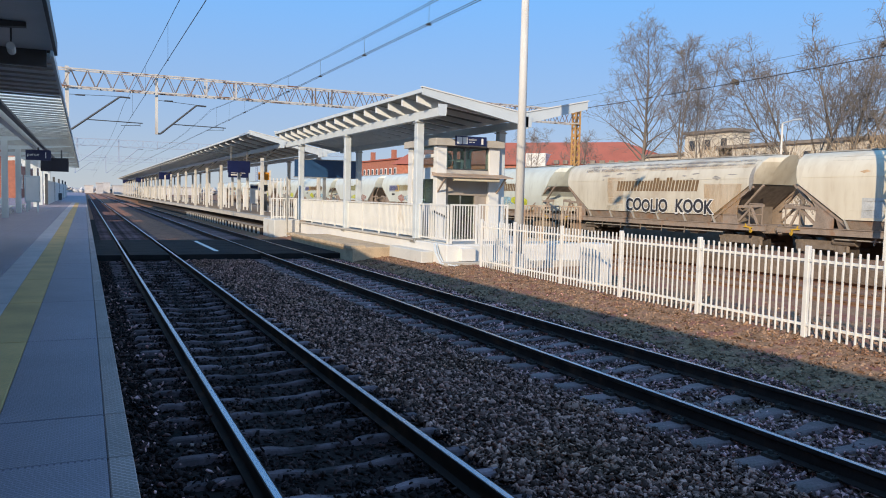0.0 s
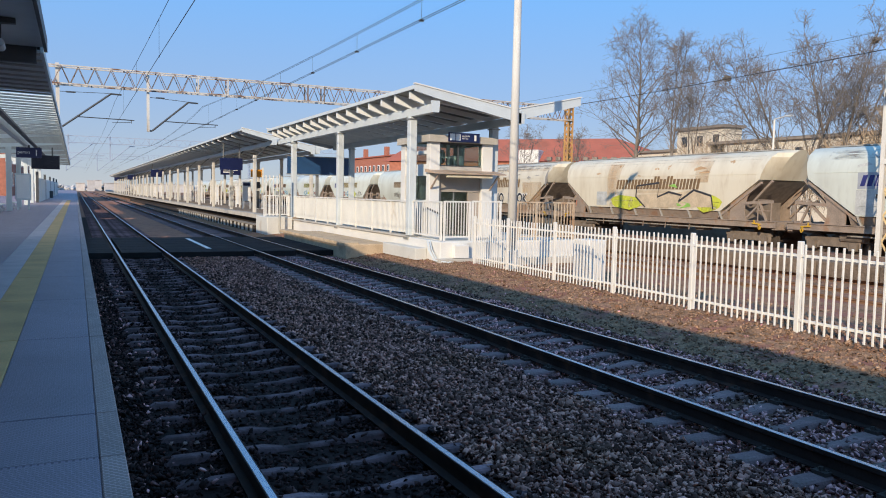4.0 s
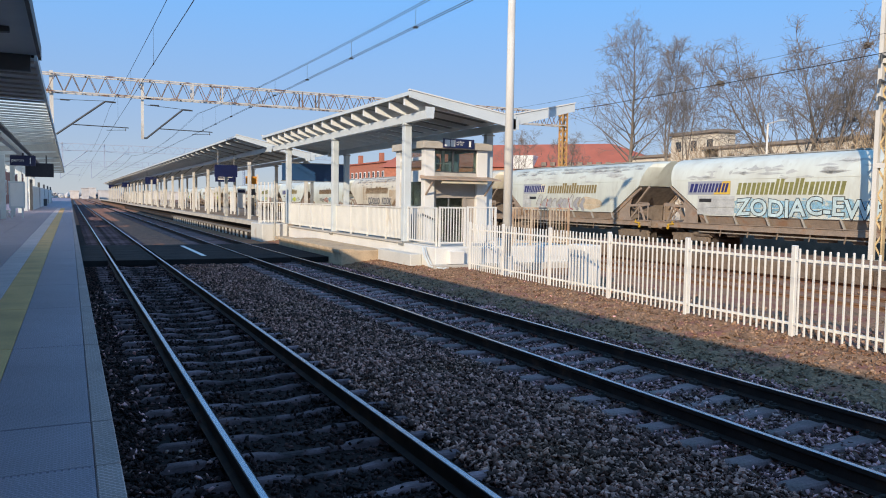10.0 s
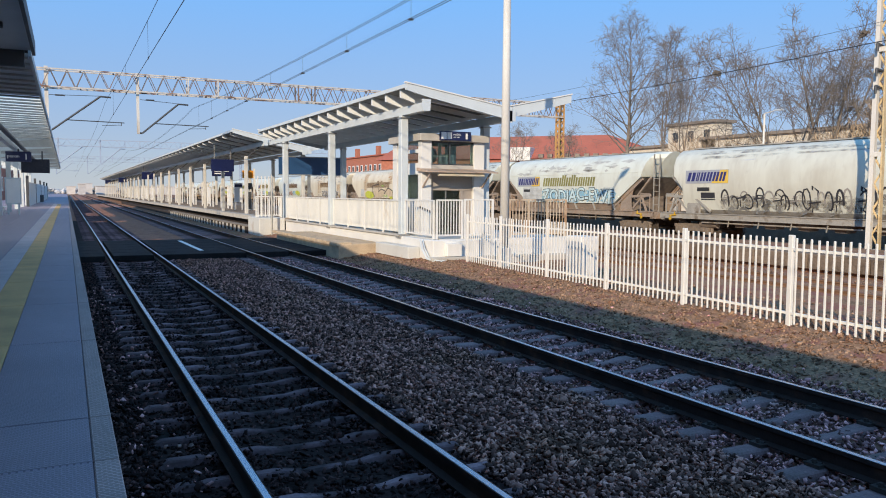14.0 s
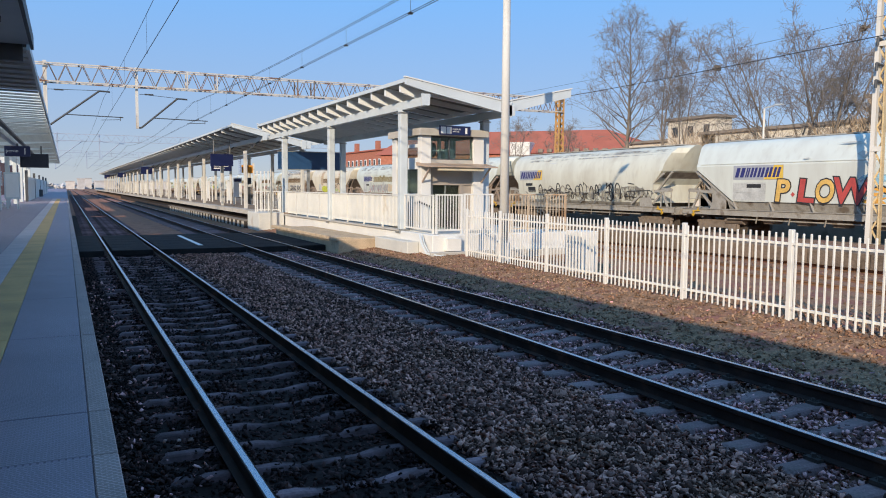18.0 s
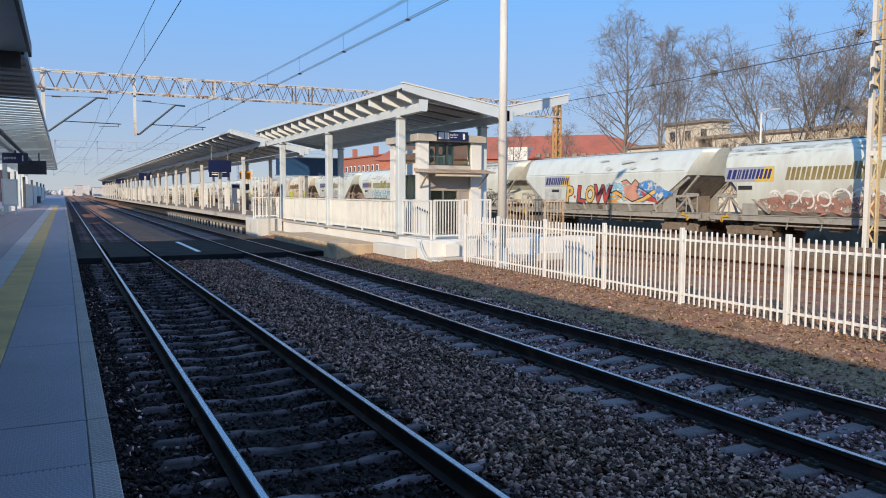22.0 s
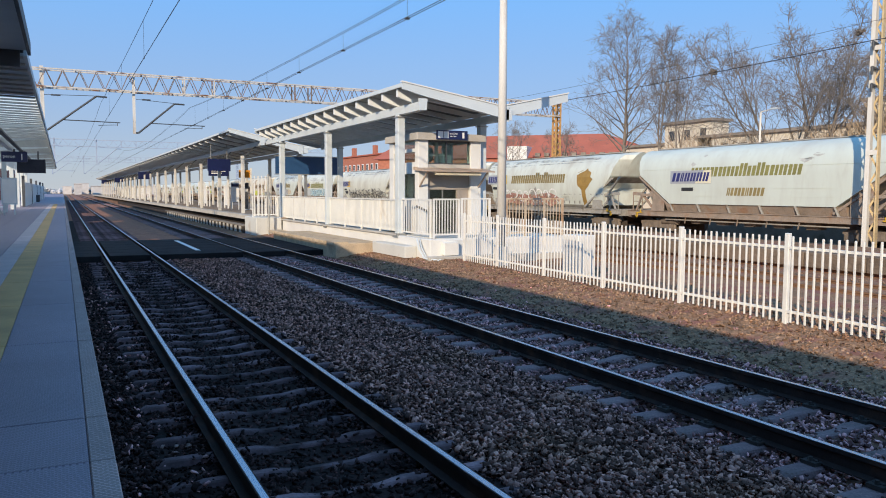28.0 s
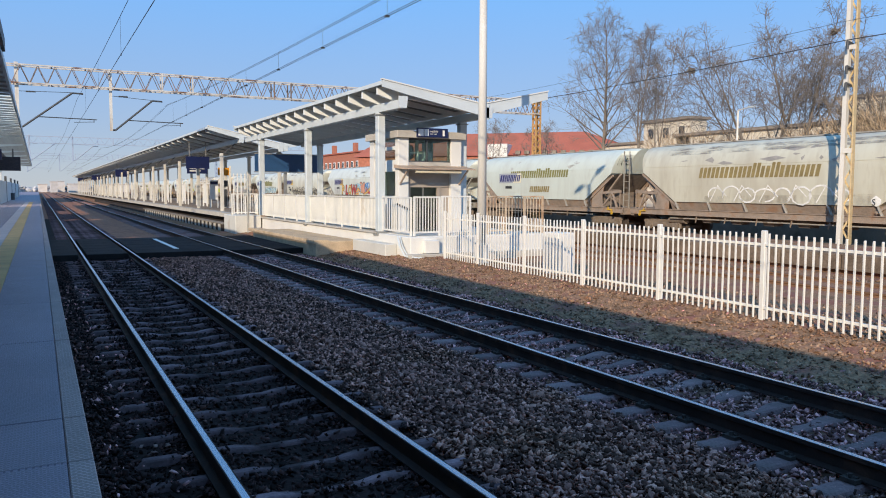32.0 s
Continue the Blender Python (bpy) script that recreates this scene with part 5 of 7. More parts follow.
# ---- trees and buildings behind the yard ----
def tree(label, at, height, width, seed, stems=1, fork=0.3, slender=1.0, spread=0.3, limbs=24, rise=0.10, low=0.12):
    """A bare tree: stems up through the crown, limbs that leave them at an angle and sweep upwards, and three orders of ever
    finer twigs, thickest towards the ends. low: how far up the stems the first limbs leave."""
    rng = random.Random(seed)
    t = thing("bare_tree", label, "tree", "bare trees behind the yard", at=at)
    crown = Shape()

    def wander(shape, p, d, length, r0, r1, n, sides, jitter, lift):
        pts = [(p.copy(), r0, d.copy())]
        for i in range(n):
            d = (d + Vector((rng.uniform(-1, 1), rng.uniform(-1, 1), rng.uniform(-1, 1))) * jitter + Vector((0, 0, lift))).normalized()
            q = p + d * (length / n)
            r = r0 + (r1 - r0) * (i + 1) / n
            shape.tube(p, q, pts[-1][1], r, sides, caps=False)
            p = q
            pts.append((p.copy(), r, d.copy()))
        return pts

    def aside(d, angle, turn=None):
        """d turned by an angle about an axis across it."""
        u = d.orthogonal().normalized()
        a = rng.uniform(0, 2 * math.pi) if turn is None else turn
        side = u * math.cos(a) + d.cross(u) * math.sin(a)
        return (d * math.cos(angle) + side * math.sin(angle)).normalized()

    def along(pts, f):
        i = min(len(pts) - 2, int(f * (len(pts) - 1)))
        k = f * (len(pts) - 1) - i
        return pts[i][0].lerp(pts[i + 1][0], k), pts[i][1], pts[i][2]

    def twigs(pts, length, level):
        for _ in range((8, 4, 2)[level]):
            f = rng.uniform(0.25, 1.0) ** 0.75
            p, r, d = along(pts, f)
            le = max(0.4, length * (0.60 - 0.28 * f)) * rng.uniform(0.65, 1.25)
            c = wander(crown, p, aside(d, rng.uniform(0.5, 1.15)), le, (0.016, 0.010, 0.007)[level], (0.010, 0.007, 0.005)[level], (4, 3, 2)[level], 3, 0.17, (rise * 0.5, rise * 0.2, -0.02)[level])
            if level < 2:
                twigs(c, le, level + 1)

    trunk = Shape()
    base = wander(trunk, Vector((0, 0, 0)), Vector((rng.uniform(-0.03, 0.03), 0, 1)).normalized(), height * fork, 0.020 * height * slender, 0.015 * height * slender, 4, 9, 0.02, 0.05)
    part("trunk", trunk, M_BARK, t, smooth=True)
    stem_list = []
    for k in range(stems):
        p, r, d = base[-1]
        if stems > 1:
            a = 2 * math.pi * (k + 0.35) / stems + rng.uniform(-0.35, 0.35)
            d = (Vector((math.cos(a), math.sin(a), 0)) * spread * rng.uniform(0.65, 1.15) + Vector((0, 0, 1))).normalized()
        s = Shape()
        stem_list.append(wander(s, p, d, height * (1 - fork) * rng.uniform(0.88, 1.0), r * (0.95 if stems == 1 else 0.62), 0.014, 10, 6, 0.045, 0.02 if stems == 1 else rise * 0.35))
        part("stem", s, M_BARK, t, smooth=True)
    each = max(8, limbs // stems)
    for pts in stem_list:
        for j in range(each):
            f = low + (0.97 - low) * (j + rng.random()) / each
            p, r, d = along(pts, f)
            reach = width * 0.5 * (1.0 - 0.70 * f) * rng.uniform(0.7, 1.2) / (1.0 if stems == 1 else 1.1)
            s = Shape()
            b_ = wander(s, p, aside(d, (1.0 if stems == 1 else 0.8) - 0.4 * f + rng.uniform(-0.15, 0.15), j * 2.4 + rng.uniform(-0.4, 0.4)), reach, min(0.085, max(0.018, r * 0.45)), 0.012, 7, 4, 0.14, rise)
            part("limb", s, M_BARK, t, smooth=True)
            twigs(b_, reach, 0)
    part("crown", crown, M_TWIG, t)["kind"] = "stuff"
    return at, stem_list


tree("tall bare tree with a straight trunk", pose(44, 53.2, -0.2), 16.6, 12.5, 11, fork=0.24, slender=0.8, limbs=44, rise=0.06)
tree("slender bare tree with upright limbs", pose(44, 48.7, -0.2), 15.0, 8.0, 12, fork=0.36, slender=0.6, stems=2, spread=0.10, limbs=30, rise=0.02)
tree("slender bare tree with a forked trunk", pose(44.5, 47.2, -0.2), 13.4, 10.0, 16, fork=0.30, slender=0.6, stems=2, spread=0.30, limbs=30, rise=0.0)
nested = [tree("wide bare tree with bird nests", pose(44, 36.6, -0.2), 13.5, 12.5, 13, stems=6, fork=0.2, slender=0.8, spread=0.80, limbs=66, rise=0.05, low=0.2)]
nested.append(tree("wide bare tree with many limbs", pose(45, 34.2, -0.2), 13.9, 10.0, 14, stems=5, fork=0.22, slender=0.75, spread=0.45, limbs=50, rise=0.05, low=0.2))
tree("bare tree beside a tan building", pose(47, 31.0, -0.2), 11.4, 9.5, 15, stems=5, fork=0.25, slender=0.65, spread=0.55, limbs=45, rise=0.04)
tree("distant bare tree behind the lift", pose(60, 98.0, -0.2), 12.5, 10, 18, stems=3, fork=0.3, slender=0.8)
tree("distant bare tree behind the lift", pose(62, 88.0, -0.2), 11.0, 9, 19, stems=3, fork=0.3, slender=0.8)
for k, (place, stem_list) in enumerate(nested):
    nest = stones("bird_nest", M_TWIG, 220, lambda g_, n: (g_.normal(0, 0.09, n), g_.normal(0, 0.09, n), g_.normal(0, 0.08, n)), 0.05, 0.16, seed=60 + k)
    nest.matrix_basis = place @ Matrix.Translation(stem_list[k + 2][9][0])
    tagged(nest, "dark ball of twigs high in a tree", "bird nest", "bird nests")


def bush(label, at, r, h, n, seed):
    """A leafless bush: many thin stems from the ground."""
    rng = random.Random(seed)
    s = Shape()
    for _ in range(n):
        a, k = rng.uniform(0, 2 * math.pi), rng.uniform(0, 1) ** 0.6
        p = Vector((math.cos(a) * r * 0.5 * k, math.sin(a) * r * 0.5 * k, h * rng.uniform(0.2, 0.7)))
        d = Vector((math.cos(a) * 0.5, math.sin(a) * 0.5, rng.uniform(0.3, 1.2))).normalized()
        for i in range(4):
            d = (d + Vector((rng.uniform(-1, 1), rng.uniform(-1, 1), rng.uniform(-0.6, 0.8))) * 0.35).normalized()
            q = p + d * h * 0.09
            s.tube(p, q, 0.014, 0.012, 3, caps=False)
            p = q
    b = part("bush", s, M_BUSH)
    b.matrix_basis = at
    return tagged(b, label, "bush", "dry bushes behind the yard")


for i, (x, y, r, h) in enumerate(((47, 47, 6.0, 7.6), (46, 43.5, 6.0, 7.2), (47, 38, 6.0, 6.6), (46, 32.5, 5.5, 6.8), (50, 30.5, 7.0, 9.0), (48, 27.5, 6.0, 8.0))):
    bush("dense brown leafless bush behind the yard", pose(x, y, 0), r, h, 450 if i < 3 else 1100, 40 + i)


def house(name, label, x, y0, y1, depth, eave, ridge, wall, roof, windows=0, rows=1):
    h = thing(name, label, "building")
    part("wall", Shape().box(x, y0, -0.2, x + depth, y1, eave), wall, h)
    if ridge > eave:
        part("roof", Shape().prism([(x - 0.5, eave - 0.1), (x + depth + 0.5, eave - 0.1), (x + depth / 2, ridge)], y0 - 0.4, y1 + 0.4), roof, h)
    else:
        part("roof", Shape().box(x - 0.4, y0 - 0.4, eave, x + depth + 0.4, y1 + 0.4, eave + 0.35), roof, h)
    for r in range(rows):
        for i in range(windows):
            y = y0 + (y1 - y0) * (i + 0.5) / windows
            z = eave - 1.6 - r * 3.0
            part("window", Shape().box(x - 0.06, y - 0.5, z - 0.7, x + 0.1, y + 0.5, z + 0.7), M_WINDOW, h)
    return h


rb = thing("red_roofed_hall", "long hall with a hipped red tiled roof", "building", at=pose(82, 104, 0, 0, 0, 43))
part("wall", Shape().box(-6.5, -10.5, -0.2, 6.5, 39, 8.0), M_BRICK, rb)
part("roof", Shape().quad((-7, -11.5, 7.9), (-7, 40, 7.9), (0, 36, 12.1), (0, 0, 12.1)).quad((-7, -11.5, 7.9), (0, 0, 12.1), (7, -11.5, 7.9)).quad((7, -11.5, 7.9), (0, 0, 12.1), (0, 36, 12.1), (7, 40, 7.9)).quad((7, 40, 7.9), (0, 36, 12.1), (-7, 40, 7.9)).quad((-7, -11.5, 7.9), (7, -11.5, 7.9), (7, 40, 7.9), (-7, 40, 7.9)), M_TILE, rb, "hipped roof of red tiles")
dm = part("dormer", Shape().block(-7.4, 11.6, 7.6, -3.4, 15.0, 9.8, 0.05), M_WHITE, rb, "pale rendered dormer")
for k in range(12):
    part("skylight", Shape().box(-7.1, -7 + 1.5 * k, 8.05, -6.6, -6.2 + 1.5 * k, 8.65), M_DARKCONC, rb)
bb = house("brick_building", "flat-topped red brick building with a row of pale windows", 75, 160, 240, 14, 12.0, 0, M_BRICK, M_TILE, 0)
for i in range(22):
    wf = part("window_frame", Shape().box(74.9, 162 + 3.5 * i, 8.0, 75.1, 163.6 + 3.5 * i, 9.8), M_SIGNWHITE, bb)
    part("pane", Shape().box(74.86, 162.2 + 3.5 * i, 8.2, 74.895, 163.4 + 3.5 * i, 9.6), M_WINDOW, wf)
for y in (198, 215, 182):
    part("chimney", Shape().block(77, y, 12.0, 78.2, y + 1.2, 15.0, 0.05), M_BRICK, bb)
house("cream_building", "cream flat-roofed building behind the trees", 76, 74.5, 83.2, 3, 11.6, 0, M_CREAM, M_DARKCONC, 3, 1)
house("long_building", "long low cream building behind the trees", 76, 40, 76.8, 10, 9.4, 0, M_CREAM, M_DARKCONC, 12, 1)
house("long_building", "long low cream building behind the trees", 78, 82.8, 94, 10, 9.0, 0, M_CREAM, M_DARKCONC, 4, 2)
house("tan_building", "tall tan building behind the trees", 80, 36, 56, 14, 12.4, 0, M_CREAM, M_DARKCONC, 0, 0)

def low_woods(rng, n):
    x = rng.uniform(-220, 260, n)
    return x, 620 + rng.uniform(-40, 60, n), rng.uniform(0, 5, n) * (0.5 + 0.5 * np.sin(x * 0.05) ** 2)


tagged(stones("far_woods", M_HAZEWALL, 5000, low_woods, 1.0, 3.5, seed=77), "line of distant woods and roofs, haze put into the colour", "woods", kind="stuff")
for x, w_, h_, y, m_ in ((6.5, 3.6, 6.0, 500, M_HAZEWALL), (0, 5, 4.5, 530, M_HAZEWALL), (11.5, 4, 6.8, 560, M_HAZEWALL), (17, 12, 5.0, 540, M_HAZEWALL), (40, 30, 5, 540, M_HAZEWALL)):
    house("distant_building", "distant building beyond the station, painted pale for haze", x, y, y + 30, w_, h_, 0, m_, m_, 0)

# ---- the grain train ----
HOP = [(0.0, 4.27), (0.45, 4.25), (0.85, 4.14), (1.15, 3.95), (1.36, 3.65), (1.47, 3.3), (1.5, 2.95), (1.5, 1.62)]
CREASED = [(0.0, 4.27), (0.5, 4.25), (0.8, 4.18), (0.98, 4.05), (1.15, 3.78), (1.38, 3.36), (1.5, 3.14), (1.5, 1.62)]
RND = [(0.0, 4.27), (0.42, 4.24), (0.8, 4.12), (1.12, 3.88), (1.36, 3.5), (1.49, 3.0), (1.5, 2.5), (1.44, 1.95), (1.3, 1.45)]


def clip_profile(prof_, zb):
    out = [p for p in prof_ if p[1] > zb + 1e-6]
    for (x0, z0), (x1, z1) in zip(prof_, prof_[1:]):
        if z0 > zb + 1e-6 >= z1:
            t = (z0 - zb) / (z0 - z1)
            out.append((x0 + (x1 - x0) * t, zb))
    n = len(prof_)
    while len(out) < n:
        out.append(out[-1])
    return out


def shell(prof_, stations):
    """A hopper body lofted over stations (y, lowest z, drop of the roof, narrowing)."""
    s = Shape()
    n = len(prof_)
    for y, zb, drop, k, tilt in stations:
        c = clip_profile(prof_, zb)
        ring = [(x * k, z - drop * max(0, (z - 2.9) / 1.37)) for x, z in c]
        full = ring + [(-x, z) for x, z in reversed(ring[1:])]
        s.v += [(x, y + tilt * (4.27 - z), z) for x, z in full]
    m_ = 2 * n - 1
    for i in range(len(stations) - 1):
        for j in range(m_):
            a, b_ = i * m_ + j, i * m_ + (j + 1) % m_
            s.f.append((a, b_, b_ + m_, a + m_))
    s.f.append(tuple(range(m_)))
    s.f.append(tuple((len(stations) - 1) * m_ + j for j in range(m_)))
    return s


def wagon_paint(name, color, stain, rust, amount):
    """Faded wagon paint: streaks of dirt run down, rust and grime gather in patches."""
    m = bpy.data.materials.new(name)
    m.use_nodes = True
    N, L = m.node_tree.nodes, m.node_tree.links
    b = N["Principled BSDF"]
    b.inputs["Roughness"].default_value = 0.55
    tc = N.new("ShaderNodeTexCoord")

    def noise_(scale, stretch, lo, hi, detail=5):
        mp = N.new("ShaderNodeMapping")
        mp.inputs["Scale"].default_value = stretch
        L.new(tc.outputs["Object"], mp.inputs["Vector"])
        n = N.new("ShaderNodeTexNoise")
        n.inputs["Scale"].default_value = scale
        n.inputs["Detail"].default_value = detail
        L.new(mp.outputs[0], n.inputs["Vector"])
        r = N.new("ShaderNodeMapRange")
        r.inputs["From Min"].default_value, r.inputs["From Max"].default_value = lo, hi
        L.new(n.outputs["Fac"], r.inputs["Value"])
        return r.outputs["Result"]

    cur = None
    for col, fac in ((stain, noise_(1.6, (1, 1.0, 0.18), 0.42, 0.75)), (rust, noise_(0.5, (1, 0.7, 0.5), 0.60, 0.80)), (stain, noise_(5, (1, 1, 0.3), 0.55, 0.8))):
        mx = N.new("ShaderNodeMix")
        mx.data_type = "RGBA"
        if cur is None:
            mx.inputs["A"].default_value = (*color, 1)
        else:
            L.new(cur, mx.inputs["A"])
        mx.inputs["B"].default_value = (*col, 1)
        mu = N.new("ShaderNodeMath")
        mu.operation = "MULTIPLY"
        mu.inputs[1].default_value = amount
        L.new(fac, mu.inputs[0])
        L.new(mu.outputs[0], mx.inputs["Factor"])
        cur = mx.outputs["Result"]
    L.new(cur, b.inputs["Base Color"])
    return m


M_UNDER = mat("underframe_brown", (0.33, 0.26, 0.205), 0.85, 0.1, var=0.35, scale=2, fine=25, second=(0.27, 0.165, 0.105), mask=0.54)
M_UNDERGREY = mat("underframe_grey", (0.36, 0.34, 0.30), 0.8, 0.1, var=0.3, scale=2, fine=25, second=(0.15, 0.12, 0.09), mask=0.55)
M_BOGIE = mat("bogie_dirt_and_end_shade", (0.21, 0.17, 0.135), 0.9, 0.1, var=0.4)
M_WHEEL = mat("wheel_steel", (0.15, 0.125, 0.105), 0.6, 0.6, var=0.3)
M_YEL = mat("yellow_paint", (0.60, 0.36, 0.03), 0.6, var=0.3)
M_LOGOBLUE = mat("logo_blue", (0.03, 0.035, 0.16), 0.5, var=0.1, bump=0)
M_LOGOPANEL = mat("logo_panel", (0.36, 0.38, 0.42), 0.5, var=0.1, bump=0)
M_LOGOYELLOW = mat("logo_yellow", (0.72, 0.48, 0.08), 0.5, var=0.1, bump=0)
M_LOGOCREAM = mat("logo_cream", (0.72, 0.67, 0.50), 0.5, var=0.1, bump=0)
M_OLIVE = mat("olive_letters", (0.26, 0.20, 0.08), 0.6, var=0.3, scale=3, bump=0)
M_BROWNTXT = mat("brown_letters", (0.20, 0.125, 0.06), 0.6, var=0.35, scale=3, bump=0)
M_GREENTXT = mat("green_letters", (0.24, 0.23, 0.075), 0.6, var=0.3, scale=3, bump=0)

WHEEL = Shape()
for sx in (-0.75, 0.75):
    WHEEL.tube((sx - 0.065, 0, 0), (sx + 0.065, 0, 0), 0.46, 0.46, 24)
    WHEEL.tube((sx - math.copysign(0.07, sx), 0, 0), (sx - math.copysign(0.1, sx), 0, 0), 0.49, 0.49, 24)
    WHEEL.box(sx - 0.072, -0.3, -0.05, sx + 0.072, 0.3, 0.05)
WHEEL.tube((-1.05, 0, 0), (1.05, 0, 0), 0.08, 0.08, 10)
WHEELSET = WHEEL.mesh("wheelset")
WHEELSET.materials.append(M_WHEEL)


def creased(ob, degrees):
    ob.data.shade_smooth()
    ob.data.set_sharp_from_angle(angle=radians(degrees))


def bogie(parent, y):
    bo = part("bogie", Shape().box(-0.9, y - 0.15, 0.55, 0.9, y + 0.15, 0.85), M_BOGIE, parent)
    for sx in (-1.0, 1.0):
        f = Shape().prism([(y - 1.25, 0.62), (y - 0.6, 0.42), (y + 0.6, 0.42), (y + 1.25, 0.62), (y + 1.25, 0.74), (y + 0.5, 0.78), (y - 0.5, 0.78), (y - 1.25, 0.74)], sx - 0.06, sx + 0.06, axis="x")
        for d in (-0.9, 0.9):
            f.box(sx - 0.12, y + d - 0.16, 0.3, sx + 0.12, y + d + 0.16, 0.62)
            for e in (-0.24, 0.24):
                f.tube((sx, y + d + e, 0.36), (sx, y + d + e, 0.62), 0.075, n=8)
        part("side_frame", f, M_BOGIE, bo)
        for d in (-0.9, 0.9):
            part("brake_shoe", Shape().box(sx * 0.72 - 0.05, y + d + (0.5 if d < 0 else -0.58), 0.3, sx * 0.72 + 0.05, y + d + (0.58 if d < 0 else -0.5), 0.65), M_BOGIE, bo)
    out = []
    for d in (-0.9, 0.9):
        out.append(part("wheelset", WHEELSET, None, parent, at=pose(0, y + d, 0.46)))
    return out


wheelsets = []


SHIFT = {}


def moved(w):
    """How far the lettering is set along this wagon."""
    return SHIFT.get(w.name, -1.2)


def word_blocks(parent, name, y, z, h, widths, material, tall=(), slant=0.22, gap=0.06, x=-1.512):
    """A word as plain slanted blocks, from y towards smaller y."""
    widths, gap = [w + gap * 0.5 for w in widths], gap * 0.5
    y += moved(parent)
    for i, w in enumerate(widths):
        hh = h * (1.28 if i in tall else 1.0)
        q = Shape()
        cuts = ((0.0, 0.40), (0.58, 1.0)) if w > 0.14 else ((0.0, 1.0),)
        for a, b_ in cuts:
            q.prism([(y - w * a, z), (y - w * b_, z), (y - w * b_ - slant * hh, z + hh), (y - w * a - slant * hh, z + hh)], x, x + 0.004, axis="x")
        part(name, q, material, parent)
        y -= w + gap


def text_part(parent, body, y, z, size, material, outline=None, shear=0.0, x=-1.516, name="graffiti_letter", grow=0.02, width=1.0, bold=0.0, wobble=1.0):
    """Flat lettering on the side that faces platform 1."""
    made = []
    y += moved(parent)
    for k, (m_, off) in enumerate(((outline, grow + bold), (material, bold))):
        if m_ is None:
            continue
        cu = bpy.data.curves.new(name, "FONT")
        cu.body, cu.size, cu.shear, cu.offset, cu.resolution_u = body, size, shear, off, 3
        tmp = bpy.data.objects.new("tmp", cu)
        scene.collection.objects.link(tmp)
        me = bpy.data.meshes.new_from_object(tmp)
        bpy.data.objects.remove(tmp)
        me.materials.clear()
        me.materials.append(m_)
        xx = x - 0.005 * k
        m4 = Matrix(((0, 0, -1, xx), (-width, 0, 0, y), (0, 1, 0, z), (0, 0, 0, 1)))
        me.transform(m4)
        bm = bmesh.new()
        bm.from_mesh(me)
        left = set(bm.verts)
        while left:
            todo, island = [left.pop()], set()
            while todo:
                v = todo.pop()
                island.add(v)
                for e in v.link_edges:
                    o = e.other_vert(v)
                    if o in left:
                        left.discard(o)
                        todo.append(o)
            mid = sum((v.co.y for v in island)) / len(island)
            jit = random.Random(int(mid * 9))
            dz, tilt = jit.uniform(-0.03, 0.05) * wobble, jit.uniform(-0.08, 0.12) * wobble
            for v in island:
                v.co.z += dz + (v.co.y - mid) * tilt
            order = {v: i for i, v in enumerate(island)}
            faces = {f for v in island for f in v.link_faces}
            one = bpy.data.meshes.new(name)
            one.from_pydata([tuple(v.co) for v in order], [], [tuple(order[v] for v in f.verts) for f in faces])
            one.materials.append(m_)
            made.append(part(name, one, None, parent))
        bm.free()
    return made


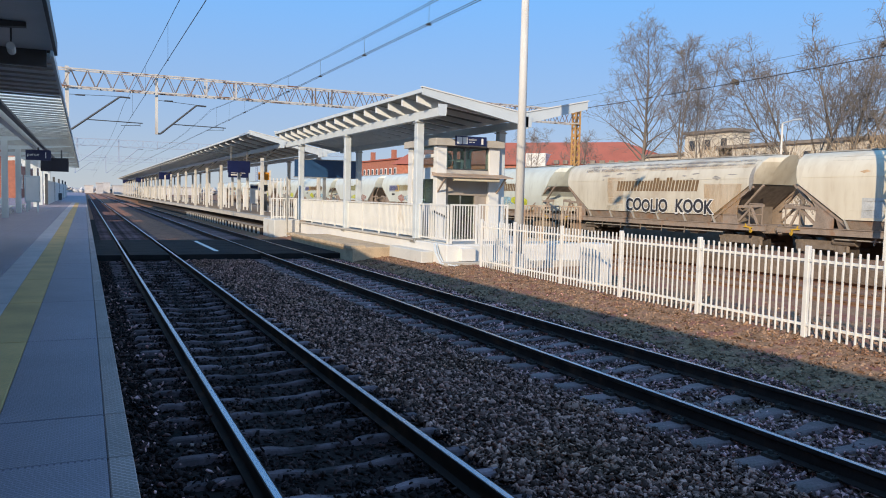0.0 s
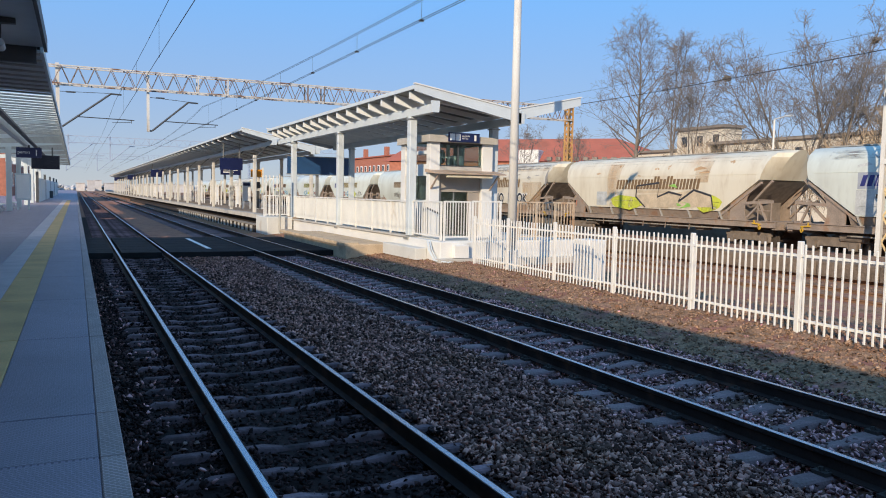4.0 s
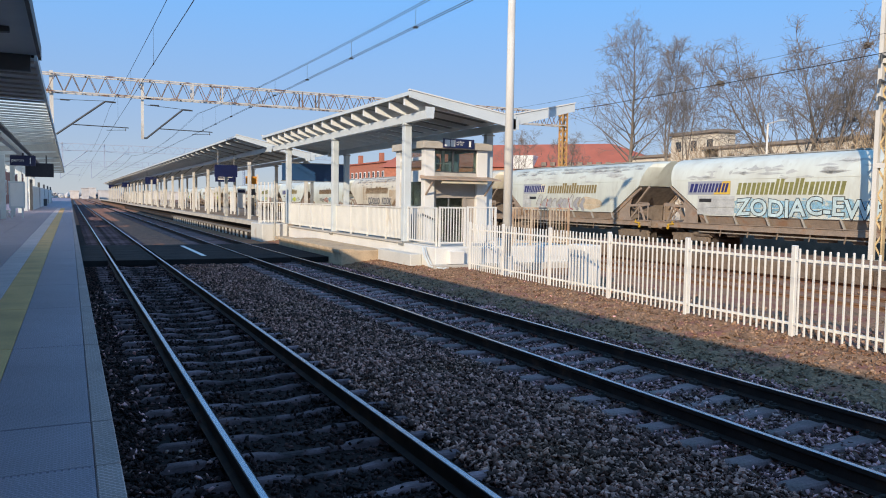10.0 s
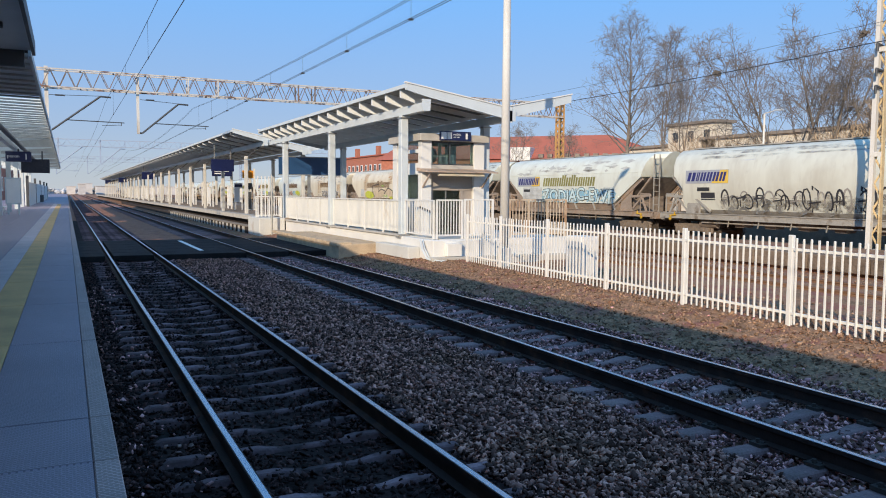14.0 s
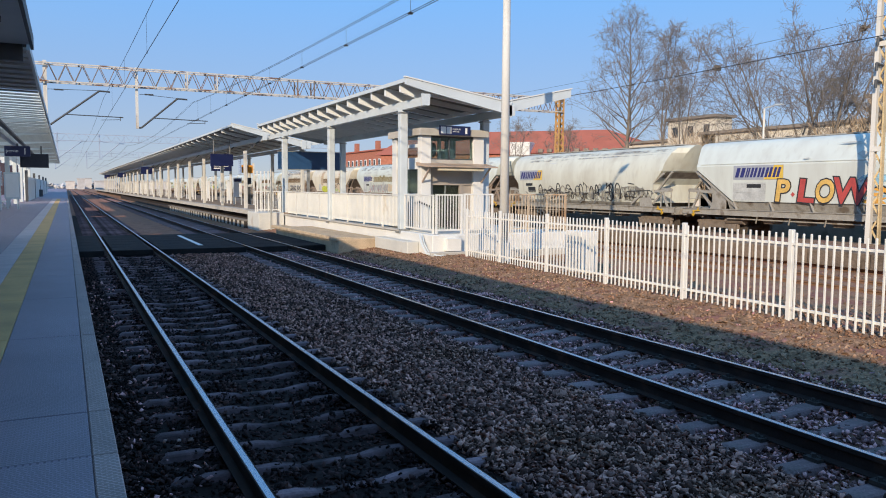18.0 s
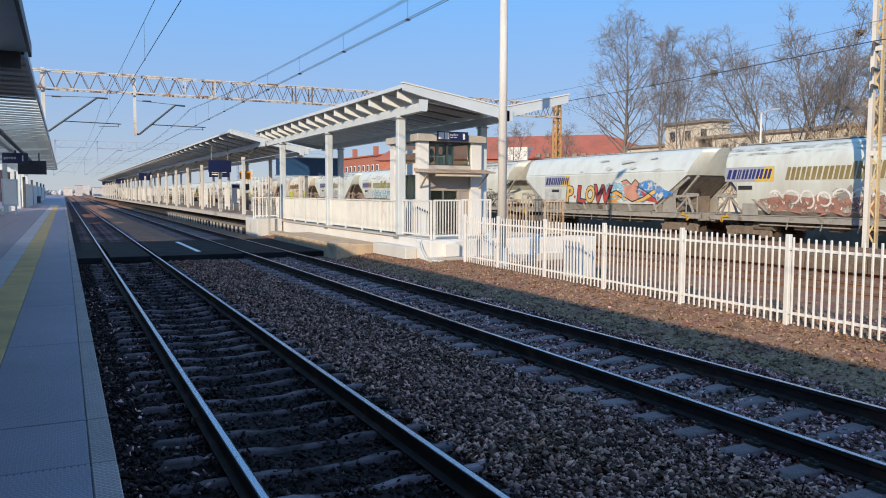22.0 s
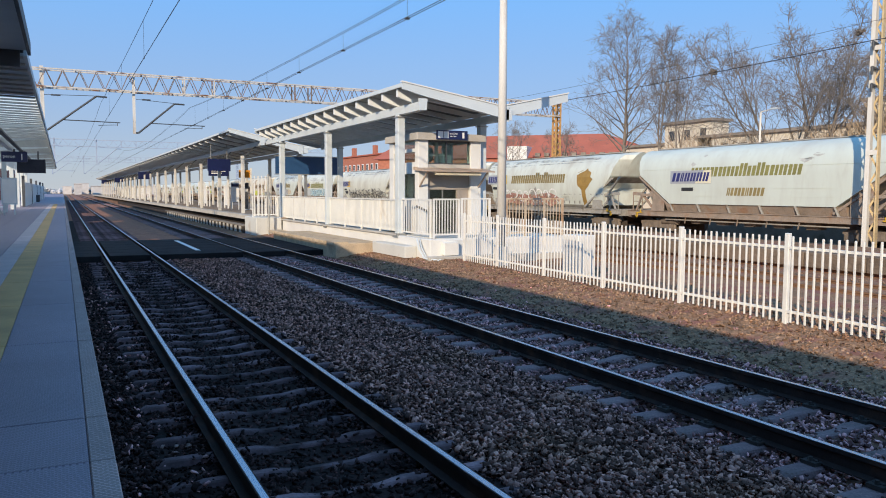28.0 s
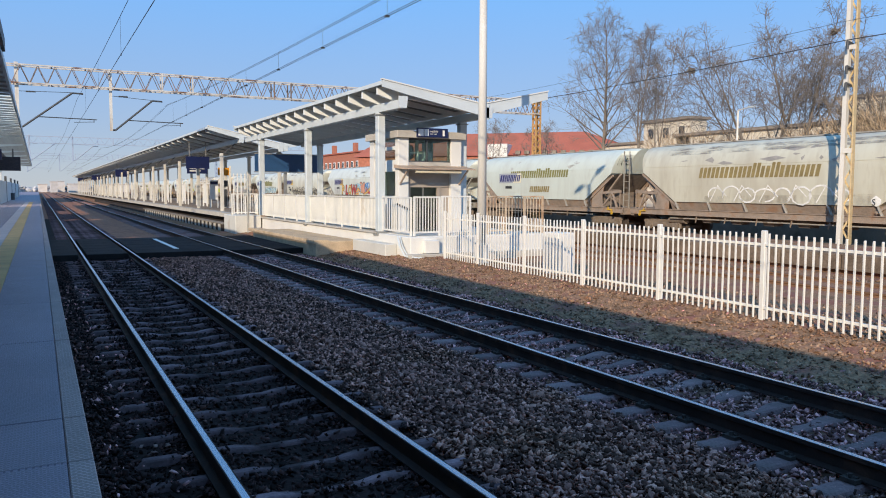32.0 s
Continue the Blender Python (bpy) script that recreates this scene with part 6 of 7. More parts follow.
def wagon(label, length, kind, paint, under, at_s):
    """One hopper wagon, its camera-side end at local y = 0."""
    w = thing("hopper_wagon", label, "freight wagon", "grain wagons of the passing train")
    L_ = length
    if kind == "hopper":
        st_ = [(0.34, 3.0, 0.0, 0.42, 0.66), (0.82, 3.0, 0.0, 1.0, 0.30), (3.35, 1.62, 0.0, 1.0, 0.0), (L_ - 3.35, 1.62, 0.0, 1.0, 0.0), (L_ - 0.82, 3.0, 0.0, 1.0, -0.30), (L_ - 0.34, 3.0, 0.0, 0.42, -0.66)]
        creased(part("body", shell(CREASED if label.startswith("silver") else HOP, st_), paint, w), 24)
        low = 1.62
        chute = Shape().prism([(-1.44, 1.62), (1.44, 1.62), (1.2, 1.12), (-1.2, 1.12)], 3.0, L_ - 3.0)
        part("discharge_hopper", chute, under, w)
        n = 6
        for z in (2.32, 1.98, 3.22):
            part("seam", Shape().box(-1.506 if z < 3 else -1.486, 3.4 if z < 3 else 1.4, z, -1.48 if z < 3 else -1.46, L_ - (3.4 if z < 3 else 1.4), z + 0.022), paint, w)
        for i in range(n):
            y = 3.4 + (L_ - 6.8) * i / (n - 1)
            for sx in (-1, 1):
                part("rib", Shape().bar((sx * 1.47, y, 1.62), (sx * 1.42, y - 0.18, 1.2), 0.1, 0.07), M_UNDERGREY, w)
    else:
        st_ = [(0.34, 3.0, 0.0, 0.42, 0.66), (0.82, 3.0, 0.0, 1.0, 0.30), (1.62, 2.35, 0.0, 1.0, 0.1), (1.78, 1.45, 0.0, 1.0, 0.0), (L_ - 1.78, 1.45, 0.0, 1.0, 0.0), (L_ - 1.62, 2.35, 0.0, 1.0, -0.1), (L_ - 0.82, 3.0, 0.0, 1.0, -0.30), (L_ - 0.34, 3.0, 0.0, 0.42, -0.66)]
        creased(part("body", shell(RND, st_), paint, w), 24)
        part("discharge_hopper", Shape().prism([(-1.3, 1.45), (1.3, 1.45), (1.0, 1.1), (-1.0, 1.1)], 2.5, L_ - 2.5), under, w)
    for sx in (-1.42, 1.42):
        part("sole_bar", Shape().box(sx - 0.06, 0.3, 1.0, sx + 0.06, L_ - 0.3, 1.24).box(sx - 0.1, 0.3, 1.24, sx + 0.1, L_ - 0.3, 1.27), under, w)
    part("underframe", Shape().box(-0.35, 0.3, 0.85, 0.35, L_ - 0.3, 1.15), M_BOGIE, w)
    part("roof_walk", Shape().box(-0.32, 1.2, 4.28, 0.32, L_ - 1.2, 4.33), M_UNDERGREY, w)
    for end, sgn in ((0.0, 1), (L_, -1)):
        part("headstock", Shape().box(-1.42, min(end + sgn * 0.3, end + sgn * 0.5), 0.92, 1.42, max(end + sgn * 0.3, end + sgn * 0.5), 1.26), under, w)
        part("end_floor", Shape().box(-1.4, min(end + sgn * 0.35, end + sgn * 2.6), 1.2, 1.4, max(end + sgn * 0.35, end + sgn * 2.6), 1.25), under, w)
        # sloping end sheet of the hopper and its stays
        y0, y1 = end + sgn * 1.15, end + sgn * 3.3
        # Bogie colour here puts the shade under the overhanging end into both sheets.
        part("slope_sheet", Shape().quad((-1.2, y0, 2.95), (1.2, y0, 2.95), (1.2, y1, 1.25), (-1.2, y1, 1.25)).quad((-1.2, y0 + sgn * 0.04, 2.95), (-1.2, y1 + sgn * 0.04, 1.25), (1.2, y1 + sgn * 0.04, 1.25), (1.2, y0 + sgn * 0.04, 2.95)), M_BOGIE, w)
        part("end_bulkhead", Shape().box(-1.05, min(end + sgn * 2.3, end + sgn * 2.35), 1.25, 1.05, max(end + sgn * 2.3, end + sgn * 2.35), 2.2), M_BOGIE, w)
        e = lambda q: end + sgn * q
        for sx in (-1.36, 1.36):
            part("end_plate", Shape().prism([(e(2.85), 1.27), (e(2.85), 1.95), (e(1.75), 2.85), (e(1.2), 3.05), (e(1.62), 2.66), (e(1.92), 2.25), (e(2.04), 1.85), (e(2.02), 1.5), (e(1.92), 1.27)], sx - 0.02, sx + 0.02, axis="x"), under, w)
            part("edge_stay", Shape().bar((sx * 1.02, e(3.5), 1.36), (sx * 1.02, e(1.15), 2.88), 0.09, 0.1), under, w)
            part("stay", Shape().bar((sx, e(0.85), 1.27), (sx, e(1.25), 2.05), 0.08, 0.08), under, w)
            part("stay", Shape().bar((sx * 0.95, e(1.95), 1.4), (sx * 0.95, e(1.2), 2.05), 0.09, 0.09), under, w)
            part("stay", Shape().bar((sx * 0.85, e(1.95), 1.9), (sx * 0.85, e(0.8), 2.95), 0.09, 0.09), under, w)
            part("cross_arm", Shape().bar((sx, e(0.55), 2.08), (sx, e(2.1), 2.0), 0.07, 0.12), under, w)
            bf = part("buffer", Shape().tube((math.copysign(0.87, sx), end + sgn * 0.3, 1.06), (math.copysign(0.87, sx), end + sgn * 0.06, 1.06), 0.11, 0.1, 12).tube((math.copysign(0.87, sx), end + sgn * 0.06, 1.06), (math.copysign(0.87, sx), end + sgn * 0.0, 1.06), 0.24, 0.25, 16), M_BOGIE, w)
        part("coupling", Shape().bar((0, end + sgn * 0.3, 0.98), (0, end + sgn * 0.02, 0.93), 0.1, 0.12), M_BOGIE, w)
        if sgn > 0 and label.startswith(("blue-grey", "off-white")):
            lad = part("ladder", Shape().bar((-1.3, end + sgn * 0.42, 1.0), (-1.3, end + sgn * 0.42, 4.1), 0.04, 0.04).bar((-0.95, end + sgn * 0.42, 1.0), (-0.95, end + sgn * 0.42, 4.1), 0.04, 0.04), M_UNDERGREY, w)
            for k in range(9):
                part("rung", Shape().bar((-1.3, end + sgn * 0.42, 1.3 + 0.32 * k), (-0.95, end + sgn * 0.42, 1.3 + 0.32 * k), 0.025, 0.025), M_UNDERGREY, lad)
        part("handrail", Shape().bar((-1.38, end + sgn * 0.6, 1.25), (-1.38, end + sgn * 0.6, 2.15), 0.04, 0.04).bar((-1.38, end + sgn * 1.3, 1.25), (-1.38, end + sgn * 1.3, 2.15), 0.04, 0.04).bar((-1.38, end + sgn * 0.58, 2.15), (-1.38, end + sgn * 1.32, 2.15), 0.04, 0.04).bar((-1.38, end + sgn * 0.6, 1.7), (-1.38, end + sgn * 1.3, 1.7), 0.03, 0.03), under, w)
        part("brake_rigging", Shape().bar((-1.53, end + sgn * 1.0, 1.13), (-1.53, end + sgn * 1.45, 1.17), 0.03, 0.05).bar((-1.53, end + sgn * 1.1, 1.15), (-1.53, end + sgn * 1.05, 0.9), 0.04, 0.05).bar((-1.53, end + sgn * 1.32, 1.16), (-1.53, end + sgn * 1.36, 1.3), 0.04, 0.04).tube((-1.50, end + sgn * 1.05, 0.98), (-1.55, end + sgn * 1.05, 0.98), 0.07, n=10), M_YEL, w, "yellow painted brake handle")
    for i in range(5):
        y = L_ * (0.3 + 0.1 * i)
        part("discharge_gate", Shape().prism([(-1.25, 1.0), (-1.1, 0.7), (-0.6, 0.7), (-0.5, 1.0)], y - 0.28, y + 0.22), M_BOGIE, w)
        part("gate_lever", Shape().bar((-1.42, y + 0.3, 0.98), (-1.35, y + 0.42, 0.72), 0.04, 0.06), under, w)
    part("brake_pipe", Shape().tube((-1.3, 2.9, 0.86), (-1.3, L_ - 2.9, 0.86), 0.03, n=6), M_UNDERGREY, w)
    part("air_tank", Shape().tube((-1.0, L_ * 0.78, 0.78), (-1.0, L_ * 0.78 + 1.0, 0.78), 0.18, n=12), M_BOGIE, w)
    for y in (2.1, L_ - 2.1):
        for ws in bogie(w, y):
            wheelsets.append((ws, ws.location.y))
    train.append((w, at_s))
    return w


def logo(w, y, z, yellow=M_LOGOYELLOW):
    """The owner's plate: a slate panel with a yellow corner and slanted dark blue blocks."""
    x = -1.508
    yb = y
    y += moved(w)
    part("owner_plate", Shape().box(x - 0.002, y - 2.6, z, x + 0.004, y, z + 0.6), M_LOGOPANEL, w)
    part("plate_corner", Shape().quad((x - 0.005, y - 1.6, z + 0.01), (x - 0.005, y - 2.59, z + 0.01), (x - 0.005, y - 2.59, z + 0.59), (x - 0.005, y - 2.15, z + 0.59)), yellow, w)
    word_blocks(w, "plate_block", yb - 0.1, z + 0.1, 0.40, (0.38, 0.10, 0.22, 0.22, 0.24, 0.24), M_LOGOBLUE, x=x - 0.009, slant=0.3, gap=0.16)
    part("number_block", Shape().box(x - 0.002, y - 1.5, z - 0.34, x + 0.004, y - 0.75, z - 0.18), M_CABLE, w)


TRANS = (0.34, 0.34, 0.38, 0.38, 0.34, 0.34, 0.32, 0.36, 0.32, 0.38, 0.3, 0.32, 0.34)

train = []
PAINTS = {
    "A": wagon_paint("wagon_paint_cream", (0.63, 0.578, 0.461), (0.441, 0.378, 0.274), (0.294, 0.168, 0.0882), 0.7),
    "B": wagon_paint("wagon_paint_rusty", (0.693, 0.63, 0.49), (0.546, 0.462, 0.333), (0.483, 0.263, 0.108), 0.7),
    "C": wagon_paint("wagon_paint_grey", (0.599, 0.629, 0.557), (0.479, 0.489, 0.426), (0.448, 0.439, 0.38), 0.80),
    "D": wagon_paint("wagon_paint_white", (0.659, 0.689, 0.612), (0.539, 0.538, 0.464), (0.459, 0.449, 0.389), 0.80),
    "E": wagon_paint("wagon_paint_round", (0.629, 0.629, 0.537), (0.499, 0.478, 0.398), (0.399, 0.349, 0.269), 0.80),
    "F": wagon_paint("wagon_paint_silver", (0.618, 0.654, 0.602), (0.518, 0.529, 0.482), (0.468, 0.469, 0.417), 0.75),
    "G": wagon_paint("wagon_paint_pale", (0.618, 0.649, 0.574), (0.489, 0.478, 0.408), (0.379, 0.329, 0.25), 0.80),
    "H": wagon_paint("wagon_paint_blue_grey", (0.579, 0.629, 0.566), (0.499, 0.52, 0.464), (0.459, 0.449, 0.398), 0.70),
    "I": wagon_paint("wagon_paint_beige", (0.561, 0.545, 0.44), (0.436, 0.401, 0.312), (0.416, 0.36, 0.275), 0.90),
}
GAPS = [84.4, 67.8, 52.0, 36.55, 20.15, 3.7, -12.0, -27.6, -44.1]
SPEC = [("A", "hopper", "cream hopper wagon with rusty stains and graffiti", M_UNDER, 100.8), ("B", "hopper", "rust-streaked cream hopper wagon with yellow-green graffiti", M_UNDER, 0), ("C", "hopper", "pale grey hopper wagon with a blue owner plate", M_UNDER, 0), ("D", "hopper", "off-white hopper wagon with pale blue graffiti", M_UNDER, 0), ("E", "round", "round-bodied pale grey grain wagon with grey graffiti", M_UNDERGREY, 0), ("F", "hopper", "silver-grey hopper wagon with red and yellow graffiti", M_UNDERGREY, 0), ("G", "round", "round-bodied pale wagon with a golden wheat ear", M_UNDERGREY, 0), ("H", "hopper", "blue-grey hopper wagon with olive lettering", M_UNDER, 0), ("I", "hopper", "beige hopper wagon with olive lettering", M_UNDER, 0)]
W = {}
for i, (key, kind, label, under, top) in enumerate(SPEC):
    hi = top or GAPS[i - 1]
    W[key] = wagon(label, hi - GAPS[i], kind, PAINTS[key], under, GAPS[i])
for i in range(9):
    wagon("grey hopper wagon far along the train", 16.4, "hopper" if i % 3 else "round", PAINTS["CDFHGADCF"[i]], M_UNDER, 100.8 + 16.4 * i)
SHIFT[W["G"].name] = 0.0
FAR = [w_ for w_, _ in train[len(SPEC):]]


# ---- paint, plates and graffiti on the wagons ----
def side_x(prof_, z):
    for (x0, z0), (x1, z1) in zip(prof_, prof_[1:]):
        if z0 >= z >= z1 and z0 > z1:
            return x0 + (x1 - x0) * (z0 - z) / (z0 - z1)
    return prof_[-1][0]


def patch(w, name, prof_, pts, material, lift=0.006, label=""):
    """A painted patch on the wagon side: a polygon of (y, z), cut into bands so that it follows the bulge."""
    pts = [(y + moved(w), z) for y, z in pts]
    zs = [p[1] for p in pts]
    lo, hi = min(zs), max(zs)
    n = max(2, int((hi - lo) / 0.12))
    s = Shape()
    for i in range(n):
        a, b_ = lo + (hi - lo) * i / n, lo + (hi - lo) * (i + 1) / n
        rows = []
        for z in (a + 1e-4, b_ - 1e-4):
            cut = []
            for (y0, z0), (y1, z1) in zip(pts, pts[1:] + pts[:1]):
                if (z0 - z) * (z1 - z) < 0:
                    cut.append(y0 + (y1 - y0) * (z - z0) / (z1 - z0))
            rows.append((z, sorted(cut)))
        (za, ca_), (zb, cb_) = rows
        for k in range(0, min(len(ca_), len(cb_)) - 1, 2):
            xa, xb = -side_x(prof_, za) - lift, -side_x(prof_, zb) - lift
            s.quad((xa, ca_[k + 1], za), (xa, ca_[k], za), (xb, cb_[k], zb), (xb, cb_[k + 1], zb))
    me = s.mesh(name)
    bm = bmesh.new()
    bm.from_mesh(me)
    bmesh.ops.remove_doubles(bm, verts=bm.verts, dist=0.004)
    bm.to_mesh(me)
    bm.free()
    return part(name, me, material, w, label)


def stroke(w, name, prof_, lines, width, material, lift=0.012):
    """Sprayed lines: each polyline of (y, z) is one narrow band on the wagon side."""
    for pts in lines:
        pts = [Vector((y + moved(w), z)) for y, z in pts]
        s = Shape()
        for i, p in enumerate(pts):
            d = pts[min(i + 1, len(pts) - 1)] - pts[max(i - 1, 0)]
            d = d.normalized() if d.length > 1e-5 else Vector((1, 0))
            q = Vector((-d.y, d.x)) * width / 2 * (1.15 if 0 < i < len(pts) - 1 else 0.8)
            for c in (p + q, p - q):
                s.v.append((-side_x(prof_, c.y) - lift, c.x, c.y))
        s.f = [(2 * i, 2 * i + 1, 2 * i + 3, 2 * i + 2) for i in range(len(pts) - 1)]
        part(name, s, material, w)


def blob(y, z, ry, rz, rough, seed, n=22):
    rng = random.Random(seed)
    return [(y + ry * math.cos(2 * math.pi * i / n) * (1 + rng.uniform(-rough, rough)), z + rz * math.sin(2 * math.pi * i / n) * (1 + rng.uniform(-rough, rough))) for i in range(n)]


def arc(y, z, ry, rz, a0, a1, n=12):
    return [(y + ry * math.cos(radians(a0 + (a1 - a0) * i / n)), z + rz * math.sin(radians(a0 + (a1 - a0) * i / n))) for i in range(n + 1)]


def paint(name, color, rough=0.6):
    return mat(name, color, rough, var=0.25, scale=2.5, fine=15, bump=0)


def mist(name, color, scale, lo, hi, stretch=(1, 1, 1), most=1.0):
    """Thin sprayed or rusty paint that breaks up into specks and streaks."""
    m = paint(name, color)
    N, L = m.node_tree.nodes, m.node_tree.links
    tc = N.new("ShaderNodeTexCoord")
    mp = N.new("ShaderNodeMapping")
    mp.inputs["Scale"].default_value = stretch
    n = N.new("ShaderNodeTexNoise")
    n.inputs["Scale"].default_value, n.inputs["Detail"].default_value, n.inputs["Roughness"].default_value = scale, 6, 0.65
    r = N.new("ShaderNodeMapRange")
    r.inputs["From Min"].default_value, r.inputs["From Max"].default_value, r.inputs["To Max"].default_value = lo, hi, most
    L.new(tc.outputs["Object"], mp.inputs["Vector"])
    L.new(mp.outputs[0], n.inputs["Vector"])
    L.new(n.outputs["Fac"], r.inputs["Value"])
    L.new(r.outputs["Result"], N["Principled BSDF"].inputs["Alpha"])
    return m


G_RUSTRUN = mist("rust_streaks", (0.55, 0.34, 0.16), 1.1, 0.32, 0.80, (1, 1.3, 0.35), 0.6)
G_GRIME = mist("roof_grime", (0.27, 0.25, 0.22), 2.2, 0.42, 0.70, (1, 0.5, 1.5), 0.8)
G_DUSTLINE = mist("lower_grime", (0.26, 0.22, 0.175), 1.7, 0.42, 0.80, (1, 1.2, 0.5), 0.55)
G_BLUEMIST = mist("blue_spray_mist", (0.05, 0.24, 0.60), 3.0, 0.40, 0.56)
G_CYANMIST = mist("cyan_spray_mist", (0.28, 0.52, 0.66), 2.6, 0.40, 0.60)
G_LIMEMIST = mist("lime_spray_mist", (0.52, 0.55, 0.05), 2.4, 0.34, 0.48)
G_ROSEMIST = mist("rose_spray_mist", (0.42, 0.22, 0.17), 2.2, 0.36, 0.54)
G_SMOKEMIST = mist("smoke_spray_mist", (0.22, 0.21, 0.19), 2.2, 0.42, 0.66)
G_BLACK = paint("spray_black", (0.035, 0.035, 0.04))
G_WHITE = paint("spray_white", (0.75, 0.74, 0.70))
G_TAN = paint("spray_tan", (0.55, 0.44, 0.30))
G_GREEN = paint("spray_green", (0.25, 0.50, 0.10))
G_GREY = paint("spray_grey", (0.36, 0.36, 0.37))
G_SMOKE = paint("spray_smoke", (0.30, 0.28, 0.25))
G_RED = paint("spray_red", (0.46, 0.07, 0.06))
G_PINK = paint("spray_pink", (0.60, 0.29, 0.20))
G_ORANGE = paint("spray_orange", (0.75, 0.36, 0.06))
G_YELLOW = paint("spray_yellow", (0.68, 0.43, 0.12))
G_GOLD = paint("wheat_gold", (0.33, 0.20, 0.05))
G_PATCH = paint("touch_up_grey", (0.50, 0.51, 0.49))
G_WORN = paint("worn_grey", (0.47, 0.47, 0.43))
G_RUST = paint("rust_stain", (0.50, 0.33, 0.18))

# cream wagon
w = W["A"]
word_blocks(w, "faded_letter", 11.7, 2.68, 0.52, TRANS, M_BROWNTXT, tall=(6, 8), gap=0.13)
text_part(w, "COOLIO", 10.85, 1.68, 0.86, G_BLACK, G_WHITE, grow=0.035, width=0.97, bold=0.03)
text_part(w, "KOOK", 7.05, 1.68, 0.86, G_BLACK, G_WHITE, grow=0.035, width=0.97, bold=0.03)
for y0, y1, z0, z1 in ((5.2, 2.9, 1.66, 3.0), (15.0, 2.2, 3.7, 4.15), (12.6, 11.0, 2.0, 3.4)):
    patch(w, "rust_run", HOP, [(y0, z1), (y1, z1), (y1 + 0.15, z0), (y0 - 0.15, z0)], G_RUSTRUN, 0.005)
patch(w, "grime_patch", HOP, blob(2.4, 3.25, 0.12, 0.5, 0.2, 4), G_SMOKE)
# rust-streaked wagon
w = W["B"]
word_blocks(w, "olive_letter", 12.0, 2.58, 0.5, TRANS, M_BROWNTXT, tall=(6, 8), gap=0.13)
for y0, y1, z0, z1 in ((15.4, 2.4, 3.86, 4.18), (12.9, 11.7, 2.3, 4.15), (6.3, 5.2, 2.9, 4.15)):
    patch(w, "rust_run", HOP, [(y0, z1), (y1, z1), (y1 + 0.15, z0), (y0 - 0.15, z0)], G_RUSTRUN, 0.005)
patch(w, "lime_graffiti", HOP, blob(11.0, 1.93, 1.35, 0.36, 0.18, 5), G_LIMEMIST)
patch(w, "lime_graffiti", HOP, blob(5.25, 1.95, 0.75, 0.4, 0.2, 6), G_LIMEMIST)
patch(w, "tan_graffiti", HOP, [(10.3, 2.75), (8.6, 2.9), (7.6, 2.4), (6.2, 2.55), (5.1, 2.3), (4.95, 1.68), (9.6, 1.66), (10.35, 2.2)], G_TAN, 0.009)
stroke(w, "graffiti_outline", HOP, [[(10.3, 2.75), (8.6, 2.9), (8.7, 2.2), (7.9, 2.45), (7.0, 2.3), (7.2, 2.0), (6.2, 2.55), (5.1, 2.3), (4.95, 1.68)], [(10.3, 2.75), (10.35, 2.2), (9.6, 1.68)]], 0.09, G_BLACK, 0.014)
patch(w, "green_accent", HOP, [(7.4, 2.05), (6.9, 1.75), (6.5, 2.0), (6.3, 1.7), (7.2, 1.66)], G_GREEN, 0.013)
patch(w, "green_accent", HOP, [(8.1, 2.72), (7.5, 2.85), (7.3, 2.65)], G_GREEN, 0.013)
patch(w, "data_panel", HOP, [(13.7, 2.45), (12.8, 2.45), (12.8, 1.72), (13.7, 1.72)], G_PATCH)
# pale grey wagon
w = W["C"]
logo(w, 13.65, 2.62, M_LOGOCREAM)
word_blocks(w, "olive_letter", 10.85, 2.64, 0.46, TRANS[3:], M_OLIVE, tall=(3, 5), gap=0.15)
patch(w, "data_panel", HOP, [(13.7, 2.58), (12.7, 2.58), (12.7, 1.66), (13.7, 1.66)], G_PATCH)
rng = random.Random(5)
for k in range(9):
    y = 12.0 - 0.56 * k
    top = [(y - 0.25 - rng.uniform(-0.15, 0.2), rng.uniform(2.35, 2.62)), (y - 0.5 - rng.uniform(0, 0.2), rng.uniform(2.2, 2.55))]
    patch(w, "grey_graffiti", HOP, [(y + 0.15, 1.66), (y + 0.05, 2.0 + rng.uniform(-0.1, 0.1))] + top + [(y - 0.35, 2.05), (y - 0.5, 1.66), (y - 0.25, 1.66), (y - 0.12, 1.9)], G_GREY if k % 3 else G_PATCH, 0.006 + 0.0008 * k)
    stroke(w, "graffiti_outline", HOP, [[(y + 0.15, 1.66), (y + 0.05, 2.1)] + top + [(y - 0.4, 2.0)]], 0.04, G_SMOKE, 0.016)
stroke(w, "red_accent", HOP, [[(12.2, 1.68), (11.7, 1.7), (11.6, 2.0)], [(11.0, 1.7), (10.8, 2.3)], [(9.6, 2.0), (9.3, 1.68)], [(8.6, 2.4), (8.45, 1.8), (8.1, 1.7)]], 0.055, G_RED, 0.018)
patch(w, "painted_over_patch", HOP, blob(6.7, 2.08, 1.3, 0.34, 0.12, 33), G_TAN, 0.004)
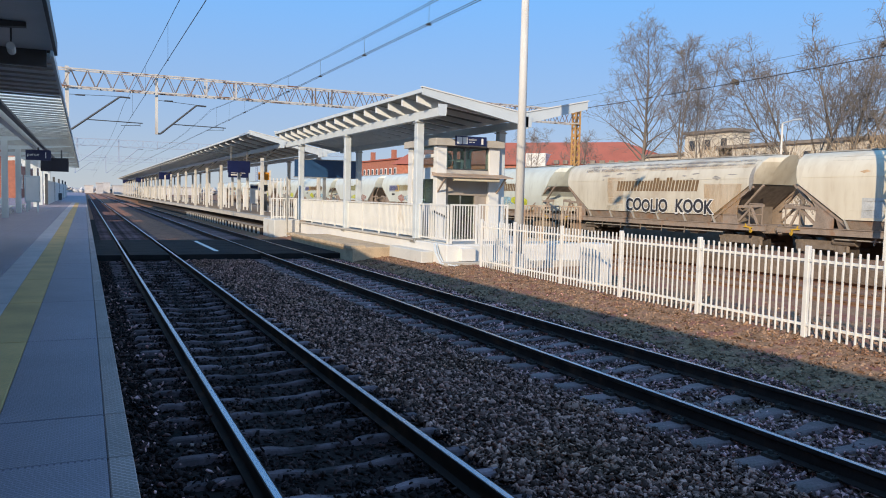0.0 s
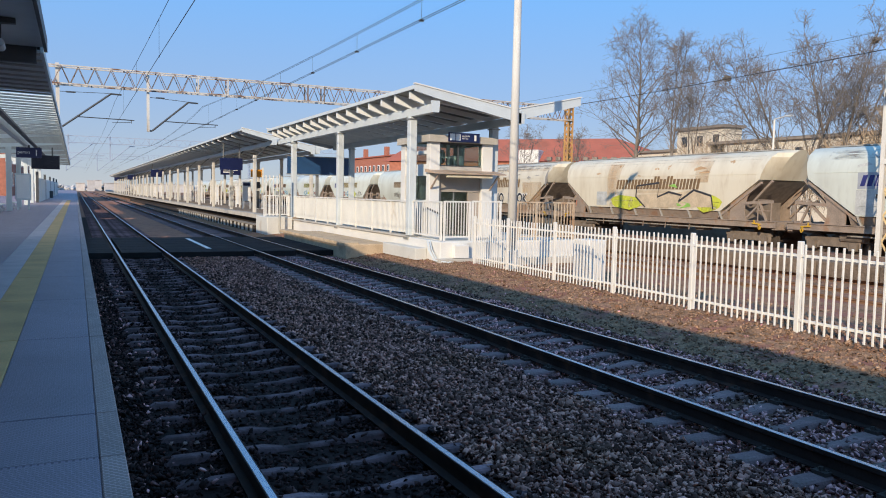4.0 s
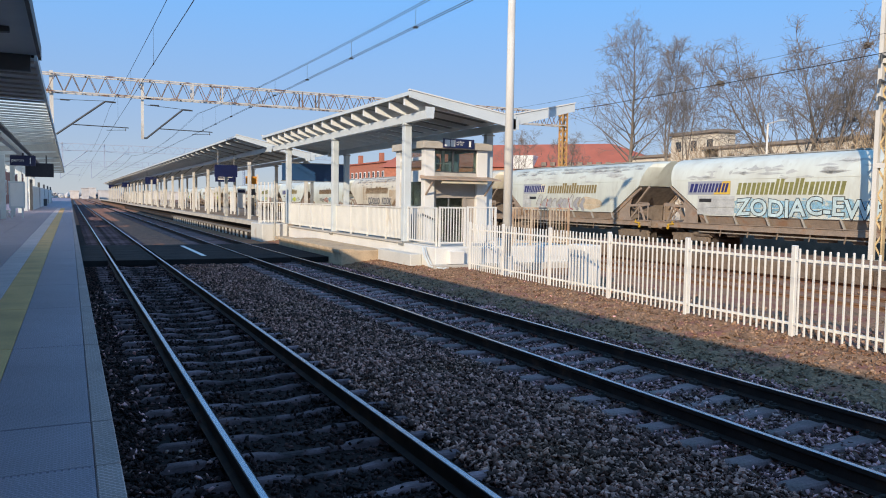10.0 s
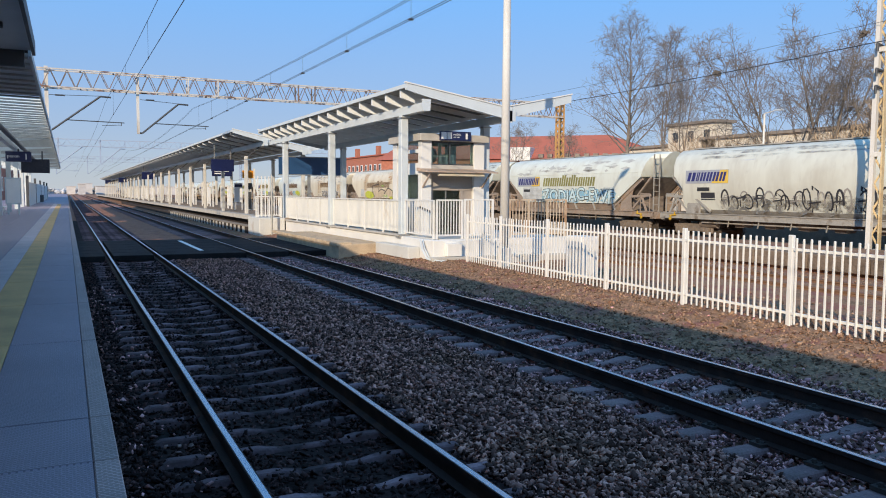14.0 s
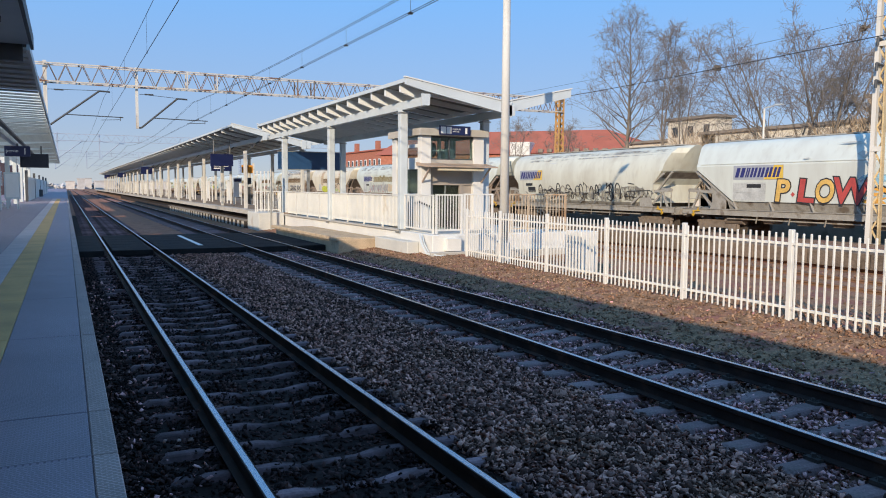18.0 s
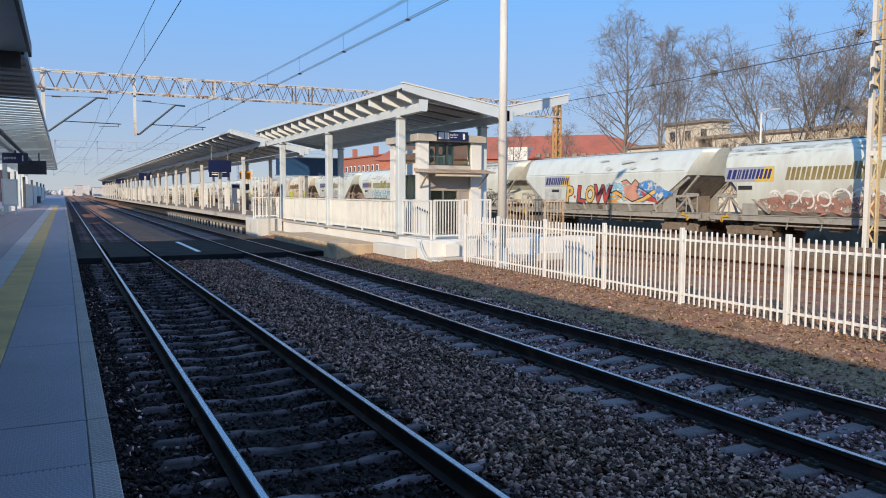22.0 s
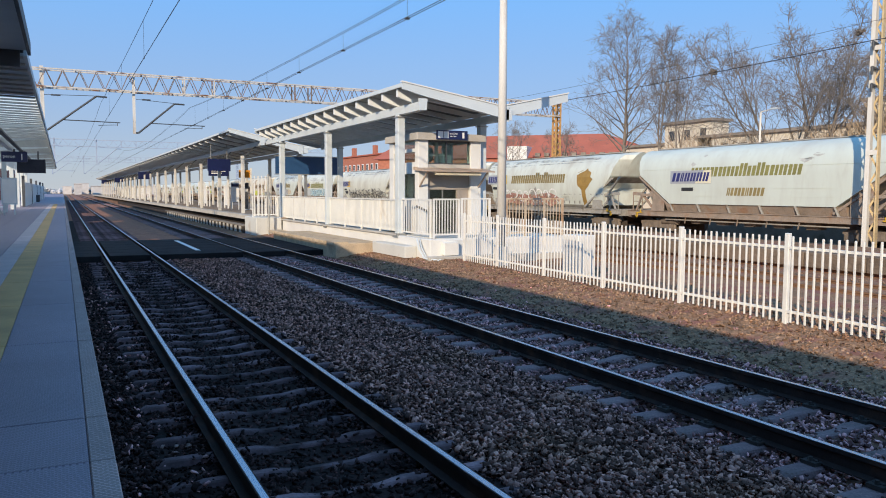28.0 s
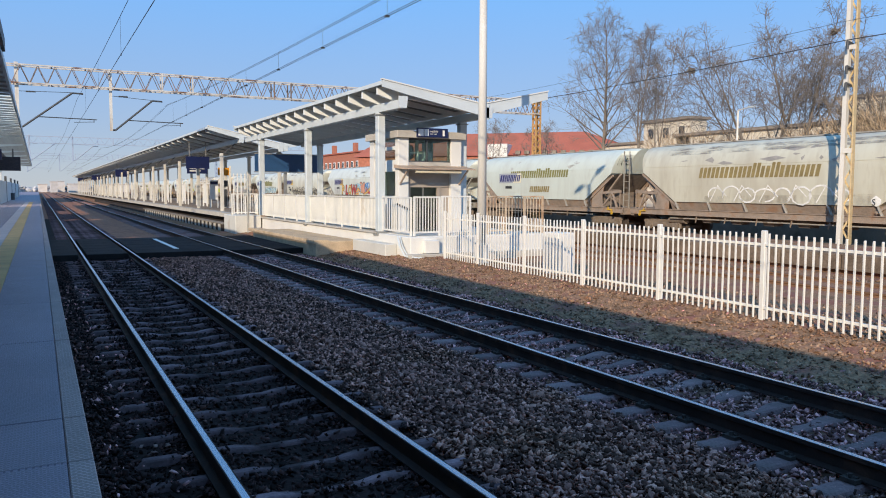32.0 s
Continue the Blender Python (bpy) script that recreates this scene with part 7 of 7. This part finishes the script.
# off-white wagon
w = W["D"]
logo(w, 14.35, 2.56)
word_blocks(w, "olive_letter", 11.4, 2.56, 0.5, TRANS[2:], M_GREENTXT, tall=(4, 6), gap=0.13)
patch(w, "data_panel", HOP, [(13.7, 2.5), (11.5, 2.5), (11.5, 1.66), (13.7, 1.66)], G_PATCH)
for k in range(7):
    patch(w, "blue_graffiti", HOP, blob(10.9 - 0.95 * k, 2.03, 0.85, 0.38, 0.2, 300 + k), G_CYANMIST, 0.003 + 0.0006 * k)
text_part(w, "ZODIAC-EWF", 11.35, 1.70, 0.98, paint("spray_pale_cyan", (0.52, 0.66, 0.67)), G_BLACK, grow=0.03, width=1.13, bold=0.02, wobble=1.8)
# round wagon
w = W["E"]
logo(w, 15.6, 2.63)
patch(w, "data_panel", RND, [(14.65, 2.22), (13.8, 2.22), (13.8, 1.88), (14.65, 1.88)], G_BLACK)
rng = random.Random(8)
for k in range(7):
    patch(w, "smoke_graffiti", RND, blob(12.7 - 1.15 * k, 1.72, 0.9, 0.34, 0.3, 50 + k), G_SMOKEMIST, 0.004)
for k in range(26):
    y = 13.4 - 0.31 * k + rng.uniform(-0.12, 0.12)
    h0, h1, d0 = rng.uniform(1.45, 1.62), rng.uniform(2.05, 2.5), rng.uniform(0.2, 0.4)
    lines = [[(y, h0), (y - 0.1, h1), (y - d0, h1 - rng.uniform(0.0, 0.2)), (y - d0 + 0.06, h0 + 0.3)]]
    if k % 3:
        lines = [arc(y, (h0 + h1) / 2, d0 * 0.7, (h1 - h0) / 2, rng.uniform(-60, 40), rng.uniform(200, 330), 9)]
    if k % 3 == 0:
        lines.append([(y + 0.1, h0 + 0.35), (y - d0 - 0.1, h0 + 0.42)])
    stroke(w, "graffiti_outline", RND, lines, rng.uniform(0.05, 0.085), G_BLACK if k % 4 else G_SMOKE, 0.014)
stroke(w, "graffiti_outline", RND, [[(5.6 - 0.33 * k, 1.6), (5.4 - 0.33 * k, rng.uniform(1.95, 2.3)), (5.25 - 0.33 * k, 1.65), (5.05 - 0.33 * k, rng.uniform(1.8, 2.1))] for k in range(7)] + [[(5.0, 2.0), (3.2, 2.05)], [(4.9, 2.42), (4.4, 2.36)], [(5.3, 1.75), (3.0, 1.62)]], 0.06, G_BLACK, 0.014)
patch(w, "smoke_graffiti", RND, blob(4.6, 1.85, 1.6, 0.4, 0.25, 60), G_SMOKEMIST, 0.005)
# silver wagon
w = W["F"]
logo(w, 14.3, 2.54)
patch(w, "data_panel", HOP, [(14.3, 2.42), (12.55, 2.42), (12.55, 1.66), (14.3, 1.66)], G_PATCH)
for ch, y, m_, s_, wd in (("P", 12.1, G_YELLOW, 1.2, 1.1), ("L", 11.05, G_RED, 1.22, 1.3), ("O", 10.22, G_YELLOW, 1.2, 0.85), ("W", 9.45, G_RED, 1.32, 1.05)):
    text_part(w, ch, y, 1.66, s_, m_, G_BLACK, shear=0.1, grow=0.05, width=wd, bold=0.035, wobble=0.6)
patch(w, "red_dot", HOP, blob(11.2, 1.95, 0.1, 0.1, 0.05, 70), G_RED, 0.02)
patch(w, "blue_graffiti", HOP, blob(5.2, 2.2, 1.6, 0.55, 0.25, 71), G_BLUEMIST, 0.005)
patch(w, "blue_graffiti", HOP, blob(7.4, 2.2, 1.3, 0.5, 0.25, 72), G_CYANMIST, 0.004)
patch(w, "orange_wave", HOP, [(8.2, 1.66), (8.0, 2.15), (7.5, 2.3), (7.0, 2.1), (7.05, 1.9), (7.4, 2.05), (7.6, 1.9), (7.3, 1.66)], G_ORANGE, 0.010)
patch(w, "red_figure", HOP, [(7.1, 2.75), (6.7, 2.85), (6.3, 2.6), (6.0, 2.85), (5.7, 2.65), (5.9, 2.2), (5.6, 1.95), (6.1, 1.75), (6.7, 1.85), (6.9, 2.3)], G_PINK, 0.012)
patch(w, "yellow_sweep", HOP, [(6.9, 2.0), (6.2, 1.72), (5.4, 1.95), (4.6, 2.35), (4.45, 2.2), (5.3, 1.75), (6.0, 1.66), (6.8, 1.68)], G_YELLOW, 0.018)
patch(w, "red_sweep", HOP, [(5.6, 2.3), (4.4, 1.85), (4.3, 1.68), (5.2, 1.72)], G_RED, 0.015)
stroke(w, "graffiti_outline", HOP, [[(8.2, 1.68), (8.0, 2.15), (7.5, 2.3), (7.0, 2.1), (7.05, 1.9), (7.4, 2.05)], [(7.1, 2.75), (6.7, 2.85), (6.3, 2.6), (6.0, 2.85), (5.7, 2.65), (5.9, 2.2)], [(6.9, 2.0), (6.2, 1.72), (5.4, 1.95), (4.6, 2.35)], [(5.9, 2.5), (5.3, 2.3), (4.4, 1.85)]], 0.05, G_BLACK, 0.022)
# pale round wagon with the wheat ear
w = W["G"]
logo(w, 14.55, 2.66)
word_blocks(w, "olive_letter", 11.4, 2.7, 0.5, TRANS, M_OLIVE, tall=(6, 8), gap=0.12)
ear = [(3.7, 1.4), (3.75, 2.3), (4.15, 2.55), (4.2, 3.25), (3.9, 3.15), (3.75, 3.42), (3.55, 3.3), (3.3, 3.48), (3.15, 3.25), (2.9, 3.3), (2.95, 3.0), (2.68, 2.85), (2.95, 2.7), (3.1, 2.45), (3.4, 2.3), (3.35, 1.4)]
patch(w, "wheat_ear", RND, ear, G_GOLD, 0.010, "golden wheat ear emblem")
for k in range(6):
    patch(w, "rose_graffiti", RND, blob(12.0 - 1.0 * k, 1.72, 0.9, 0.36, 0.3, 80 + k), G_ROSEMIST, 0.005 + 0.0006 * k)
rng = random.Random(9)
stroke(w, "graffiti_outline", RND, [arc(11.9 - 0.75 * k, 2.0 + rng.uniform(-0.08, 0.1), rng.uniform(0.25, 0.4), rng.uniform(0.25, 0.38), rng.uniform(-80, 40), rng.uniform(180, 320), 10) for k in range(8)] + [[(12.3 - 1.1 * k, 1.55), (11.9 - 1.1 * k, 2.2), (11.5 - 1.1 * k, 1.75), (11.3 - 1.1 * k, 2.25)] for k in range(5)], 0.07, G_WHITE, 0.014)
patch(w, "dark_accent", RND, [(9.4, 2.15), (9.0, 2.45), (8.8, 2.2), (8.5, 2.5), (8.3, 2.1), (8.8, 1.95)], G_SMOKE, 0.012)
stroke(w, "grime_streak", RND, [[(5.6 - 0.5 * k, 1.5), (5.4 - 0.5 * k, 2.05)] for k in range(9)], 0.14, G_SMOKE, 0.006)
# blue-grey wagon
w = W["H"]
logo(w, 13.4, 2.56, M_LOGOCREAM)
word_blocks(w, "olive_letter", 12.1, 2.86, 0.42, TRANS, M_GREENTXT, tall=(6, 8), gap=0.12, x=-1.503)
word_blocks(w, "small_letter", 9.9, 2.02, 0.34, (0.12, 0.3, 0.3, 0.12, 0.3, 0.3), M_OLIVE, gap=0.1)
def end_tag(w, lines, width, material):
    """Sprayed lines on the leaning end wall: points of (share of the way across, z)."""
    for pts in lines:
        k = Shape()
        for i, (u, z) in enumerate(pts):
            xo = -side_x(HOP, z)
            o = Vector((xo, 0.82 + 0.30 * (4.27 - z), z)).lerp(Vector((xo * 0.42, 0.34 + 0.66 * (4.27 - z), z)), u)
            for d in (-width / 2, width / 2):
                k.v.append((o.x + d * 0.7, o.y - 0.012, o.z + d * 0.7))
        k.f = [(2 * i, 2 * i + 1, 2 * i + 3, 2 * i + 2) for i in range(len(pts) - 1)]
        part("spray_tag", k, material, w)


end_tag(w, [[(0.15, 3.75), (0.22, 3.4), (0.32, 3.8)], [(0.36, 3.42), (0.42, 3.8), (0.52, 3.7), (0.42, 3.55), (0.54, 3.4)], [(0.58, 3.45), (0.62, 3.78), (0.70, 3.72), (0.60, 3.6)], [(0.73, 3.78), (0.86, 3.76), (0.74, 3.5), (0.88, 3.45)], [(0.9, 3.8), (0.99, 3.6), (0.9, 3.42)]], 0.06, G_BLACK)
# beige wagon
w = W["I"]
word_blocks(w, "olive_letter", 12.9, 2.68, 0.46, TRANS, M_OLIVE, tall=(6, 8), gap=0.12)
rng = random.Random(10)
stroke(w, "graffiti_outline", HOP, [arc(11.9 - 0.85 * k, 1.95, rng.uniform(0.3, 0.5), rng.uniform(0.25, 0.4), rng.uniform(-90, 30), rng.uniform(170, 330), 10) for k in range(8)] + [[(12.2 - 1.3 * k, 1.68), (11.8 - 1.3 * k, 2.35), (11.3 - 1.3 * k, 1.9)] for k in range(5)], 0.06, G_WHITE, 0.012)
patch(w, "white_disc", HOP, blob(4.65, 1.78, 0.2, 0.2, 0.02, 120), G_WHITE, 0.006)
text_part(w, "S", 4.8, 1.67, 0.32, G_BLACK, None, x=-1.52)

# wagons far along the train
for k, w in enumerate(FAR):
    word_blocks(w, "faded_letter", 12.0, 2.66, 0.5, TRANS[k % 3:], (M_BROWNTXT, M_OLIVE, M_GREENTXT)[k % 3], tall=(6, 8), gap=0.13)
    if k % 2:
        logo(w, 14.4, 2.58)
    for q in range(4):
        patch(w, "sprayed_patch", RND if k % 3 == 0 else HOP, blob(11.0 - 1.7 * q, 1.98, 1.0, 0.3, 0.3, 400 + 7 * k + q), (G_SMOKEMIST, G_ROSEMIST, G_CYANMIST, G_LIMEMIST)[(k + q) % 4], 0.005 + 0.0006 * q)
# grime along the roof edges and dust thrown up along the lower sides
for key, roof_, low_ in (("A", 1, 1), ("B", 0, 1), ("C", 1, 0), ("D", 0, 0), ("E", 1, 1), ("F", 0, 0), ("G", 1, 1), ("H", 0, 0), ("I", 1, 1)):
    pr = RND if key in "EG" else HOP
    if roof_:
        patch(W[key], "roof_grime", pr, [(15.2, 4.2), (2.4, 4.2), (2.5, 3.78), (15.1, 3.72)], G_GRIME, 0.006)
    if low_:
        patch(W[key], "lower_grime", pr, [(12.6, 1.64), (12.5, 2.0), (9.0, 2.15), (5.5, 1.95), (4.7, 2.1), (4.65, 1.64)], G_DUSTLINE, 0.0035)
# worn patches where the top coat flakes off
for key, amount, m_ in (("A", 14, G_SMOKE), ("C", 24, G_WORN), ("D", 34, G_WORN), ("H", 6, G_WORN), ("F", 8, G_WORN), ("B", 10, G_RUST), ("I", 12, G_SMOKE), ("E", 5, G_PATCH)):
    rng = random.Random(key)
    for k in range(amount):
        patch(W[key], "worn_patch", RND if key == "E" else HOP, blob(rng.uniform(3.4, 14.0), rng.uniform(3.2, 3.9), rng.uniform(0.08, 0.7), rng.uniform(0.02, 0.11), 0.5, 200 + k, 18), m_, 0.004)


# ---- movement ----
def train_way(t):
    u = (t - 16) / 16
    return 59.38 * u - 2.147 * u * u - 0.11 * u ** 3


def motions():
    for w, s in train:
        rows = []
        for k in range(17):
            y = s + train_way(2.0 * k)
            rows.append((2.0 * k, pose(27.0 + 0.015 * y, y, 0, 0, 0, -0.859)))
        walk(w, rows)
    for ws, y in wheelsets:
        rows = []
        for k in range(214):
            t = min(32.0, 0.15 * k)
            rows.append((t, pose(0, y, 0.46) @ Matrix.Rotation(-train_way(t) / 0.46, 4, "X")))
        walk(ws, rows)


motions()
